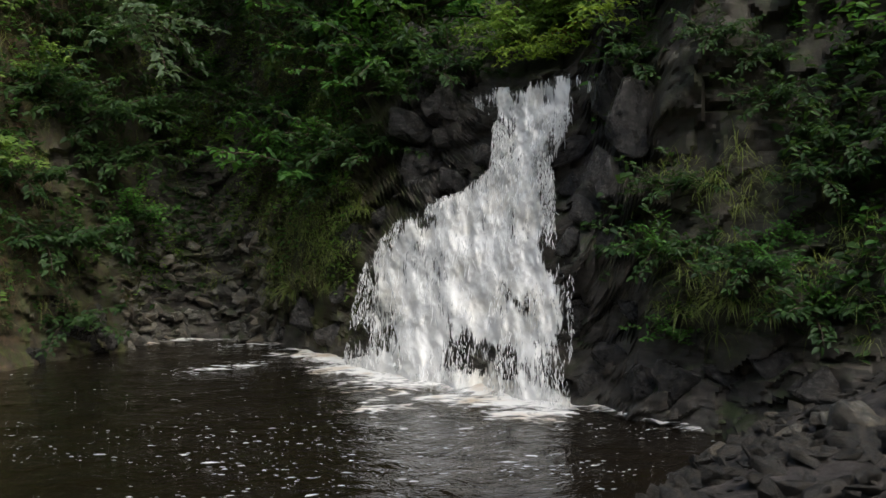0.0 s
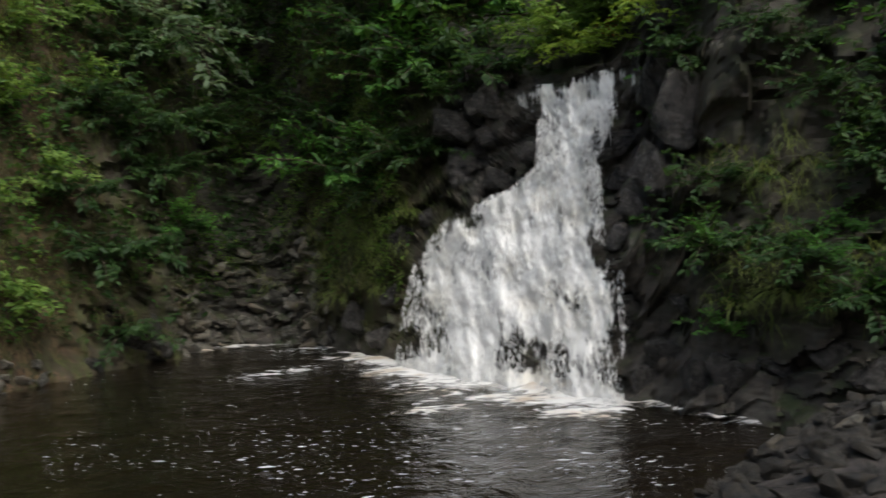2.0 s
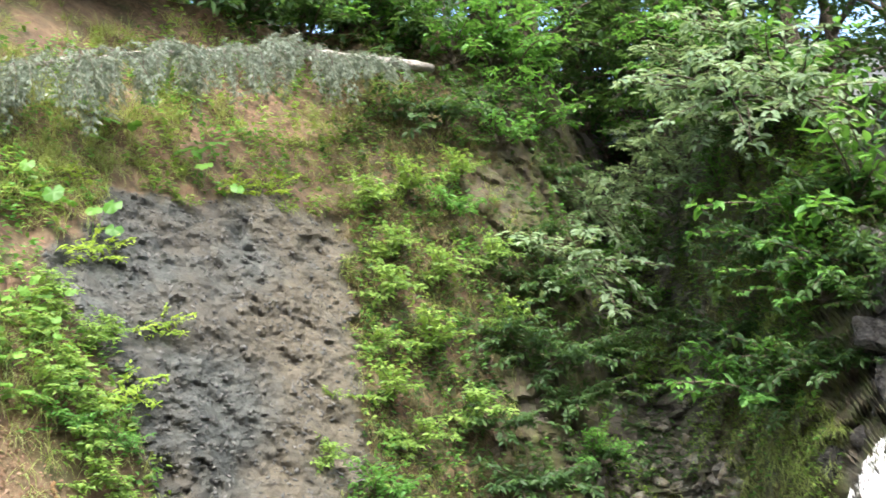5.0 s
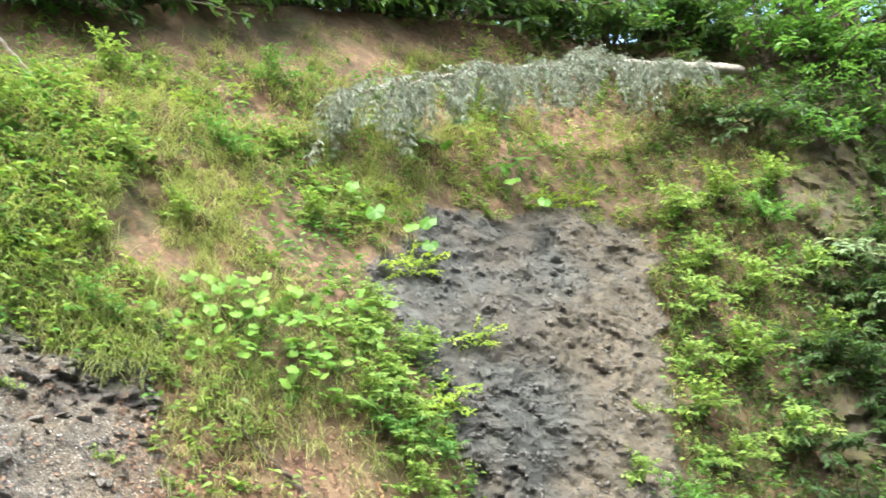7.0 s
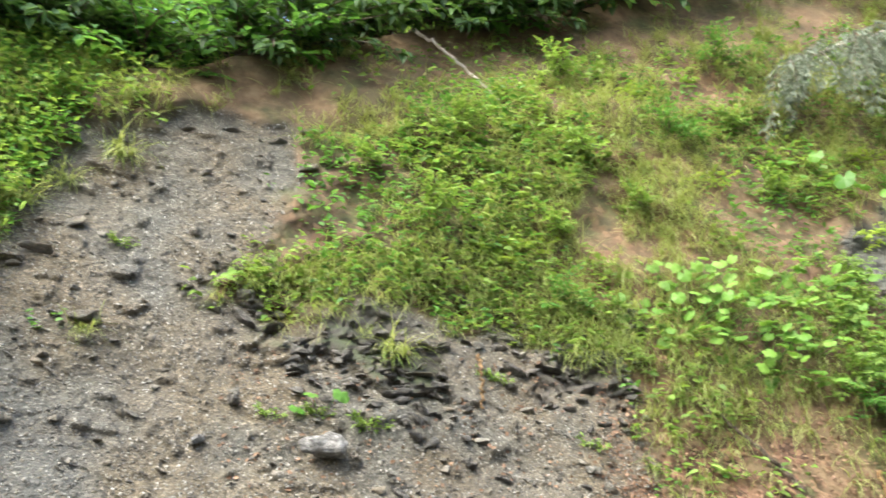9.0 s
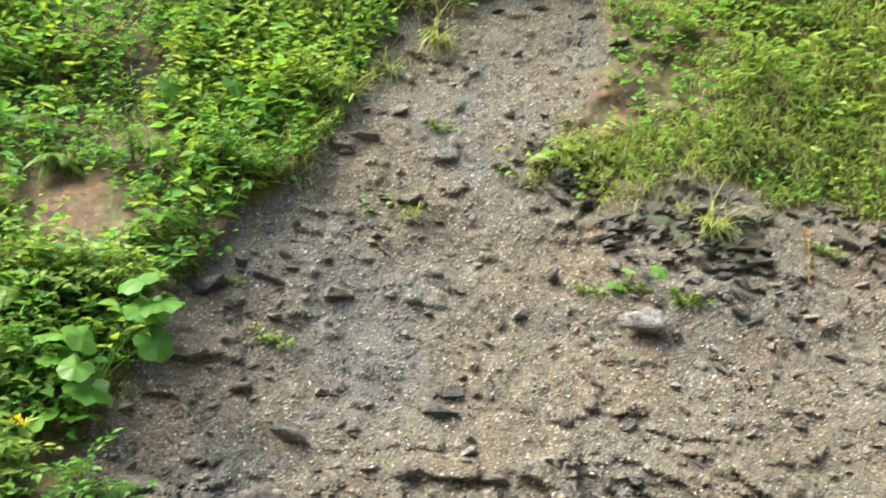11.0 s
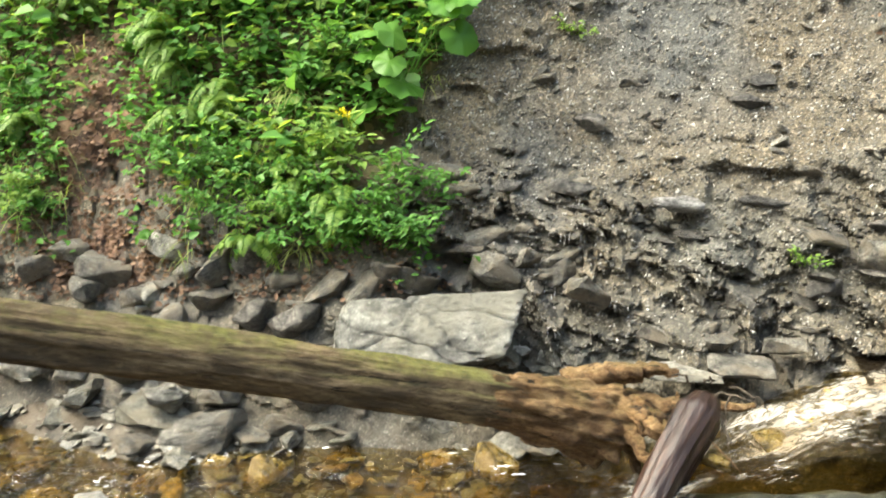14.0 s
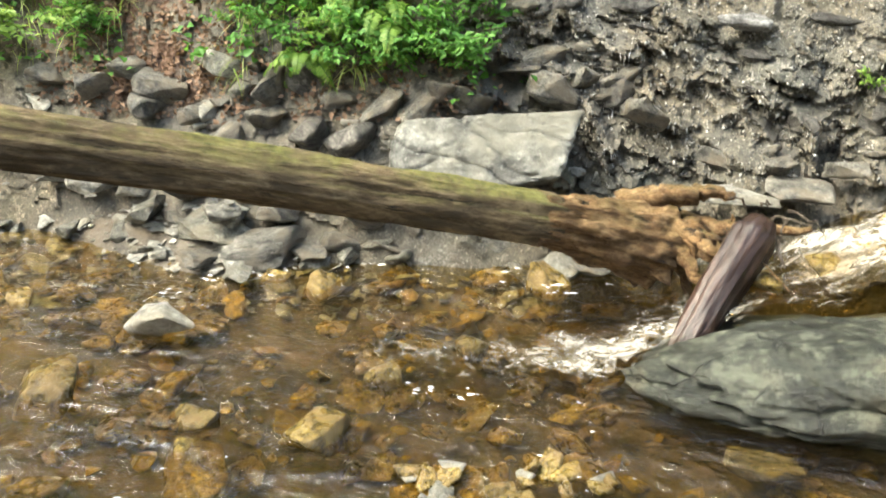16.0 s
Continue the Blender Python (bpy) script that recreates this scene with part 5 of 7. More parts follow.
cover_grass(11, 2100, 40, 97, 1.5, 8.5, patchy(89, 0.9, 0.40, 0.56), 0.34, GRASS, "grass", "pale green grass on the upper slope")
cover_grass(20, 520, 16.5, 31, 0.4, 9.0, patchy(98, 1.1, 0.36, 0.5), 0.5, DRY_GRASS, "dry_grass", "brown roots and dry grass hanging down the steep rib")
cover_grass(21, 260, 2.5, 10.5, 0.5, 5.0, on_rock(99, 0.36, 0.5), 0.45, DRY_GRASS, "dry_grass", "brown grass hanging down the mossy cliff")
cover_grass(22, 240, 59, 84, 2.75, 3.7, patchy(100, 1.3, 0.40, 0.54), 0.32, GRASS, "grass", "grass hanging over the dark outcrops")
cover_leaves(23, 420, 59, 84, 2.8, 3.8, patchy(101, 1.3, 0.40, 0.54), 0.075, 0.2, 4, LEAF_BRIGHT, "undergrowth", "green herbs over the dark outcrops")
cover_grass(12, 420, 16, 48, 0.6, 10, patchy(90, 0.8, 0.42, 0.56), 0.4, GRASS, "grass", "drooping grass on the steep rib")
cover_grass(13, 420, -26, 22, 0.6, 8, on_rock(91, 0.46, 0.58), 0.4, GRASS, "grass", "drooping grass on the dark cliff")
cover_grass(18, 460, 2.0, 10, 0.6, 4.8, on_rock(96, 0.40, 0.52), 0.32, GRASS, "grass", "drooping grass on the mossy cliff")
cover_leaves(19, 3300, 2, 17, 0.6, 6.5, on_rock(97, 0.40, 0.53), 0.06, 0.2, 4, LEAF_BRIGHT, "undergrowth", "small green plants on the mossy cliff")
cover_grass(14, 350, 96, 136, 0.5, 6, not_litter, 0.3, GRASS, "grass", "grass among the green herbs")

# ---- shrubs, one by one ----
SHRUB_A = make_shrub("shrub", 1, LEAF_BRIGHT, "bright green leafy shrub on the slope", count=11, length=0.85, leaf=0.095, per=3)
SHRUB_B = make_shrub("shrub", 2, LEAF_MID, "green leafy shrub on the slope", count=12, length=0.95, leaf=0.10, per=3)
SHRUB_C = make_shrub("shrub", 3, LEAF_DARK, "dark green shrub with shade put into its leaf colour", count=11, length=1.0, leaf=0.11, per=3)
SHRUB_D = make_shrub("shrub", 4, LEAF_SILVER, "shrub with silvery green leaves over the gully", count=12, length=1.2, leaf=0.10, per=4, up=0.4, out=0.8)
SHRUB_E = make_shrub("shrub", 5, LEAF_YELLOW, "small yellow-green shrub on bare clay", count=7, length=0.5, leaf=0.08, per=3)
SHRUB_F = make_shrub("shrub", 7, LEAF_ORANGE, "small shrub with orange autumn leaves", count=5, length=0.4, leaf=0.09, per=2)
SPRIG = make_shrub("seedling", 6, LEAF_BRIGHT, "small bright green seedling", "seedling", count=6, length=0.28, leaf=0.065, per=2, twig=0.08)
FERNS = [make_fern(21), make_fern(22)]
TUFTS = [make_tuft("grass_tuft", 31, GRASS), make_tuft("grass_tuft", 32, GRASS, 90, 0.55)]
SEED = random.Random(99)


def plant_all(kinds, spots, scale=1.0, out=0.0, group=""):
    for a, h in spots:
        ob = SEED.choice(kinds)
        s = scale * SEED.uniform(0.8, 1.2)
        copy_plant(ob, on_slope(a, h - 0.25 * s, out - 0.05), SEED.uniform(-0.5, 0.5), s, SEED.uniform(0.0, 0.3), group=group)


# darkened leaf colour keeps this side of the rib dim
plant_all([SHRUB_C], [(20.0, 4.95), (20.5, 3.8), (17.7, 3.8), (21.6, 1.8), (17.5, 2.1), (18.6, 2.9), (19.3, 5.9), (20.5, 0.7), (18.1, 7.4)], 0.95, 0.1, "shrubs on the rib")
plant_all([SHRUB_A, SHRUB_B], [(27.3, 5.55), (28.0, 4.8), (26.2, 3.9), (26.9, 2.45), (24.3, 6.2),
           (29.6, 1.7), (25.0, 5.1), (22.3, 5.4), (24.0, 2.9), (28.3, 3.1), (22.2, 4.3), (25.2, 1.2), (28.6, 6.4), (26.8, 6.6), (23.6, 7.0)], 0.95, 0.1, "shrubs on the rib")
plant_all([SHRUB_B, SHRUB_C], [(22.4, 8.7), (19.2, 8.6), (24.5, 8.3), (21.0, 8.0), (26.4, 8.3)], 1.2, 0.1, "shrubs on the rib")
plant_all([SHRUB_D], [(13.9, 8.2), (11.7, 8.0), (9.2, 7.4), (15.1, 8.0), (11.0, 7.2), (6.6, 8.2), (8.9, 8.4), (4.0, 6.9), (17.3, 5.6), (16.4, 7.2), (13.0, 9.0), (12.5, 7.6), (10.0, 8.0), (7.5, 7.4), (14.5, 7.2)], 1.3, 1.3, "silvery shrubs")
plant_all([SHRUB_B, SHRUB_B, SHRUB_C], [(11.9, 6.0), (12.6, 4.5), (10.3, 3.9), (7.7, 5.2), (6.0, 4.8), (9.4, 3.0), (7.4, 2.8), (5.1, 4.2), (4.2, 3.9), (3.7, 5.4), (14.5, 5.2), (15.6, 4.0), (16.0, 6.2),
           (9.0, 6.4), (6.5, 6.8), (13.2, 6.8)], 1.25, 0.3, "shrubs in the gully")
plant_all([SHRUB_A, SHRUB_A, SHRUB_B], [(46.5, 3.6), (44.5, 3.4), (43.4, 3.5), (45.5, 3.0), (44.4, 2.7), (43.8, 2.3), (42.8, 1.9), (46.2, 2.5), (47.4, 3.9), (47.5, 2.9), (45.7, 3.1), (45.0, 2.4), (44.6, 2.0), (32.3, 2.2), (28.0, 2.4), (28.6, 5.2), (46.8, 3.5), (29.3, 3.8)], 0.6, 0.05, "shrubs beside the clay")
plant_all([SPRIG, SHRUB_E], [(41.1, 3.7), (31.7, 3.0), (43.1, 2.9), (44.8, 4.6), (40.0, 5.7), (37.0, 6.1), (35.0, 6.3), (34.0, 5.9), (48.5, 4.2), (46.0, 5.6)], 0.8, 0.0, "seedlings on the clay")
plant_all([SPRIG], [(76.8, 2.35), (74.0, 2.3), (67.0, 2.75), (66.2, 2.7), (88.0, 3.7), (96.8, 1.95), (84.0, 0.6), (79.3, 2.35), (59.0, 2.3), (57.5, 2.0), (54.0, 2.0), (61.0, 2.2), (99.5, 2.3)], 0.55, 0.0, "seedlings on the gravel")
plant_all([SHRUB_A, SHRUB_A, SHRUB_E, SHRUB_B], [(64.5, 4.0), (66.5, 3.9), (62.5, 4.2), (63.0, 3.4), (70.5, 4.3), (58.0, 4.6), (61.5, 5.2), (69.0, 5.4),
           (56.0, 5.6), (54.0, 5.0), (73.5, 4.8), (52.5, 5.9), (50.5, 5.0), (66.0, 6.0), (58.5, 6.2), (53.5, 6.9), (47.0, 7.2), (62.5, 6.4)], 0.62, 0.0, "low shrubs on the upper slope")
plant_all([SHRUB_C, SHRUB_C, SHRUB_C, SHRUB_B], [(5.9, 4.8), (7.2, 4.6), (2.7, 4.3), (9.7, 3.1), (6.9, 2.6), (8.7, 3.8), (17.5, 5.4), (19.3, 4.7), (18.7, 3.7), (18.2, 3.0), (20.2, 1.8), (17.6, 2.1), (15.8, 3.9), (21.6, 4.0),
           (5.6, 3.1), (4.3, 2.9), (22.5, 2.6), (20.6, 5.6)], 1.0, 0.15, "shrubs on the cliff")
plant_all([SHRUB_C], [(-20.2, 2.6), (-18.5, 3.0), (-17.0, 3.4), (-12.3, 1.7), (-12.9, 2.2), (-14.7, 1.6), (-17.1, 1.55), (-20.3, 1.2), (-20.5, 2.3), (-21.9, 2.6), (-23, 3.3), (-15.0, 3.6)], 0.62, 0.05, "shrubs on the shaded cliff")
plant_all([SHRUB_B], [(-12.3, 1.6), (-18.0, 1.5), (-20.3, 1.15), (-12.6, 0.85), (-18.9, 1.7)], 0.42, 0.1, "shrubs on the shaded cliff")
plant_all(FERNS, [(115.4, 0.75), (119.0, 1.75), (118.8, 1.45), (110.7, 2.25), (110.1, 0.95), (119.3, 1.95), (124.0, 2.2), (127.0, 1.4), (109.0, 3.2), (114.0, 3.0), (12.0, 3.6), (9.5, 4.6), (112.6, 1.0), (116.3, 1.55)], 0.72, 0.14, "ferns")
plant_all([SPRIG, SHRUB_B], [(106.5, 0.80), (108.0, 0.78), (109.5, 0.82), (111.0, 0.80), (112.5, 0.86), (107.2, 1.00), (110.3, 1.05), (114.0, 0.95), (116.5, 1.00), (119.0, 1.10)], 0.45, 0.0, "low plants over the bank")
plant_all([SHRUB_A, SHRUB_B, SHRUB_B, SPRIG], [(108.5, 0.70), (110.5, 0.68), (113.0, 0.75), (115.5, 0.80), (117.5, 0.82), (106.5, 0.70), (119.5, 0.85), (126.5, 0.80), (128.5, 0.80), (130.5, 0.80), (112.0, 0.95), (114.8, 1.05), (117.0, 1.10), (132.0, 1.40), (134.0, 1.10)], 0.38, 0.0, "low plants over the bank")
plant_all([SHRUB_A, SHRUB_B], [(104.5, 2.3), (107.5, 2.4), (110.5, 1.7), (113.5, 2.4), (112.0, 1.2), (117.0, 2.2), (100.5, 3.2), (105.0, 3.2), (119.5, 3.2), (129.0, 1.3), (130.5, 2.2), (127.5, 0.9), (131.0, 0.8), (96.5, 4.0), (128.0, 3.2)], 0.55, 0.05, "shrubs on the green slope")
plant_all(TUFTS, [(112.4, 0.72), (112.8, 1.6), (-18.3, 1.25), (-13.2, 1.25), (8.5, 1.1), (4.6, 2.2), (-15.9, 1.35), (56.1, 3.2), (60.5, 5.2), (50.6, 7.6), (76.0, 6.5), (88.2, 4.8), (93.2, 4.1), (72.3, 3.0),
          (55.5, 3.3), (77.5, 6.4), (86.0, 5.3), (91.0, 4.4), (-16.8, 1.3), (118.0, 1.0), (79.0, 6.2), (40.0, 6.2), (37.0, 6.6), (42.5, 6.2)], 0.9, 0.0, "grass tufts")

butterbur(on_slope(107.0, 1.42, 0.10), 14, 0.34, 1, wide=0.55)
for k, (a, h, n, s) in enumerate([(44.3, 6.3, 7, 0.34), (39.0, 5.8, 6, 0.34), (48.4, 5.0, 5, 0.3), (44.8, 4.7, 5, 0.3), (76.5, 2.2, 3, 0.17), (117.5, 2.9, 5, 0.3), (122.0, 2.8, 5, 0.28), (101.5, 3.6, 4, 0.26)]):
    butterbur(on_slope(a, h, -0.05), n, s, 10 + k)
# a colony with smaller leaves above the bare earth
for k, (a, h) in enumerate([(57.4, 3.35), (55.6, 3.4), (53.8, 3.42), (52.0, 3.4), (50.2, 3.42), (48.8, 3.4), (56.6, 3.0), (54.8, 3.05), (53.0, 3.05), (51.2, 3.0), (49.6, 2.95), (53.6, 2.72), (52.0, 2.68), (50.6, 2.6)]):
    butterbur(on_slope(a, h, -0.05), 17, 0.165, 40 + k, "low plant with round lime green leaves", 1.4, LIME_LEAF)


def build_flower():
    at = on_slope(109.9, 0.95, 0.12)
    base = stand("ragwort", facing(at), "tall green herb with a small yellow flower head", "flower")
    rng = random.Random(3)
    line = [Vector((0, 0.02 * k, 0.075 * k)) for k in range(6)]
    v, f = stem_tubes([line], 0.006)
    part("stem", quick_mesh("stem", v, f, LEAF_MID, True), base)
    v, f = leaf_blades(*spray_leaves(rng, [line] * 3, 1, 0.15, 0.22, 0.02, 0.1, 0.7))
    part("foliage", quick_mesh("foliage", v, f, LEAF_BRIGHT), base)
    g = np.random.default_rng(4)
    p = np.array([0, 0.1, 0.38]) + g.normal(0, 0.022, (40, 3)) * np.array([1, 0.7, 0.6])
    v, f = slim_blades(p, g.normal(0, 1, (40, 3)), g.normal(0, 1, (40, 3)), np.full(40, 0.022), np.full(40, 0.016))
    part("flower_head", quick_mesh("flower_head", v, f, PETAL), base, "yellow flower head")


build_flower()

# ---- trees ----
TREE_A = make_tree("tree", 41, LEAF_MID, 5.5, 2.4, 0.135, "green broadleaved tree on the rim of the gorge", 15, 3)
TREE_B = make_tree("tree", 42, LEAF_DARK, 6.5, 2.6, 0.145, "dark green tree on the rim of the gorge", 16, 3)
TREE_C = make_tree("tree", 43, LEAF_BRIGHT, 3.2, 1.7, 0.10, "young bright green tree above the waterfall", 12, 4)


def plant_trees(kinds, spots, scale, out=0.0, group=""):
    for a, h in spots:
        s = scale * SEED.uniform(0.85, 1.2)
        copy_plant(SEED.choice(kinds), on_slope(a, h, out), SEED.uniform(-3, 3), s, group=group)


plant_trees([TREE_B, TREE_B, TREE_A], [(a, float(brow(a)) + 0.9 + SEED.uniform(0, 0.5)) for a in (-26, -21, -16, -12, 3.5, 7, 9, 11, 13, 15, 17, 19, 22, 25.5)], 0.95, group="trees on the rim")
plant_trees([TREE_B], [(a, float(brow(a)) + 1.5 + SEED.uniform(0, 0.5)) for a in (30, 35, 40, 45, 50, 55, 60, 65, 70, 75, 80, 85, 90, 96)], 0.85, group="trees on the rim")
plant_trees([TREE_B, TREE_A], [(a, float(brow(a)) + 0.9) for a in (41, 44, 47, 50, 53, 56, 59)], 0.7, group="trees on the rim")
plant_trees([TREE_B, TREE_A], [(a, float(brow(a)) + 1.2) for a in (62, 65, 68, 71, 74, 77, 81, 84, 87, 90, 93, 96)], 0.65, group="trees on the rim")
plant_trees([TREE_B], [(a, float(brow(a)) + 2.6 + SEED.uniform(0, 0.5)) for a in (-9, 1.5, 33, 40, 44, 48, 52, 56, 60, 64, 70, 78, 13, 21, 27)], 1.1, group="trees on the rim")
for a in np.arange(27, 60, 2.0):
    plant_all([SHRUB_C, SHRUB_B, SHRUB_C], [(a + SEED.uniform(-1, 1), float(brow(a)) + 0.45 + SEED.uniform(-0.1, 0.35))], 2.0 if a < 48 else 1.6, 0.0, "bushes along the rim")
# mostly the darkened shrub: shade under the rim trees, put into colour
for a in np.arange(60, 101, 1.7):
    plant_all([SHRUB_C, SHRUB_C, SHRUB_B], [(a + SEED.uniform(-0.7, 0.7), float(brow(a)) + 0.4 + SEED.uniform(-0.1, 0.3))], 1.5, -0.1, "bushes along the rim")
for a in np.arange(2, 30, 2.4):
    plant_all([SHRUB_C, SHRUB_B], [(a, float(brow(a)) - 0.2 + SEED.uniform(-0.3, 0.5))], 1.9, 0.0, "bushes along the rim")
# added trees, never in view: they close in the light and fill reflections
plant_trees([TREE_B, TREE_A], [(a, 2.5) for a in (172, 200, 230, 265, 305)], 1.1, group="trees on the near side")
plant_trees([TREE_B], [(a, float(brow(a)) + 1.9) for a in (7, 10, 13, 16, 19, 22, 25)], 1.05, group="trees on the rim")
plant_trees([TREE_B], [(a, float(brow(a)) + 5.0) for a in (-6.5, -4.0, -1.5)], 1.2, group="trees on the rim")
plant_trees([TREE_C], [(-5.8, 3.9), (-7.3, 4.1), (-3.8, 3.9), (-8.6, 4.3)], 0.55, 0.2, "young trees above the waterfall")
plant_trees([TREE_B, TREE_A], [(a, float(brow(a)) + 0.3) for a in (13.5, 16, 18.5, 21)], 0.8, group="trees on the rim")
plant_trees([TREE_A], [(20.5, 8.8), (15.0, 9.2), (8.0, 9.0), (23.5, 9.4)], 0.6, 0.0, "young trees over the gully")
plant_all([SHRUB_A, SHRUB_E], [(-5.2, 4.3), (-6.2, 4.5), (-7.2, 4.5), (-4.4, 4.2), (-8.6, 4.1), (-6.8, 4.8), (-5.6, 4.7), (-6.0, 4.0), (-7.4, 4.0), (-4.8, 4.0)], 0.85, 0.9, "bright shrubs above the waterfall")
plant_all([SHRUB_C], [(1.5, 4.3), (3.0, 5.0), (0.3, 3.9), (2.3, 3.6), (4.0, 4.2), (-9.6, 4.6), (-10.5, 3.6), (-11.5, 4.8), (-13.5, 4.6), (-9.4, 5.6)], 0.8, 0.2, "shrubs beside the waterfall")
plant_all([SHRUB_F], [(-6.4, 4.45), (-6.9, 4.3)], 0.8, 0.5, "autumn shrubs")
for mould in (SHRUB_F, SHRUB_A, SHRUB_B, SHRUB_C, SHRUB_D, SHRUB_E, SPRIG, *FERNS, *TUFTS, TREE_A, TREE_B, TREE_C):
    for ob in (*mould.children_recursive, mould):
        bpy.data.objects.remove(ob)


# ---- stones of the slopes, the bank and the stream ----
ANGULAR = [stone_mesh("rock", SHALE, 100 + k, (1, 0.8, 0.62), 13, 0.8, 2, 0.08) for k in range(5)]
DARK_ROCKS = [stone_mesh("rock", DARK_SHALE, 120 + k, (1, 0.8, 0.7), 13, 0.8, 2, 0.06) for k in range(4)]
SLABS = [stone_mesh("rock", SHALE, 140 + k, (1, 0.7, 0.30), 13, 0.9, 2, 0.045) for k in range(4)]
DARK_SLABS = [stone_mesh("rock", DARK_SHALE, 160 + k, (1, 0.7, 0.28), 13, 0.9, 2, 0.05) for k in range(4)]
PALE = [stone_mesh("rock", PALE_STONE, 180 + k, (1, 0.75, 0.5), 12, 0.85, 2, 0.04) for k in range(4)]
AMBER = [stone_mesh("rock", AMBER_STONE, 200 + k, (1, 0.8, 0.6), 20, 0.45, 2, 0.03) for k in range(5)]
# simpler stones for heaps that nobody could count
HEAP = [stone_mesh("rock", SHALE, 300 + k, (1, 0.8, 0.6), 11, 0.85, 0, 0.05) for k in range(8)]
HEAP_FLAT = [stone_mesh("rock", SHALE, 320 + k, (1, 0.75, 0.32), 11, 0.9, 0, 0.05) for k in range(6)]
HEAP_ROUND = [stone_mesh("rock", AMBER_STONE, 340 + k, (1, 0.8, 0.6), 15, 0.45, 0, 0.03) for k in range(7)]
HEAP_TINY = [stone_mesh("rock", SHALE, 360 + k, (1, 0.8, 0.5), 11, 0.85, None) for k in range(8)]
SHAPES = random.Random(12)
WET_ROCKS = [stone_mesh("rock", WET_ROCK, 120 + k, (1, 0.8, 0.7), 13, 0.8, 3, 0.07) for k in range(4)]
BANK_STONE = stone_material("bank_stone", (0.017, 0.015, 0.012), (0.05, 0.045, 0.035), (0.13, 0.12, 0.096), 0.6, (0.06, 0.048, 0.032))


HEAP_BANK = [stone_mesh("rock", BANK_STONE, 380 + k, (1, 0.8, 0.5), 12, 0.85, 0, 0.05) for k in range(6)]


def slope_stone(meshes, a, h, w, label, squash=1.0, sink=0.1, group="", tilt=14):
    at = on_slope(a, h, -sink * w + 0.05 * w)
    turn = (SHAPES.gauss(0, tilt), SHAPES.gauss(8, tilt), a + SHAPES.gauss(0, 25))
    return set_stone("rock", SHAPES.choice(meshes), at, turn, (w, w * SHAPES.uniform(0.7, 1.1), w * squash * SHAPES.uniform(0.8, 1.2)), label, group)


# stones on the gravel slope
for a, h, w in [(89.4, 2.92, 0.27), (92.3, 3.5, 0.34), (84.3, 3.26, 0.2), (90.5, 3.76, 0.22), (77.7, 4.63, 0.22), (104.0, 0.86, 0.2), (102.9, 0.88, 0.19), (98.8, 1.52, 0.2), (93.9, 1.48, 0.18), (93.4, 2.16, 0.26)]:
    slope_stone(SLABS, a, h, w, "grey shale stone jutting from the gravel", 1.3, 0.0)
LIGHT_STONE = stone_material("light_grey_stone", (0.14, 0.136, 0.124), (0.30, 0.292, 0.27), (0.44, 0.43, 0.405), 0.6)
LIGHT_ROCKS = [stone_mesh("rock", LIGHT_STONE, 267, (1, 0.8, 0.5), 12, 0.75, 3, 0.08)]
slope_stone(LIGHT_ROCKS, 83.2, 2.06, 0.2, "small pale stone lying on the gravel", 1.0, -0.2)
slope_stone(LIGHT_ROCKS, 76.2, 2.04, 0.38, "pale angular stone lying on the gravel", 1.3, -0.26)
slope_stone(LIGHT_ROCKS, 91.0, 0.80, 0.36, "flat pale stone lying on the gravel", 0.6, -0.2)
for a, h, w in [(68.1, 1.92, 0.16), (81.4, 2.35, 0.2), (66.2, 1.8, 0.16), (72.0, 1.71, 0.16), (97.4, 2.25, 0.26), (100.8, 2.18, 0.3), (96.1, 1.23, 0.3), (97.0, 0.88, 0.3), (87.5, 1.37, 0.26), (87.0, 1.5, 0.2)]:
    slope_stone(DARK_SLABS, a, h, w, "dark wet shale stone in the gravel", 1.6, 0.0)
# bedded ledges at the foot of the slope
for a, h, w in [(83.5, 0.65, 0.5), (81.0, 0.45, 0.46), (76.6, 0.58, 0.45), (75.4, 0.39, 0.4), (86.4, 0.8, 0.4), (90.1, 0.45, 0.26), (96.0, 0.34, 0.28), (103.1, 0.54, 0.34), (79.6, 0.66, 0.5), (74.3, 0.47, 0.42),
                (91.9, 0.58, 0.24), (83.3, 0.15, 0.24), (78.0, 0.3, 0.4), (98.5, 0.4, 0.3)]:
    slope_stone(SLABS + DARK_SLABS, a, h, w * 0.85, "shale ledge standing out of the slope foot", 0.8, 0.12, "shale ledges", 6)
for k in range(40):
    a, h = SHAPES.uniform(62, 105), abs(SHAPES.gauss(0, 0.45)) + 0.02
    slope_stone(SLABS + DARK_SLABS + ANGULAR, a, h, SHAPES.uniform(0.10, 0.34), "broken shale stone at the slope foot", SHAPES.uniform(0.9, 1.8), 0.0, "broken shale", 14)
for k in range(30):
    a = SHAPES.uniform(60, 99)
    slope_stone(DARK_SLABS + SLABS + ANGULAR, a, SHAPES.uniform(0.9, float(np.interp(a, [60, 76, 80, 92, 99], [2.7, 2.8, 4.6, 4.0, 2.2]))), SHAPES.uniform(0.06, 0.15), "small shale stone on the gravel slope", 1.2, 0.05, "gravel stones", 15)
items = []
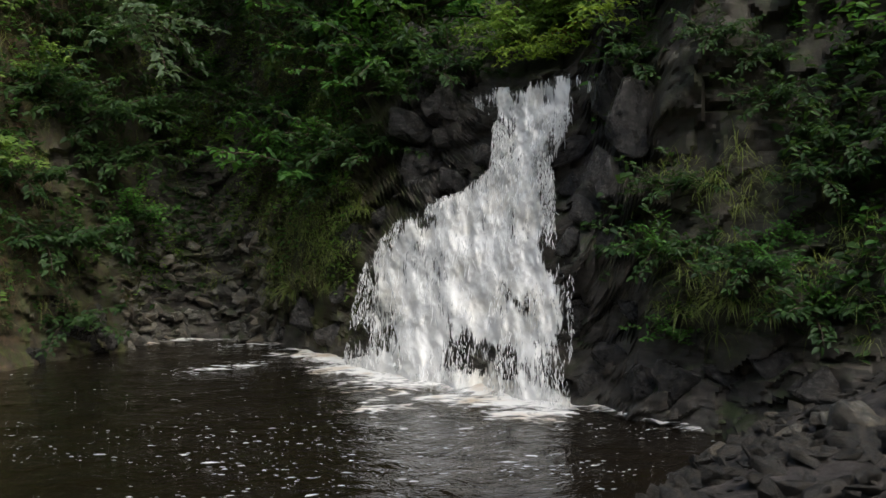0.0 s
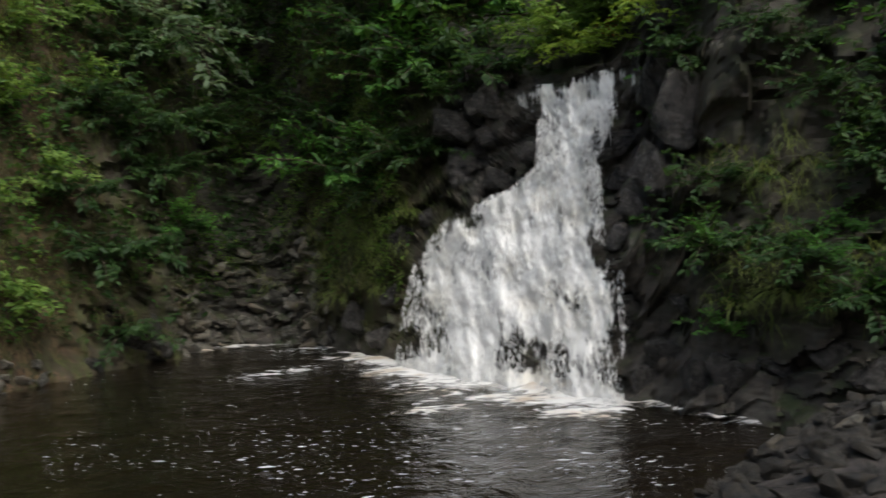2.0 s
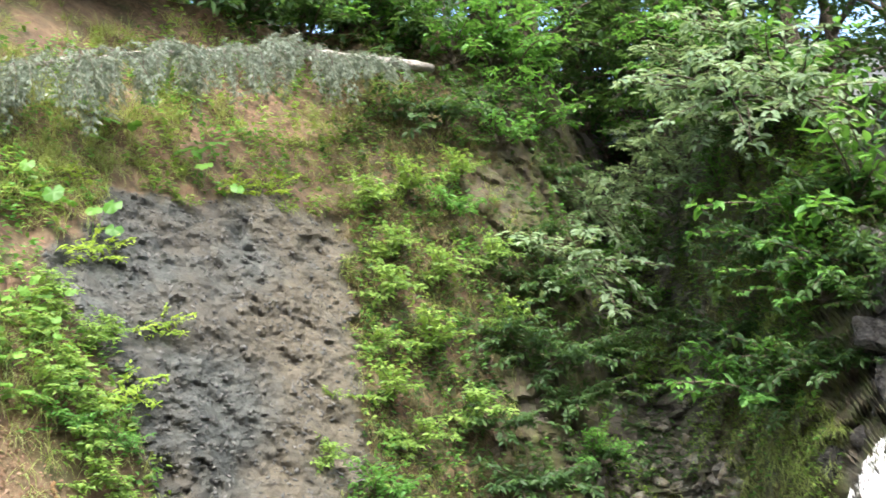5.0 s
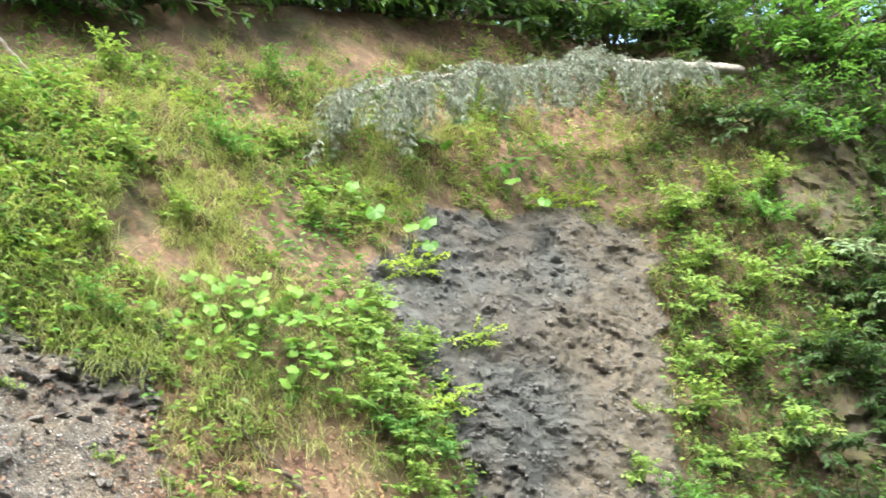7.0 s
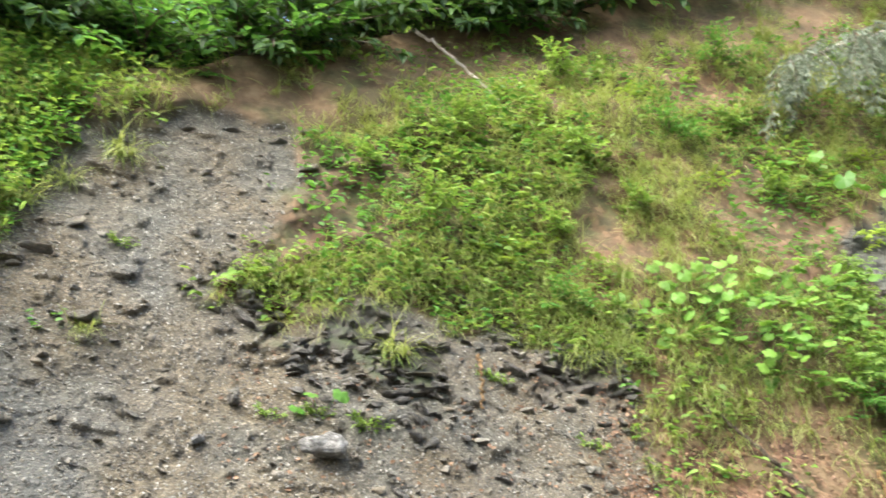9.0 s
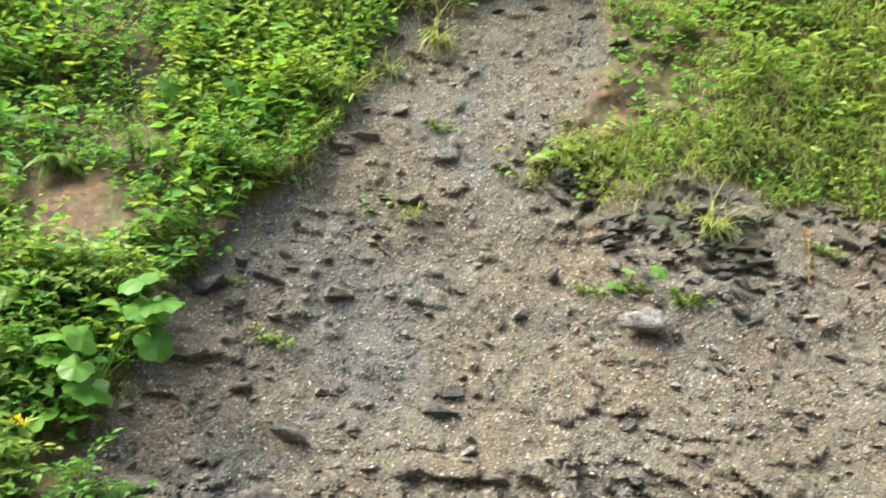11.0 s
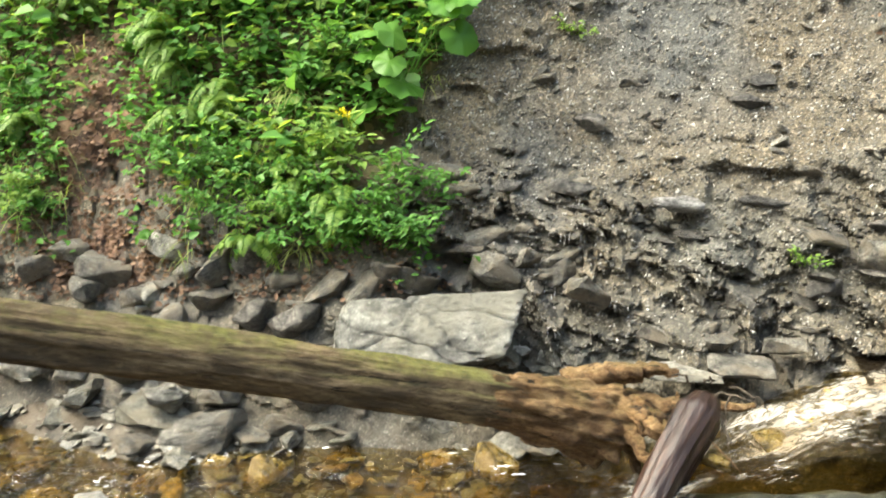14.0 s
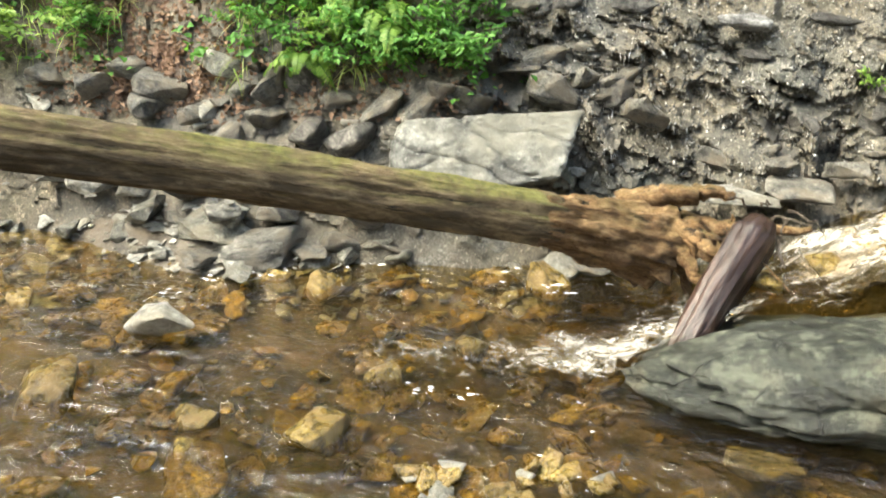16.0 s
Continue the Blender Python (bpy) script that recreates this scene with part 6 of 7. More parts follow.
while len(items) < 520:
    a = SHAPES.uniform(58, 106)
    h = SHAPES.uniform(0.6, float(np.interp(a, [58, 76, 80, 92, 99, 106], [2.5, 2.8, 5.0, 4.3, 2.4, 1.2])))
    w = 0.03 + 0.09 * SHAPES.random() ** 2.2
    items.append((SHAPES.choice(HEAP + HEAP_FLAT if w > 0.07 else HEAP_TINY), stone_pose(on_slope(a, h, 0.2 * w), (SHAPES.gauss(0, 25), SHAPES.gauss(0, 25), SHAPES.uniform(0, 360)), (w * 1.2, w, w * 0.9))))
join_stones("slope_stones", items, SHALE, "small grey-brown stones lying on the gravel slope")
# dark outcrops under the grass
for a, h, w in [(79.4, 2.95, 0.5), (77.8, 2.85, 0.45), (81.0, 3.0, 0.4), (71.0, 2.62, 0.42), (72.5, 2.75, 0.4), (63.6, 2.72, 0.36), (65.5, 2.66, 0.4), (68.4, 3.3, 0.4), (67.0, 3.2, 0.34), (69.2, 3.9, 0.3), (61.8, 2.9, 0.36),
                (77.6, 5.05, 0.34), (81.9, 4.98, 0.34), (88.1, 4.67, 0.32), (79.5, 4.9, 0.3), (84.5, 4.95, 0.3), (73.8, 2.8, 0.34), (60.2, 2.85, 0.3), (70.0, 2.9, 0.3)]:
    slope_stone(DARK_SLABS + SLABS, a, h, w * 0.72, "dark broken outcrop below the overhanging turf", 0.8, 0.1, "dark outcrops")

# the cracked slab and the stones along the far waterside
def build_slab():
    bm = bmesh.new()
    bmesh.ops.create_cube(bm, size=1.0)
    bmesh.ops.subdivide_edges(bm, edges=bm.edges[:], cuts=52, use_grid_fill=True)
    for v in bm.verts:
        c = v.co.copy()
        c.x += 0.18 * c.z - 0.10 * c.y
        c.z *= 1 - 0.25 * c.x
        n = noise.fractal(c * 2.2, 1.0, 2.0, 5) * 0.05 + noise.fractal(c * 9, 1.0, 2.0, 3) * 0.012
        for k, (p, q, s) in enumerate(((1.0, 0.35, -0.12), (0.9, 0.75, 0.16), (1.0, -0.6, 0.22), (0.8, 0.9, -0.42))):
            wig = 0.10 * noise.fractal(c * 3 + Vector((2.0 * k, 0, 0)), 1.0, 2.0, 4)
            n -= 0.07 * math.exp(-((c.x * p + c.z * q + s + wig) / 0.014) ** 2)
        edge = max(abs(v.co.x), abs(v.co.y), abs(v.co.z)) + sorted((abs(v.co.x), abs(v.co.y), abs(v.co.z)))[1] - 0.97
        c *= 1 + n - max(0, edge) * 0.9
        v.co = Vector((c.x * 1.02, c.y * 0.45, c.z * 0.42))
    me = bpy.data.meshes.new("rock")
    bm.to_mesh(me)
    bm.free()
    for f in me.polygons:
        f.use_smooth = True
    me.materials.append(SLAB_STONE)
    set_stone("rock", me, place(105.7, 5.55, 0.06), (-28, -6, 106), (1, 1, 1), "large pale cracked slab at the foot of the slope")


build_slab()
for a, h, w in [(125.1, 0.48, 0.2), (123.2, 0.39, 0.27), (119.9, 0.53, 0.22), (117.3, 0.42, 0.24), (115.6, 0.47, 0.18), (119.0, 0.42, 0.15), (107.7, 0.46, 0.14), (110.9, 0.33, 0.25), (108.8, 0.35, 0.22), (112.6, 0.15, 0.3), (124.1, 0.28, 0.23), (121.6, 0.24, 0.2),
                (103.0, 0.5, 0.26), (101.8, 0.6, 0.22), (104.4, 0.55, 0.22), (101.3, 0.42, 0.26), (126.8, 0.36, 0.2), (129.0, 0.4, 0.22), (113.8, 0.36, 0.2), (106.0, 0.38, 0.22), (117.8, 0.25, 0.2), (115.0, 0.2, 0.22), (120.2, 0.12, 0.24)]:
    slope_stone(ANGULAR + PALE[:1] + DARK_ROCKS[:1], a, h, w * 1.35, "grey rounded-off rock in the bank", 1.0, -0.05, "bank rocks", 18)
for a, h, w in [(127.6, -0.13, 0.36), (125.4, -0.18, 0.26), (126.1, -0.08, 0.28), (117.1, -0.21, 0.34), (122.0, -0.11, 0.42), (122.7, -0.30, 0.24), (129.6, -0.1, 0.32), (131.5, -0.05, 0.34), (119.5, -0.1, 0.34), (114.8, -0.05, 0.3), (112.0, -0.2, 0.3), (133.5, 0.1, 0.4), (124.0, 0.05, 0.3), (116.5, 0.02, 0.3)]:
    slope_stone(PALE + ANGULAR, a, h, w * 1.1, "grey angular rock above the waterline", 0.8, 0.0, "waterside rocks", 12)
for a, r, w in [(118.1, 5.45, 0.66), (113.4, 5.40, 0.36), (111.0, 5.33, 0.26), (109.0, 5.6, 0.36), (104.5, 5.36, 0.32), (107.2, 5.48, 0.24), (122.1, 5.36, 0.26), (119.6, 5.08, 0.26), (129.2, 6.0, 0.36), (101.3, 5.5, 0.3), (115.8, 5.3, 0.24), (120.5, 5.3, 0.22), (98.6, 5.08, 0.25)]:
    set_stone("rock", SHAPES.choice(PALE + ANGULAR + SLABS[:2]), place(a, r + 0.5 * float(step(a, 122, 129)), -0.37), (SHAPES.gauss(0, 12), SHAPES.gauss(0, 12), SHAPES.uniform(0, 360)), (w * 1.1, w, w * 0.62), "grey flat rock at the water's edge", "waterside rocks")
set_stone("rock", stone_mesh("rock", PALE_STONE, 230, (1, 0.5, 0.4), 16, 0.8, 2, 0.03), place(125.2, 4.62, -0.40), (10, -22, 60), (0.60, 0.46, 0.40), "pale grey-green tilted slab standing in the stream")
for a, r, w, k in [(115.0, 5.0, 0.27, 0), (101.3, 5.0, 0.32, 1), (123.8, 3.74, 0.25, 2), (115.8, 3.5, 0.30, 3), (131.7, 4.18, 0.36, 4), (132.4, 5.3, 0.2, 0), (106.0, 4.22, 0.24, 1), (111.5, 3.92, 0.2, 2)]:
    set_stone("rock", AMBER[k], place(a, r, -0.46), (SHAPES.gauss(0, 22), SHAPES.gauss(0, 22), SHAPES.uniform(0, 360)), (w, w, w * 0.95), "amber-stained rock standing out of the stream", "rocks in the stream")
set_stone("rock", AMBER[0], place(83.8, 3.3, -0.66), (2, 3, 20), (0.75, 0.45, 0.25), "flat amber slab under shallow water")
set_stone("rock", SLABS[0], place(87.0, 3.52, -0.50), (0, 4, 75), (0.34, 0.3, 0.3), "flat pale stone under the boulder")
for a, r, w in [(85.0, 4.83, 0.27), (82.7, 5.06, 0.24), (88.0, 4.62, 0.2), (84.0, 5.25, 0.2), (80.5, 5.2, 0.3), (82.0, 5.4, 0.26)]:
    set_stone("rock", SHAPES.choice(AMBER), place(a, r, -0.17 + 0.05 * (86 - a) / 3), (10, 8, SHAPES.uniform(0, 360)), (w, w, w * 0.7), "amber rock in the rapid", "rocks in the rapid")
set_stone("rock", SLABS[1], place(86.9, 5.5, 0.0), (12, 6, 80), (0.44, 0.4, 0.5), "grey flat slab beside the rapid")
set_stone("rock", SLABS[2], place(84.8, 5.65, 0.08), (5, 2, 60), (0.28, 0.26, 0.4), "small grey slab beside the rapid")
set_stone("rock", PALE[2], place(90.3, 5.35, -0.02), (6, 4, 95), (0.5, 0.26, 0.2), "pale flat rock behind the roots")
BROAD = [stone_mesh("rock", PALE_STONE, 240 + k, (1, 0.85, 0.6), 14, 0.85, 3, 0.085) for k in range(4)]
for a, r, z, w in [(127.6, 6.02, -0.20, 0.50), (130.8, 6.15, -0.15, 0.60), (123.3, 5.84, -0.20, 0.55), (120.5, 5.68, -0.27, 0.50), (117.2, 5.62, -0.27, 0.45), (118.3, 5.44, -0.37, 0.80), (112.5, 5.44, -0.36, 0.55), (114.2, 5.72, -0.28, 0.40), (104.6, 5.38, -0.40, 0.55), (108.4, 5.57, -0.34, 0.55), (122.8, 5.68, -0.36, 0.35), (125.4, 5.93, -0.30, 0.35), (110.4, 5.59, -0.38, 0.40), (115.3, 5.31, -0.42, 0.35), (100.1, 5.17, -0.40, 0.40)]:
    set_stone("rock", SHAPES.choice(BROAD), place(a, r + 0.2 * w + 0.5 * float(step(a, 121, 129)), z - 0.12 * w), (SHAPES.gauss(0, 9), SHAPES.gauss(-8, 7), a + SHAPES.gauss(90, 25)), (w, w * 0.8, w * SHAPES.uniform(0.4, 0.6)), "broad grey-olive rock of the waterside ledge", "ledge rocks")
OLIVE_STONE = stone_material("olive_grey_stone", (0.07, 0.068, 0.052), (0.20, 0.196, 0.155), (0.38, 0.37, 0.305), 0.45, (0.15, 0.128, 0.085), 2.0)
LEDGE = [stone_mesh("rock", OLIVE_STONE, 400 + k, (1, 0.8, 0.55), 12, 0.85, 2, 0.09) for k in range(6)]
for row, (off, lo, hi) in enumerate(((0.02, 0.14, 0.30), (0.22, 0.22, 0.48), (0.48, 0.22, 0.5))):
    a = 101.0 + 0.8 * row
    while a < 134:
        w = SHAPES.uniform(lo, hi)
        r = float(np.interp(a, [99, 103.5, 108, 114, 118, 121.4, 124, 128, 132, 150], [4.95, 5.28, 5.36, 5.24, 5.17, 5.19, 5.5, 6.0, 6.4, 6.8])) + off + SHAPES.uniform(-0.05, 0.08)
        p = place(a, r, 0)
        p.z = max(float(bed(np.array([p.x]), np.array([p.y]))[0]), -0.5) + 0.06 * w
        if SHAPES.random() < (0.92 if a < 123 else 0.6):
            set_stone("ledge_rock", SHAPES.choice(LEDGE), p, (SHAPES.gauss(-12, 14), SHAPES.gauss(0, 14), a + SHAPES.gauss(90, 30)), (w * 1.15, w * 0.85, w * SHAPES.uniform(0.55, 0.85)), "angular olive-grey rock of the waterside ledge", "ledge rocks")
        a += math.degrees(w * 0.95 / r)
items = []
while len(items) < 260:
    a = SHAPES.uniform(58.5, 84)
    h = float(np.interp(a, [57, 60, 66, 70, 74, 77, 80, 84], [2.5, 2.75, 2.62, 2.5, 2.75, 2.85, 3.0, 3.05])) + SHAPES.gauss(0, 0.28)
    if float(vnoise(np.array([[a * 0.35, h * 1.5, 0.0]]), 5)[0]) < 0.5:
        continue
    w = SHAPES.uniform(0.04, 0.17)
    items.append((SHAPES.choice(HEAP_FLAT + HEAP if w > 0.09 else HEAP_TINY), stone_pose(on_slope(a, h, 0.02), (SHAPES.gauss(0, 20), SHAPES.gauss(0, 20), SHAPES.uniform(0, 360)), (w * 1.2, w, w * 0.8))))
join_stones("outcrop_rubble", items, DARK_SHALE, "dark crumbling shale below the overhanging turf", "rubble")
for mesh_set, mat, count, label in ((HEAP + HEAP_FLAT, SHALE, 60, "grey broken rocks along the waterside"), (HEAP, PALE_STONE, 24, "pale broken rocks along the waterside")):
    items = []
    for k in range(count):
        a, h, w = SHAPES.uniform(97, 136), SHAPES.uniform(-0.15, 0.34), 0.06 + 0.2 * SHAPES.random() ** 1.8
        items.append((SHAPES.choice(mesh_set), stone_pose(on_slope(a, h, SHAPES.uniform(0.0, 0.35) * (h < -0.1)), (SHAPES.gauss(0, 13), SHAPES.gauss(0, 13), SHAPES.uniform(0, 360)), (w * 1.2, w, w * 0.6))))
    join_stones("shore_rocks", items, mat, label)
# small stones strewn over the gravel shore
items = []
for k in range(1100):
    a, r, w = SHAPES.uniform(101, 136), SHAPES.uniform(4.9, 6.0), 0.025 + 0.12 * SHAPES.random() ** 2.5
    r += 0.6 * float(step(a, 121, 131))
    p = place(a, r, 0)
    p.z = float(bed(np.array([p.x]), np.array([p.y]))[0]) + 0.12 * w
    items.append((SHAPES.choice(HEAP + HEAP_FLAT if w > 0.06 else HEAP_TINY), stone_pose(p, (SHAPES.gauss(0, 14), SHAPES.gauss(0, 14), SHAPES.uniform(0, 360)), (w * 1.2, w, w * 0.65))))
join_stones("shore_rubble", items, PALE_STONE, "small grey stones strewn over the shore")
# stones under the amber water, picked out one by one near the shore
for a, r, w in [(114.5, 4.59, 0.18), (124.0, 3.43, 0.36), (98.9, 3.54, 0.24), (118.9, 4.25, 0.14), (124.8, 4.14, 0.24), (129.8, 5.44, 0.17), (130.6, 5.08, 0.19), (127.1, 5.11, 0.19), (127.6, 4.9, 0.15), (130.1, 5.71, 0.17), (132.6, 5.56, 0.2), (109.6, 4.37, 0.18),
                (98.1, 3.36, 0.2), (108.2, 3.57, 0.15), (97.2, 3.76, 0.16), (101.4, 3.34, 0.14), (128.7, 5.08, 0.12), (113.8, 3.55, 0.15), (109.7, 3.28, 0.14), (104.0, 3.29, 0.12), (106.3, 3.17, 0.26)]:
    set_stone("rock", SHAPES.choice(AMBER), place(a, r, -0.52), (SHAPES.gauss(0, 12), SHAPES.gauss(0, 12), SHAPES.uniform(0, 360)), (w * 1.15, w, w * 0.62), "amber cobble in shallow water", "cobbles")
items = []
for k in range(1100):
    x, y = SHAPES.uniform(-5.7, -1.6), SHAPES.uniform(-5.2, 0.8)
    w = 0.05 + 0.24 * SHAPES.random() ** 2.4
    z = float(bed(np.array([x]), np.array([y]))[0])
    z = min(z + 0.15 * w, -0.47 - 0.12 * w + 0.04 * SHAPES.random())
    if w > 0.19:
        set_stone("cobble", SHAPES.choice(HEAP_ROUND), (x, y, z), (SHAPES.gauss(0, 15), SHAPES.gauss(0, 15), SHAPES.uniform(0, 360)), (w * 1.2, w, w * 0.65), "large amber cobble on the stream bed", "cobbles")
        continue
    items.append((SHAPES.choice(HEAP_ROUND), stone_pose((x, y, z), (SHAPES.gauss(0, 15), SHAPES.gauss(0, 15), SHAPES.uniform(0, 360)), (w * 1.2, w, w * 0.65))))
join_stones("cobbles", items, AMBER_STONE, "amber cobbles on the bed of the stream")
for k in range(26):
    a, r, w = SHAPES.uniform(96, 110), SHAPES.uniform(2.9, 3.25), SHAPES.uniform(0.07, 0.15)
    set_stone("rock", SHAPES.choice(PALE + AMBER), place(a, r, -0.44), (SHAPES.gauss(0, 20), SHAPES.gauss(0, 20), SHAPES.uniform(0, 360)), (w * 1.2, w, w * 0.8), "wet pale stone at the near waterside", "near shore stones")

# the rubble fan in the gully, cliff blocks and the near bank
items = []
for k in range(420):
    a = SHAPES.uniform(9.4, 17.8)
    h = SHAPES.uniform(0.0, 2.5) * (1 - 0.3 * abs(a - 13.5) / 4)
    w = 0.10 + 0.3 * SHAPES.random() ** 2
    items.append((SHAPES.choice(HEAP + HEAP_FLAT), stone_pose(on_slope(a, h, 0.1 * w), (SHAPES.gauss(0, 30), SHAPES.gauss(0, 30), SHAPES.uniform(0, 360)), (w, w * 0.9, w * 0.8))))
join_stones("rubble", items, SHALE, "dark angular rubble lying in the gully", "rubble")
for a, h, w in [(20.2, 0.4, 0.95), (22.2, 0.15, 0.5), (18.8, 0.2, 0.5), (21.2, 0.8, 0.5), (-10.1, 1.15, 0.42), (-10.7, 0.95, 0.36), (-9.6, 0.5, 0.5), (-11.5, 0.4, 0.5), (-13.5, 0.4, 0.6), (-16.0, 0.45, 0.6), (-9.0, 1.6, 0.4), (-8.6, 0.2, 0.4), (6.4, 0.3, 0.6), (7.6, 0.5, 0.6),
                (5.8, 0.9, 0.5), (4.9, 1.6, 0.5), (2.2, 2.3, 0.5), (1.0, 2.5, 0.5), (-7.3, 2.2, 0.4), (-7.6, 1.6, 0.5), (-8.0, 0.9, 0.5), (3.4, 1.9, 0.4), (-0.3, 2.9, 0.5), (0.6, 3.2, 0.6), (-18.5, 0.6, 0.6), (-20.5, 0.5, 0.5), (9.0, 0.2, 0.4)]:
    slope_stone(WET_ROCKS, a, h, w, "dark wet block of the cliff", 1.1, 0.15, "cliff blocks", 25)
set_stone("rock", WET_ROCKS[1], on_slope(-2.6, 2.62, 0.32), (20, 10, 30), (0.42, 0.42, 0.62), "dark wet rock knob beside the upper chute")
set_stone("rock", WET_ROCKS[2], on_slope(-6.9, 2.62, 0.22), (10, -30, 10), (0.75, 0.45, 0.5), "dark wet rock beside the upper chute")
for a, r, w in [(-22.3, 5.6, 0.36), (-18.9, 7.76, 0.36), (-20.9, 8.2, 0.26), (-17.1, 6.4, 0.2), (-19.2, 6.18, 0.22), (-23.1, 8.4, 0.3), (-20.9, 6.24, 0.2), (-15.1, 5.78, 0.18)]:
    p = place(a, r, 0)
    p.z = float(bed(np.array([p.x]), np.array([p.y]))[0]) + 0.05
    first = a == -22.3
    if first:
        p.z, w = p.z + 0.06, 0.40
    set_stone("rock", ANGULAR[1] if first else SHAPES.choice(ANGULAR + SLABS), p, (SHAPES.gauss(0, 20), SHAPES.gauss(0, 20), SHAPES.uniform(0, 360)), (w, w * 0.9, w * 0.9), "ochre-grey angular rock on the gravel bank" if first else "dark angular rock on the gravel bank", "bank stones")
items = []
while len(items) < 1000:
    a, r, w = SHAPES.uniform(-28, -8), SHAPES.uniform(4.3, 9.3), 0.025 + 0.17 * SHAPES.random() ** 3.0
    p = place(a, r, 0)
    if p.x < float(bank_edge(p.y)) - 0.3:
        continue
    p.z = float(bed(np.array([p.x]), np.array([p.y]))[0]) + 0.15 * w
    if w > 0.105:
        set_stone("bank_stone", SHAPES.choice(HEAP_BANK), p, (SHAPES.gauss(0, 20), SHAPES.gauss(0, 20), SHAPES.uniform(0, 360)), (w * 1.2, w, w * 0.9), "dark brown broken stone of the gravel bank", "bank stones")
        continue
    items.append((SHAPES.choice(HEAP + HEAP_FLAT if w > 0.06 else HEAP_TINY), stone_pose(p, (SHAPES.gauss(0, 20), SHAPES.gauss(0, 20), SHAPES.uniform(0, 360)), (w * 1.2, w, w * 0.8))))
join_stones("bank_stones", items, BANK_STONE, "dark brown broken stones of the gravel bank")
items = []
for k in range(90):
    a, w = SHAPES.uniform(24.5, 44), SHAPES.uniform(0.08, 0.28)
    items.append((SHAPES.choice(HEAP + HEAP_FLAT), stone_pose(on_slope(a, abs(SHAPES.gauss(0, 0.16)) - 0.02, 0.1 * w), (SHAPES.gauss(0, 25), SHAPES.gauss(0, 25), SHAPES.uniform(0, 360)), (w, w * 0.9, w * 0.8))))
join_stones("foot_stones", items, SHALE, "grey stones at the foot of the clay slope")
# tall dark blocks on both sides of the upper chute
for a, h, w, t in [(1.4, 2.5, 0.55, 0.9), (0.4, 2.9, 0.5, 0.8), (-0.6, 2.35, 0.45, 0.6), (1.0, 3.6, 0.6, 1.0), (-9.6, 3.2, 0.6, 1.3), (-10.3, 4.2, 0.7, 1.5), (-9.3, 2.3, 0.5, 0.9),
                   (-8.3, 1.9, 0.45, 0.6), (-10.8, 5.4, 0.8, 1.5), (-11.0, 2.8, 0.7, 1.2), (-9.9, 6.3, 0.8, 1.4), (0.0, 3.4, 0.7, 0.9), (1.8, 3.1, 0.7, 0.8), (0.9, 4.2, 0.8, 0.9)]:
    set_stone("rock", SHAPES.choice(WET_ROCKS), on_slope(a, h, 0.12), (SHAPES.gauss(0, 8), SHAPES.gauss(6, 8), a + SHAPES.gauss(0, 20)), (w, w * 0.8, t), "tall dark wet rock beside the waterfall", "cliff blocks")


def scatter_chips(name, mat, count, seed, a0, a1, h0, h1, share, s0, s1, label, category):
    """Countless small angular chips lying on a slope."""
    g = np.random.default_rng(seed)
    a, h = g.uniform(a0, a1, count * 2), g.uniform(h0, h1, count * 2)
    ok = (soils(a, h)[share] > 0.5) & (h < brow(a))
    a, h = a[ok][:count], h[ok][:count]
    p = ground(a, h)
    cube = np.array([[0.5, 0, 0], [-0.25, 0.43, 0], [-0.25, -0.43, 0], [0.05, 0.05, 0.5], [-0.05, 0, -0.5]])
    face = np.array([[0, 1, 3], [1, 2, 3], [2, 0, 3], [1, 0, 4], [2, 1, 4], [0, 2, 4]])
    n = len(p)
    s = np.exp(g.uniform(math.log(s0), math.log(s1), n))
    c = cube[None] * (s[:, None] * np.stack([g.uniform(1.0, 1.9, n), g.uniform(0.8, 1.4, n), g.uniform(0.4, 0.9, n)], -1))[:, None, :]
    c = c * g.uniform(0.6, 1.2, (n, 5, 3))
    q = unit(g.normal(0, 1, (n, 4)))
    w, x, y, z = q.T
    rot = np.stack([1 - 2 * (y * y + z * z), 2 * (x * y - z * w), 2 * (x * z + y * w), 2 * (x * y + z * w), 1 - 2 * (x * x + z * z), 2 * (y * z - x * w),
                    2 * (x * z - y * w), 2 * (y * z + x * w), 1 - 2 * (x * x + y * y)], -1).reshape(n, 3, 3)
    v = np.einsum("nij,nkj->nki", rot, c) + p[:, None, :]
    f = (np.arange(n)[:, None, None] * 5 + face[None]).reshape(-1, 3)
    tagged(new(name, quick_mesh(name, v.reshape(-1, 3), f, mat)), label, category, kind="stuff")


def chip_material():
    m = Nodes("loose_chips")
    c = m.ramp(m.chance(), (0.0, (0.03, 0.029, 0.026)), (0.45, (0.095, 0.091, 0.078)), (0.65, (0.16, 0.135, 0.095)), (0.85, (0.20, 0.19, 0.16)), (1.0, (0.45, 0.44, 0.40)))
    c = m.mix(m.math("MULTIPLY", m.noise(m.coords(), 40, 3), 0.3), c, (0.07, 0.064, 0.056))
    return m.done(m.surface(c, 0.75))


LOOSE = chip_material()
scatter_chips("gravel", LOOSE, 80000, 301, 56, 108, 0.0, 5.6, "gravel", 0.008, 0.030, "loose grey shale chips on the slope", "gravel")
scatter_chips("clay_clods", CLAY_CLOD, 4200, 302, 29, 48, 0.1, 6.0, "mud", 0.02, 0.085, "loose lumps of grey clay", "clay")


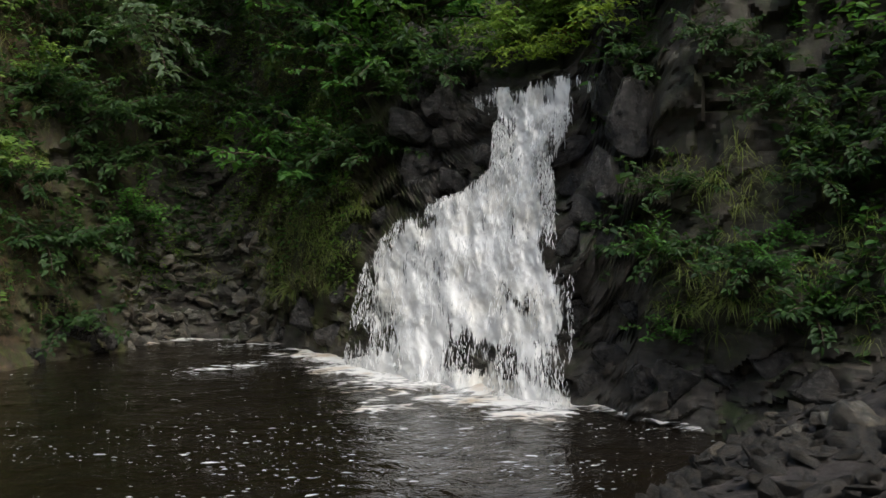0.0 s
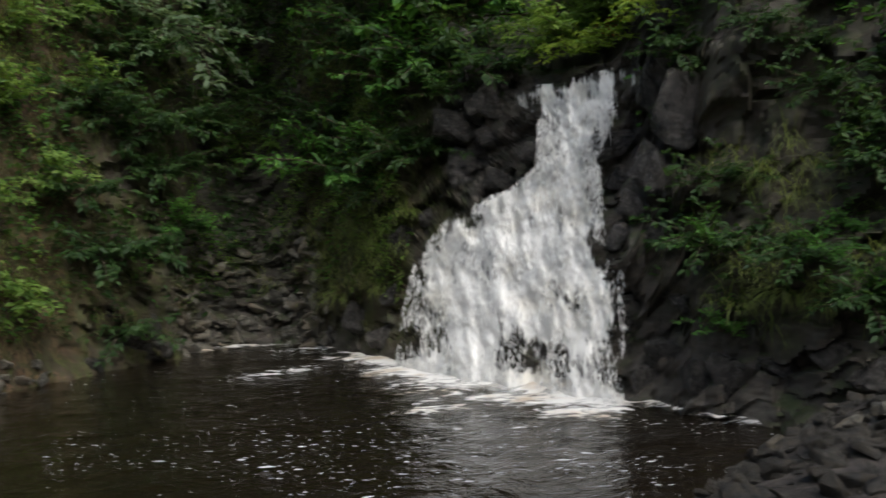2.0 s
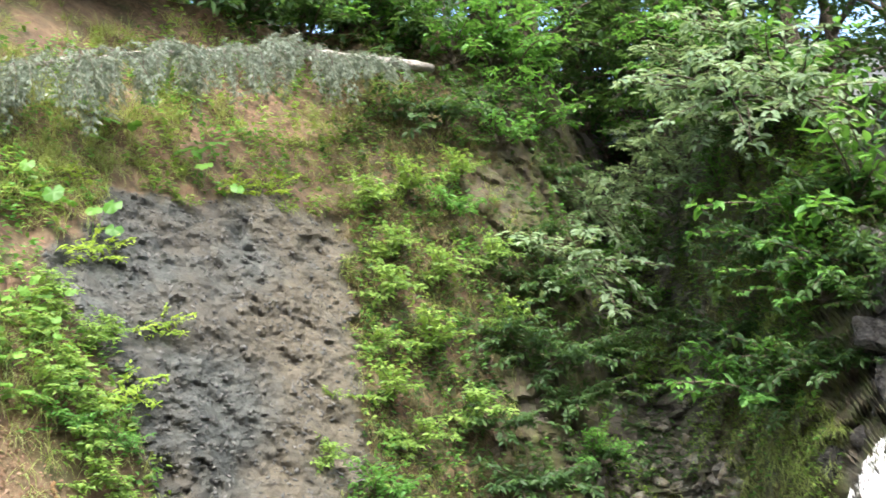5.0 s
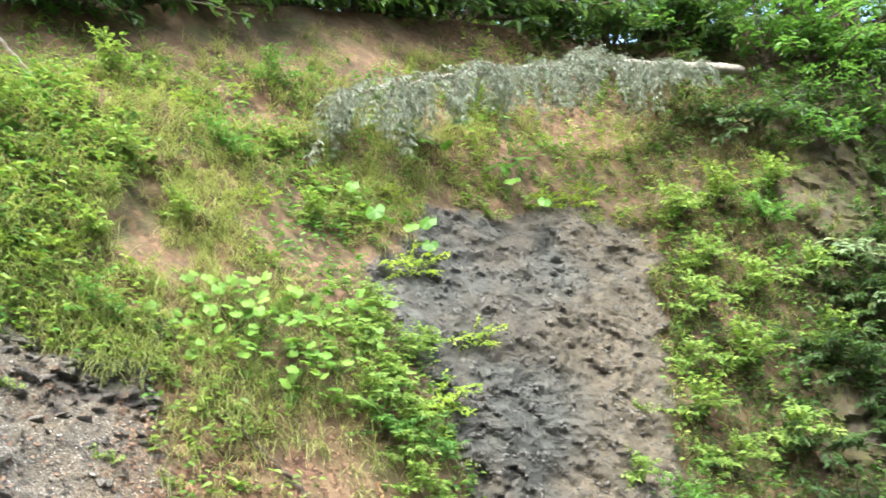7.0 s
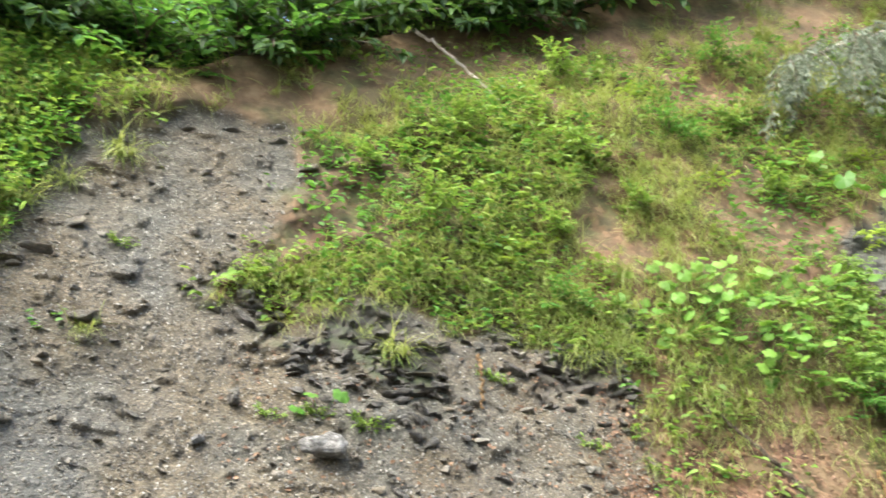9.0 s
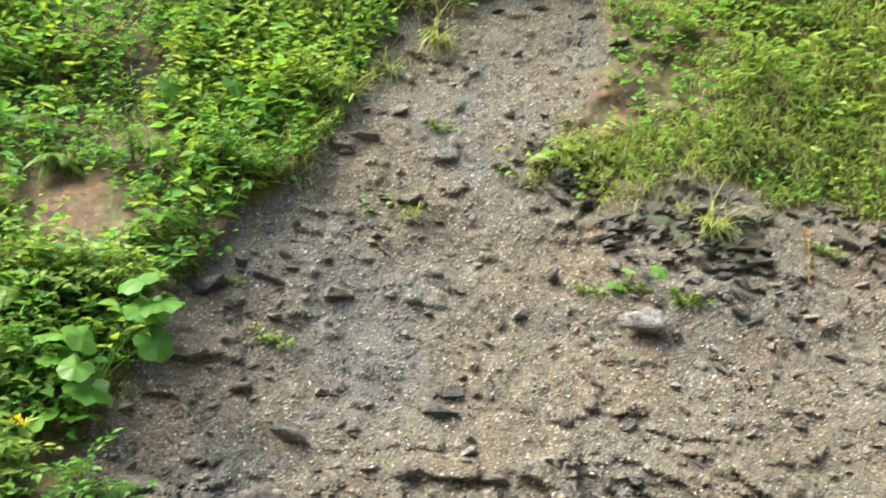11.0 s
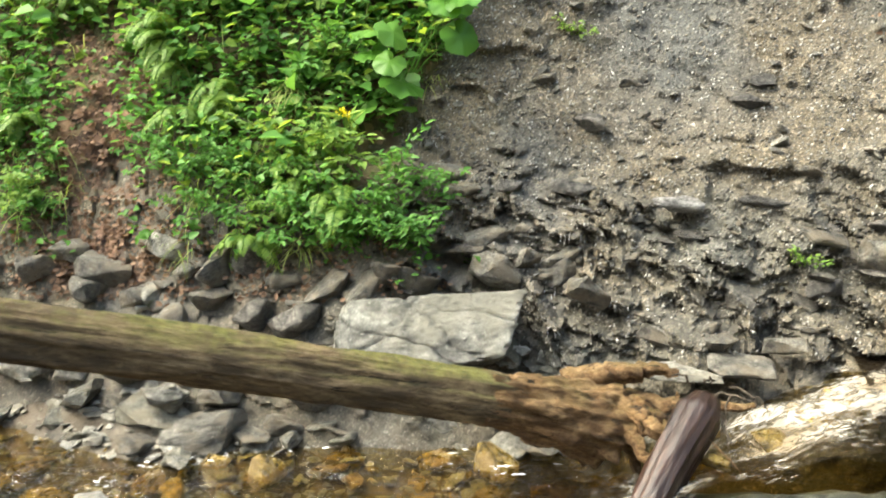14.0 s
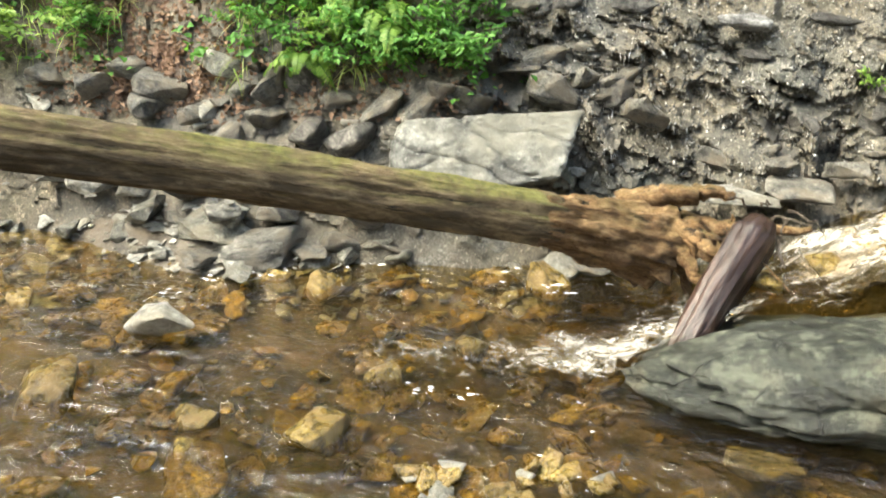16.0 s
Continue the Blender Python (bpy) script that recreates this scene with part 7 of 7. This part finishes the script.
def scatter_litter(seed, count, a0, a1, h0, h1):
    g = np.random.default_rng(seed)
    a, h = g.uniform(a0, a1, count), g.uniform(h0, h1, count)
    p = ground(a, h)
    inward = -unit(p * np.array([1, 1, 0]))
    s = g.uniform(0.02, 0.05, count)
    v, f = leaf_blades(p + inward * 0.015, g.normal(0, 1, p.shape) * np.array([1, 1, 0.5]), inward + np.array([0, 0, 0.8]) + g.normal(0, 0.3, p.shape), s, s * 0.6, 0.2, 0.1)
    tagged(new("fallen_leaves", quick_mesh("fallen_leaves", v, f, DRY_LEAF)), "brown fallen leaves on the bare earth", "leaf litter", kind="stuff")


scatter_litter(311, 3600, 46, 61, 0.6, 2.6)
scatter_litter(312, 3600, 119, 128, 0.2, 2.6)
scatter_litter(313, 1100, 104, 130, 0.25, 0.7)
scatter_litter(314, 500, 60, 82, 1.6, 2.8)


# ---- the rapid beside the boulder ----
def build_rapid():
    x, y = np.arange(-6.1, -2.9, 0.03), np.arange(-1.9, 2.2, 0.03)
    xx, yy = np.meshgrid(x, y)
    x, y = xx.ravel(), yy.ravel()
    p = np.stack([x, y, 0 * x], -1)
    t = step(y + 0.25 * (x + 4.8), -0.55, 1.05)
    z = -0.44 + 0.45 * t + (0.13 * (fbm(p * np.array([3.5, 2.4, 1]), 71, 4) - 0.5) + 0.05 * (fbm(p * np.array([11.0, 8.0, 1]), 73, 3) - 0.5)) * (0.3 + 4 * t * (1 - t)) + 0.012
    p[:, 2] = z
    swirl = fbm(p * np.array([3.2, 2.0, 1]), 72, 4) - 0.5
    # the line of the current, broad above, pinched beside the log, fanning out below
    way = [(-5.7, 1.35, 0.6), (-5.2, 0.72, 0.68), (-4.7, 0.34, 0.6), (-4.42, -0.16, 0.34), (-4.1, -0.55, 0.34), (-3.85, -0.9, 0.36), (-3.8, -1.4, 0.3)]
    off = np.full(len(x), 9.0)
    for (x0, y0, w0), (x1, y1, w1) in zip(way, way[1:]):
        u = np.clip(((x - x0) * (x1 - x0) + (y - y0) * (y1 - y0)) / ((x1 - x0) ** 2 + (y1 - y0) ** 2), 0, 1)
        off = np.minimum(off, np.hypot(x - x0 - u * (x1 - x0), y - y0 - u * (y1 - y0)) / (w0 + u * (w1 - w0)))
    p[:, 2] += 0.02 * np.exp(-off * off)
    cover = 0.36 - 0.5 * off ** 2 + 1.4 * swirl - 0.12 * (1 - step(y, -1.5, -0.8))
    cover = np.clip(cover + 0.05 * (1 - step(x, -4.75, -4.45)) + 0.3 * np.exp(-((x + 4.58) ** 2 + (y - 0.02) ** 2) / 0.07), -1, 0.52)
    f = grid_faces(len(yy), xx.shape[1])
    f = f[cover[f].max(1) > -0.35]
    me = quick_mesh("rapid", p, f, RAPID, True)
    lay_uv(me, np.stack([x, y], -1) * 0.9)
    paint(me, "cover", np.repeat(cover[:, None], 3, 1))
    low = p.copy()
    low[:, 2] -= 0.02
    under = grid_faces(len(yy), xx.shape[1])
    keep = (x[under].max(1) < -4.35 + 0.35 * (y[under].min(1) < -0.6)) & (y[under].min(1) > -0.9)
    tagged(new("rapid_water", quick_mesh("rapid_water", low, under[keep], BROOK, True)), "clear amber water running down past the boulder", "water", kind="structure")
    tagged(new("rapid", me), "white broken water running past the boulder", "rapid", kind="stuff")
    g = np.random.default_rng(77)
    n = 70
    a, r = g.uniform(95, 130, n), g.uniform(3.0, 5.3, n)
    q = np.stack([-r * np.sin(np.radians(a)), r * np.cos(np.radians(a)), 0 * r - 0.425], -1)
    s = np.exp(g.normal(-5.0, 0.5, n))
    v, f = leaf_blades(q, np.stack([g.normal(0, 0.5, n), 1 + 0 * s, 0 * s], -1), np.tile([0, 0, 1.0], (n, 1)), s * g.uniform(1, 4, n), s * 0.6, 0.05, 0.0)
    tagged(new("foam_flecks", quick_mesh("foam_flecks", v, f, FLECK)), "small white flecks on the amber stream", "foam", kind="stuff")
    # lines of foam caught against the stones
    q = np.concatenate([np.tile(np.array(place(a, r, -0.43)), (7, 1)) + g.normal(0, 1, (7, 3)) * np.array([0.03, 0.07, 0.002]) for a, r in ((121.7, 5.16), (119.7, 5.19), (118.0, 5.20), (124.4, 5.04), (113.0, 5.25), (110.8, 5.31), (105.2, 5.34), (103.3, 5.32), (102.6, 5.08), (101.4, 4.92), (100.3, 4.82), (107.6, 3.76), (109.4, 3.81))])
    n = len(q)
    s = np.exp(g.normal(-4.2, 0.4, n))
    v, f = leaf_blades(q, np.stack([g.normal(0, 0.4, n), 1 + 0 * s, 0 * s], -1), np.tile([0, 0, 1.0], (n, 1)), s * g.uniform(1, 2.5, n), s * 0.6, 0.05, 0.0)
    tagged(new("foam_line", quick_mesh("foam_line", v, f, FLECK)), "lines of white foam along the stones", "foam", kind="stuff")


build_rapid()


def build_trickle():
    """A thread of water that runs down the gravel to the stream."""
    g = np.random.default_rng(5)
    n = 150
    h = g.uniform(-0.1, 1.0, n)
    a = 97.2 + 0.7 * np.sin(h * 5) + 1.2 * (0.5 - h) * 0.4 + g.normal(0, 0.28, n)
    p = ground(a, h)
    inward = -unit(p * np.array([1, 1, 0]))
    p = p + inward * 0.03
    d = np.stack([g.normal(0, 0.25, n), g.normal(0, 0.25, n), -np.ones(n)], -1)
    s = g.uniform(0.02, 0.06, n)
    v, f = leaf_blades(p, d, inward + np.array([0, 0, 0.3]), s, s * 0.045, 0.1, 0.1)
    tagged(new("trickle", quick_mesh("trickle", v, f, FLECK)), "thin thread of white water running down the gravel", "water", kind="stuff")


build_trickle()


# ---- fallen timber on the slope ----
def pole(name, a, b, r0, r1, mat, label, sag=0.03, seed=1):
    pts = bent(a, b, sag, 24, 0.012, seed)
    ob = new(name, limb_mesh(name, mat, pts, [r0 + (r1 - r0) * k / 23 for k in range(24)], 12, seed, 0.15, 0.1))
    return tagged(ob, label, "branch")


def build_conifer():
    a, b = on_slope(25.0, 9.15, 0.6), on_slope(49.3, 6.65, 0.5)
    base = stand("fallen_conifer", Matrix.Identity(4), "fallen conifer with grey-green drooping needles on the slope", "tree")
    line = bent(a, b, 0.25, 30, 0.015, 4)
    part("trunk", limb_mesh("trunk", PALE_TWIG, line, [0.085 - 0.0023 * k for k in range(30)], 12, 2, 0.1, 0.1), base)
    rng, lines = random.Random(8), []
    for k in range(4, 30):
        for j in range(5):
            p = line[k] + Vector((rng.gauss(0, 0.05), rng.gauss(0, 0.05), 0))
            inward = -Vector((p.x, p.y, 0)).normalized()
            d = (inward * rng.uniform(0.2, 0.9) + Vector((rng.gauss(0, 0.5), rng.gauss(0, 0.5), rng.uniform(-0.3, 0.8)))).normalized()
            l = rng.uniform(0.5, 1.25) * (1.0 if k > 9 else 0.5)
            pts = []
            for i in range(10):
                pts.append(p.copy())
                d = (d + Vector((rng.gauss(0, 0.06), rng.gauss(0, 0.06), -0.33))).normalized()
                p = p + d * l / 9
            lines.append(pts)
    v, f = stem_tubes(lines, 0.010)
    part("limb", quick_mesh("limb", v, f, TWIG, True), base)
    p, d, n, s, w = spray_leaves(rng, lines, 11, 0.075, 0.2, 0.17, 0.1, 0.3)
    d = d + np.array([0, 0, -0.7])
    v, f = slim_blades(p, d, n, s, s * 0.22)
    part("foliage", quick_mesh("foliage", v, f, NEEDLES), base)


build_conifer()
pole("fallen_branch", on_slope(29.5, 11.0, 0.35), on_slope(40.5, 9.8, 0.3), 0.035, 0.06, TWIG, "thin dark fallen trunk on the rim")
pole("fallen_branch", on_slope(71.4, 6.9, 0.25), on_slope(66.2, 5.7, 0.12), 0.02, 0.012, PALE_TWIG, "pale bare pole leaning on the slope")
pole("fallen_branch", on_slope(61.5, 7.5, 0.5), on_slope(56.5, 8.3, 0.5), 0.02, 0.045, PALE_TWIG, "bleached dead branch hanging over the rim")
pole("fallen_branch", on_slope(55.4, 2.45, 0.06), on_slope(50.2, 1.75, 0.06), 0.012, 0.02, TWIG, "thin brown branch on the bare earth")
pole("fallen_branch", on_slope(67.5, 2.8, 0.08), on_slope(67.3, 2.35, 0.05), 0.014, 0.01, ROOT_WOOD, "thin brown stick standing in the gravel")
pole("fallen_branch", on_slope(46.5, 1.9, 0.12), on_slope(45.8, 1.1, 0.12), 0.02, 0.02, ROOT_WOOD, "brown stick standing in the clay")
pole("fallen_branch", on_slope(14.6, 7.3, 0.9), on_slope(11.5, 8.5, 0.9), 0.03, 0.03, TWIG, "grey limb between silvery leaves")
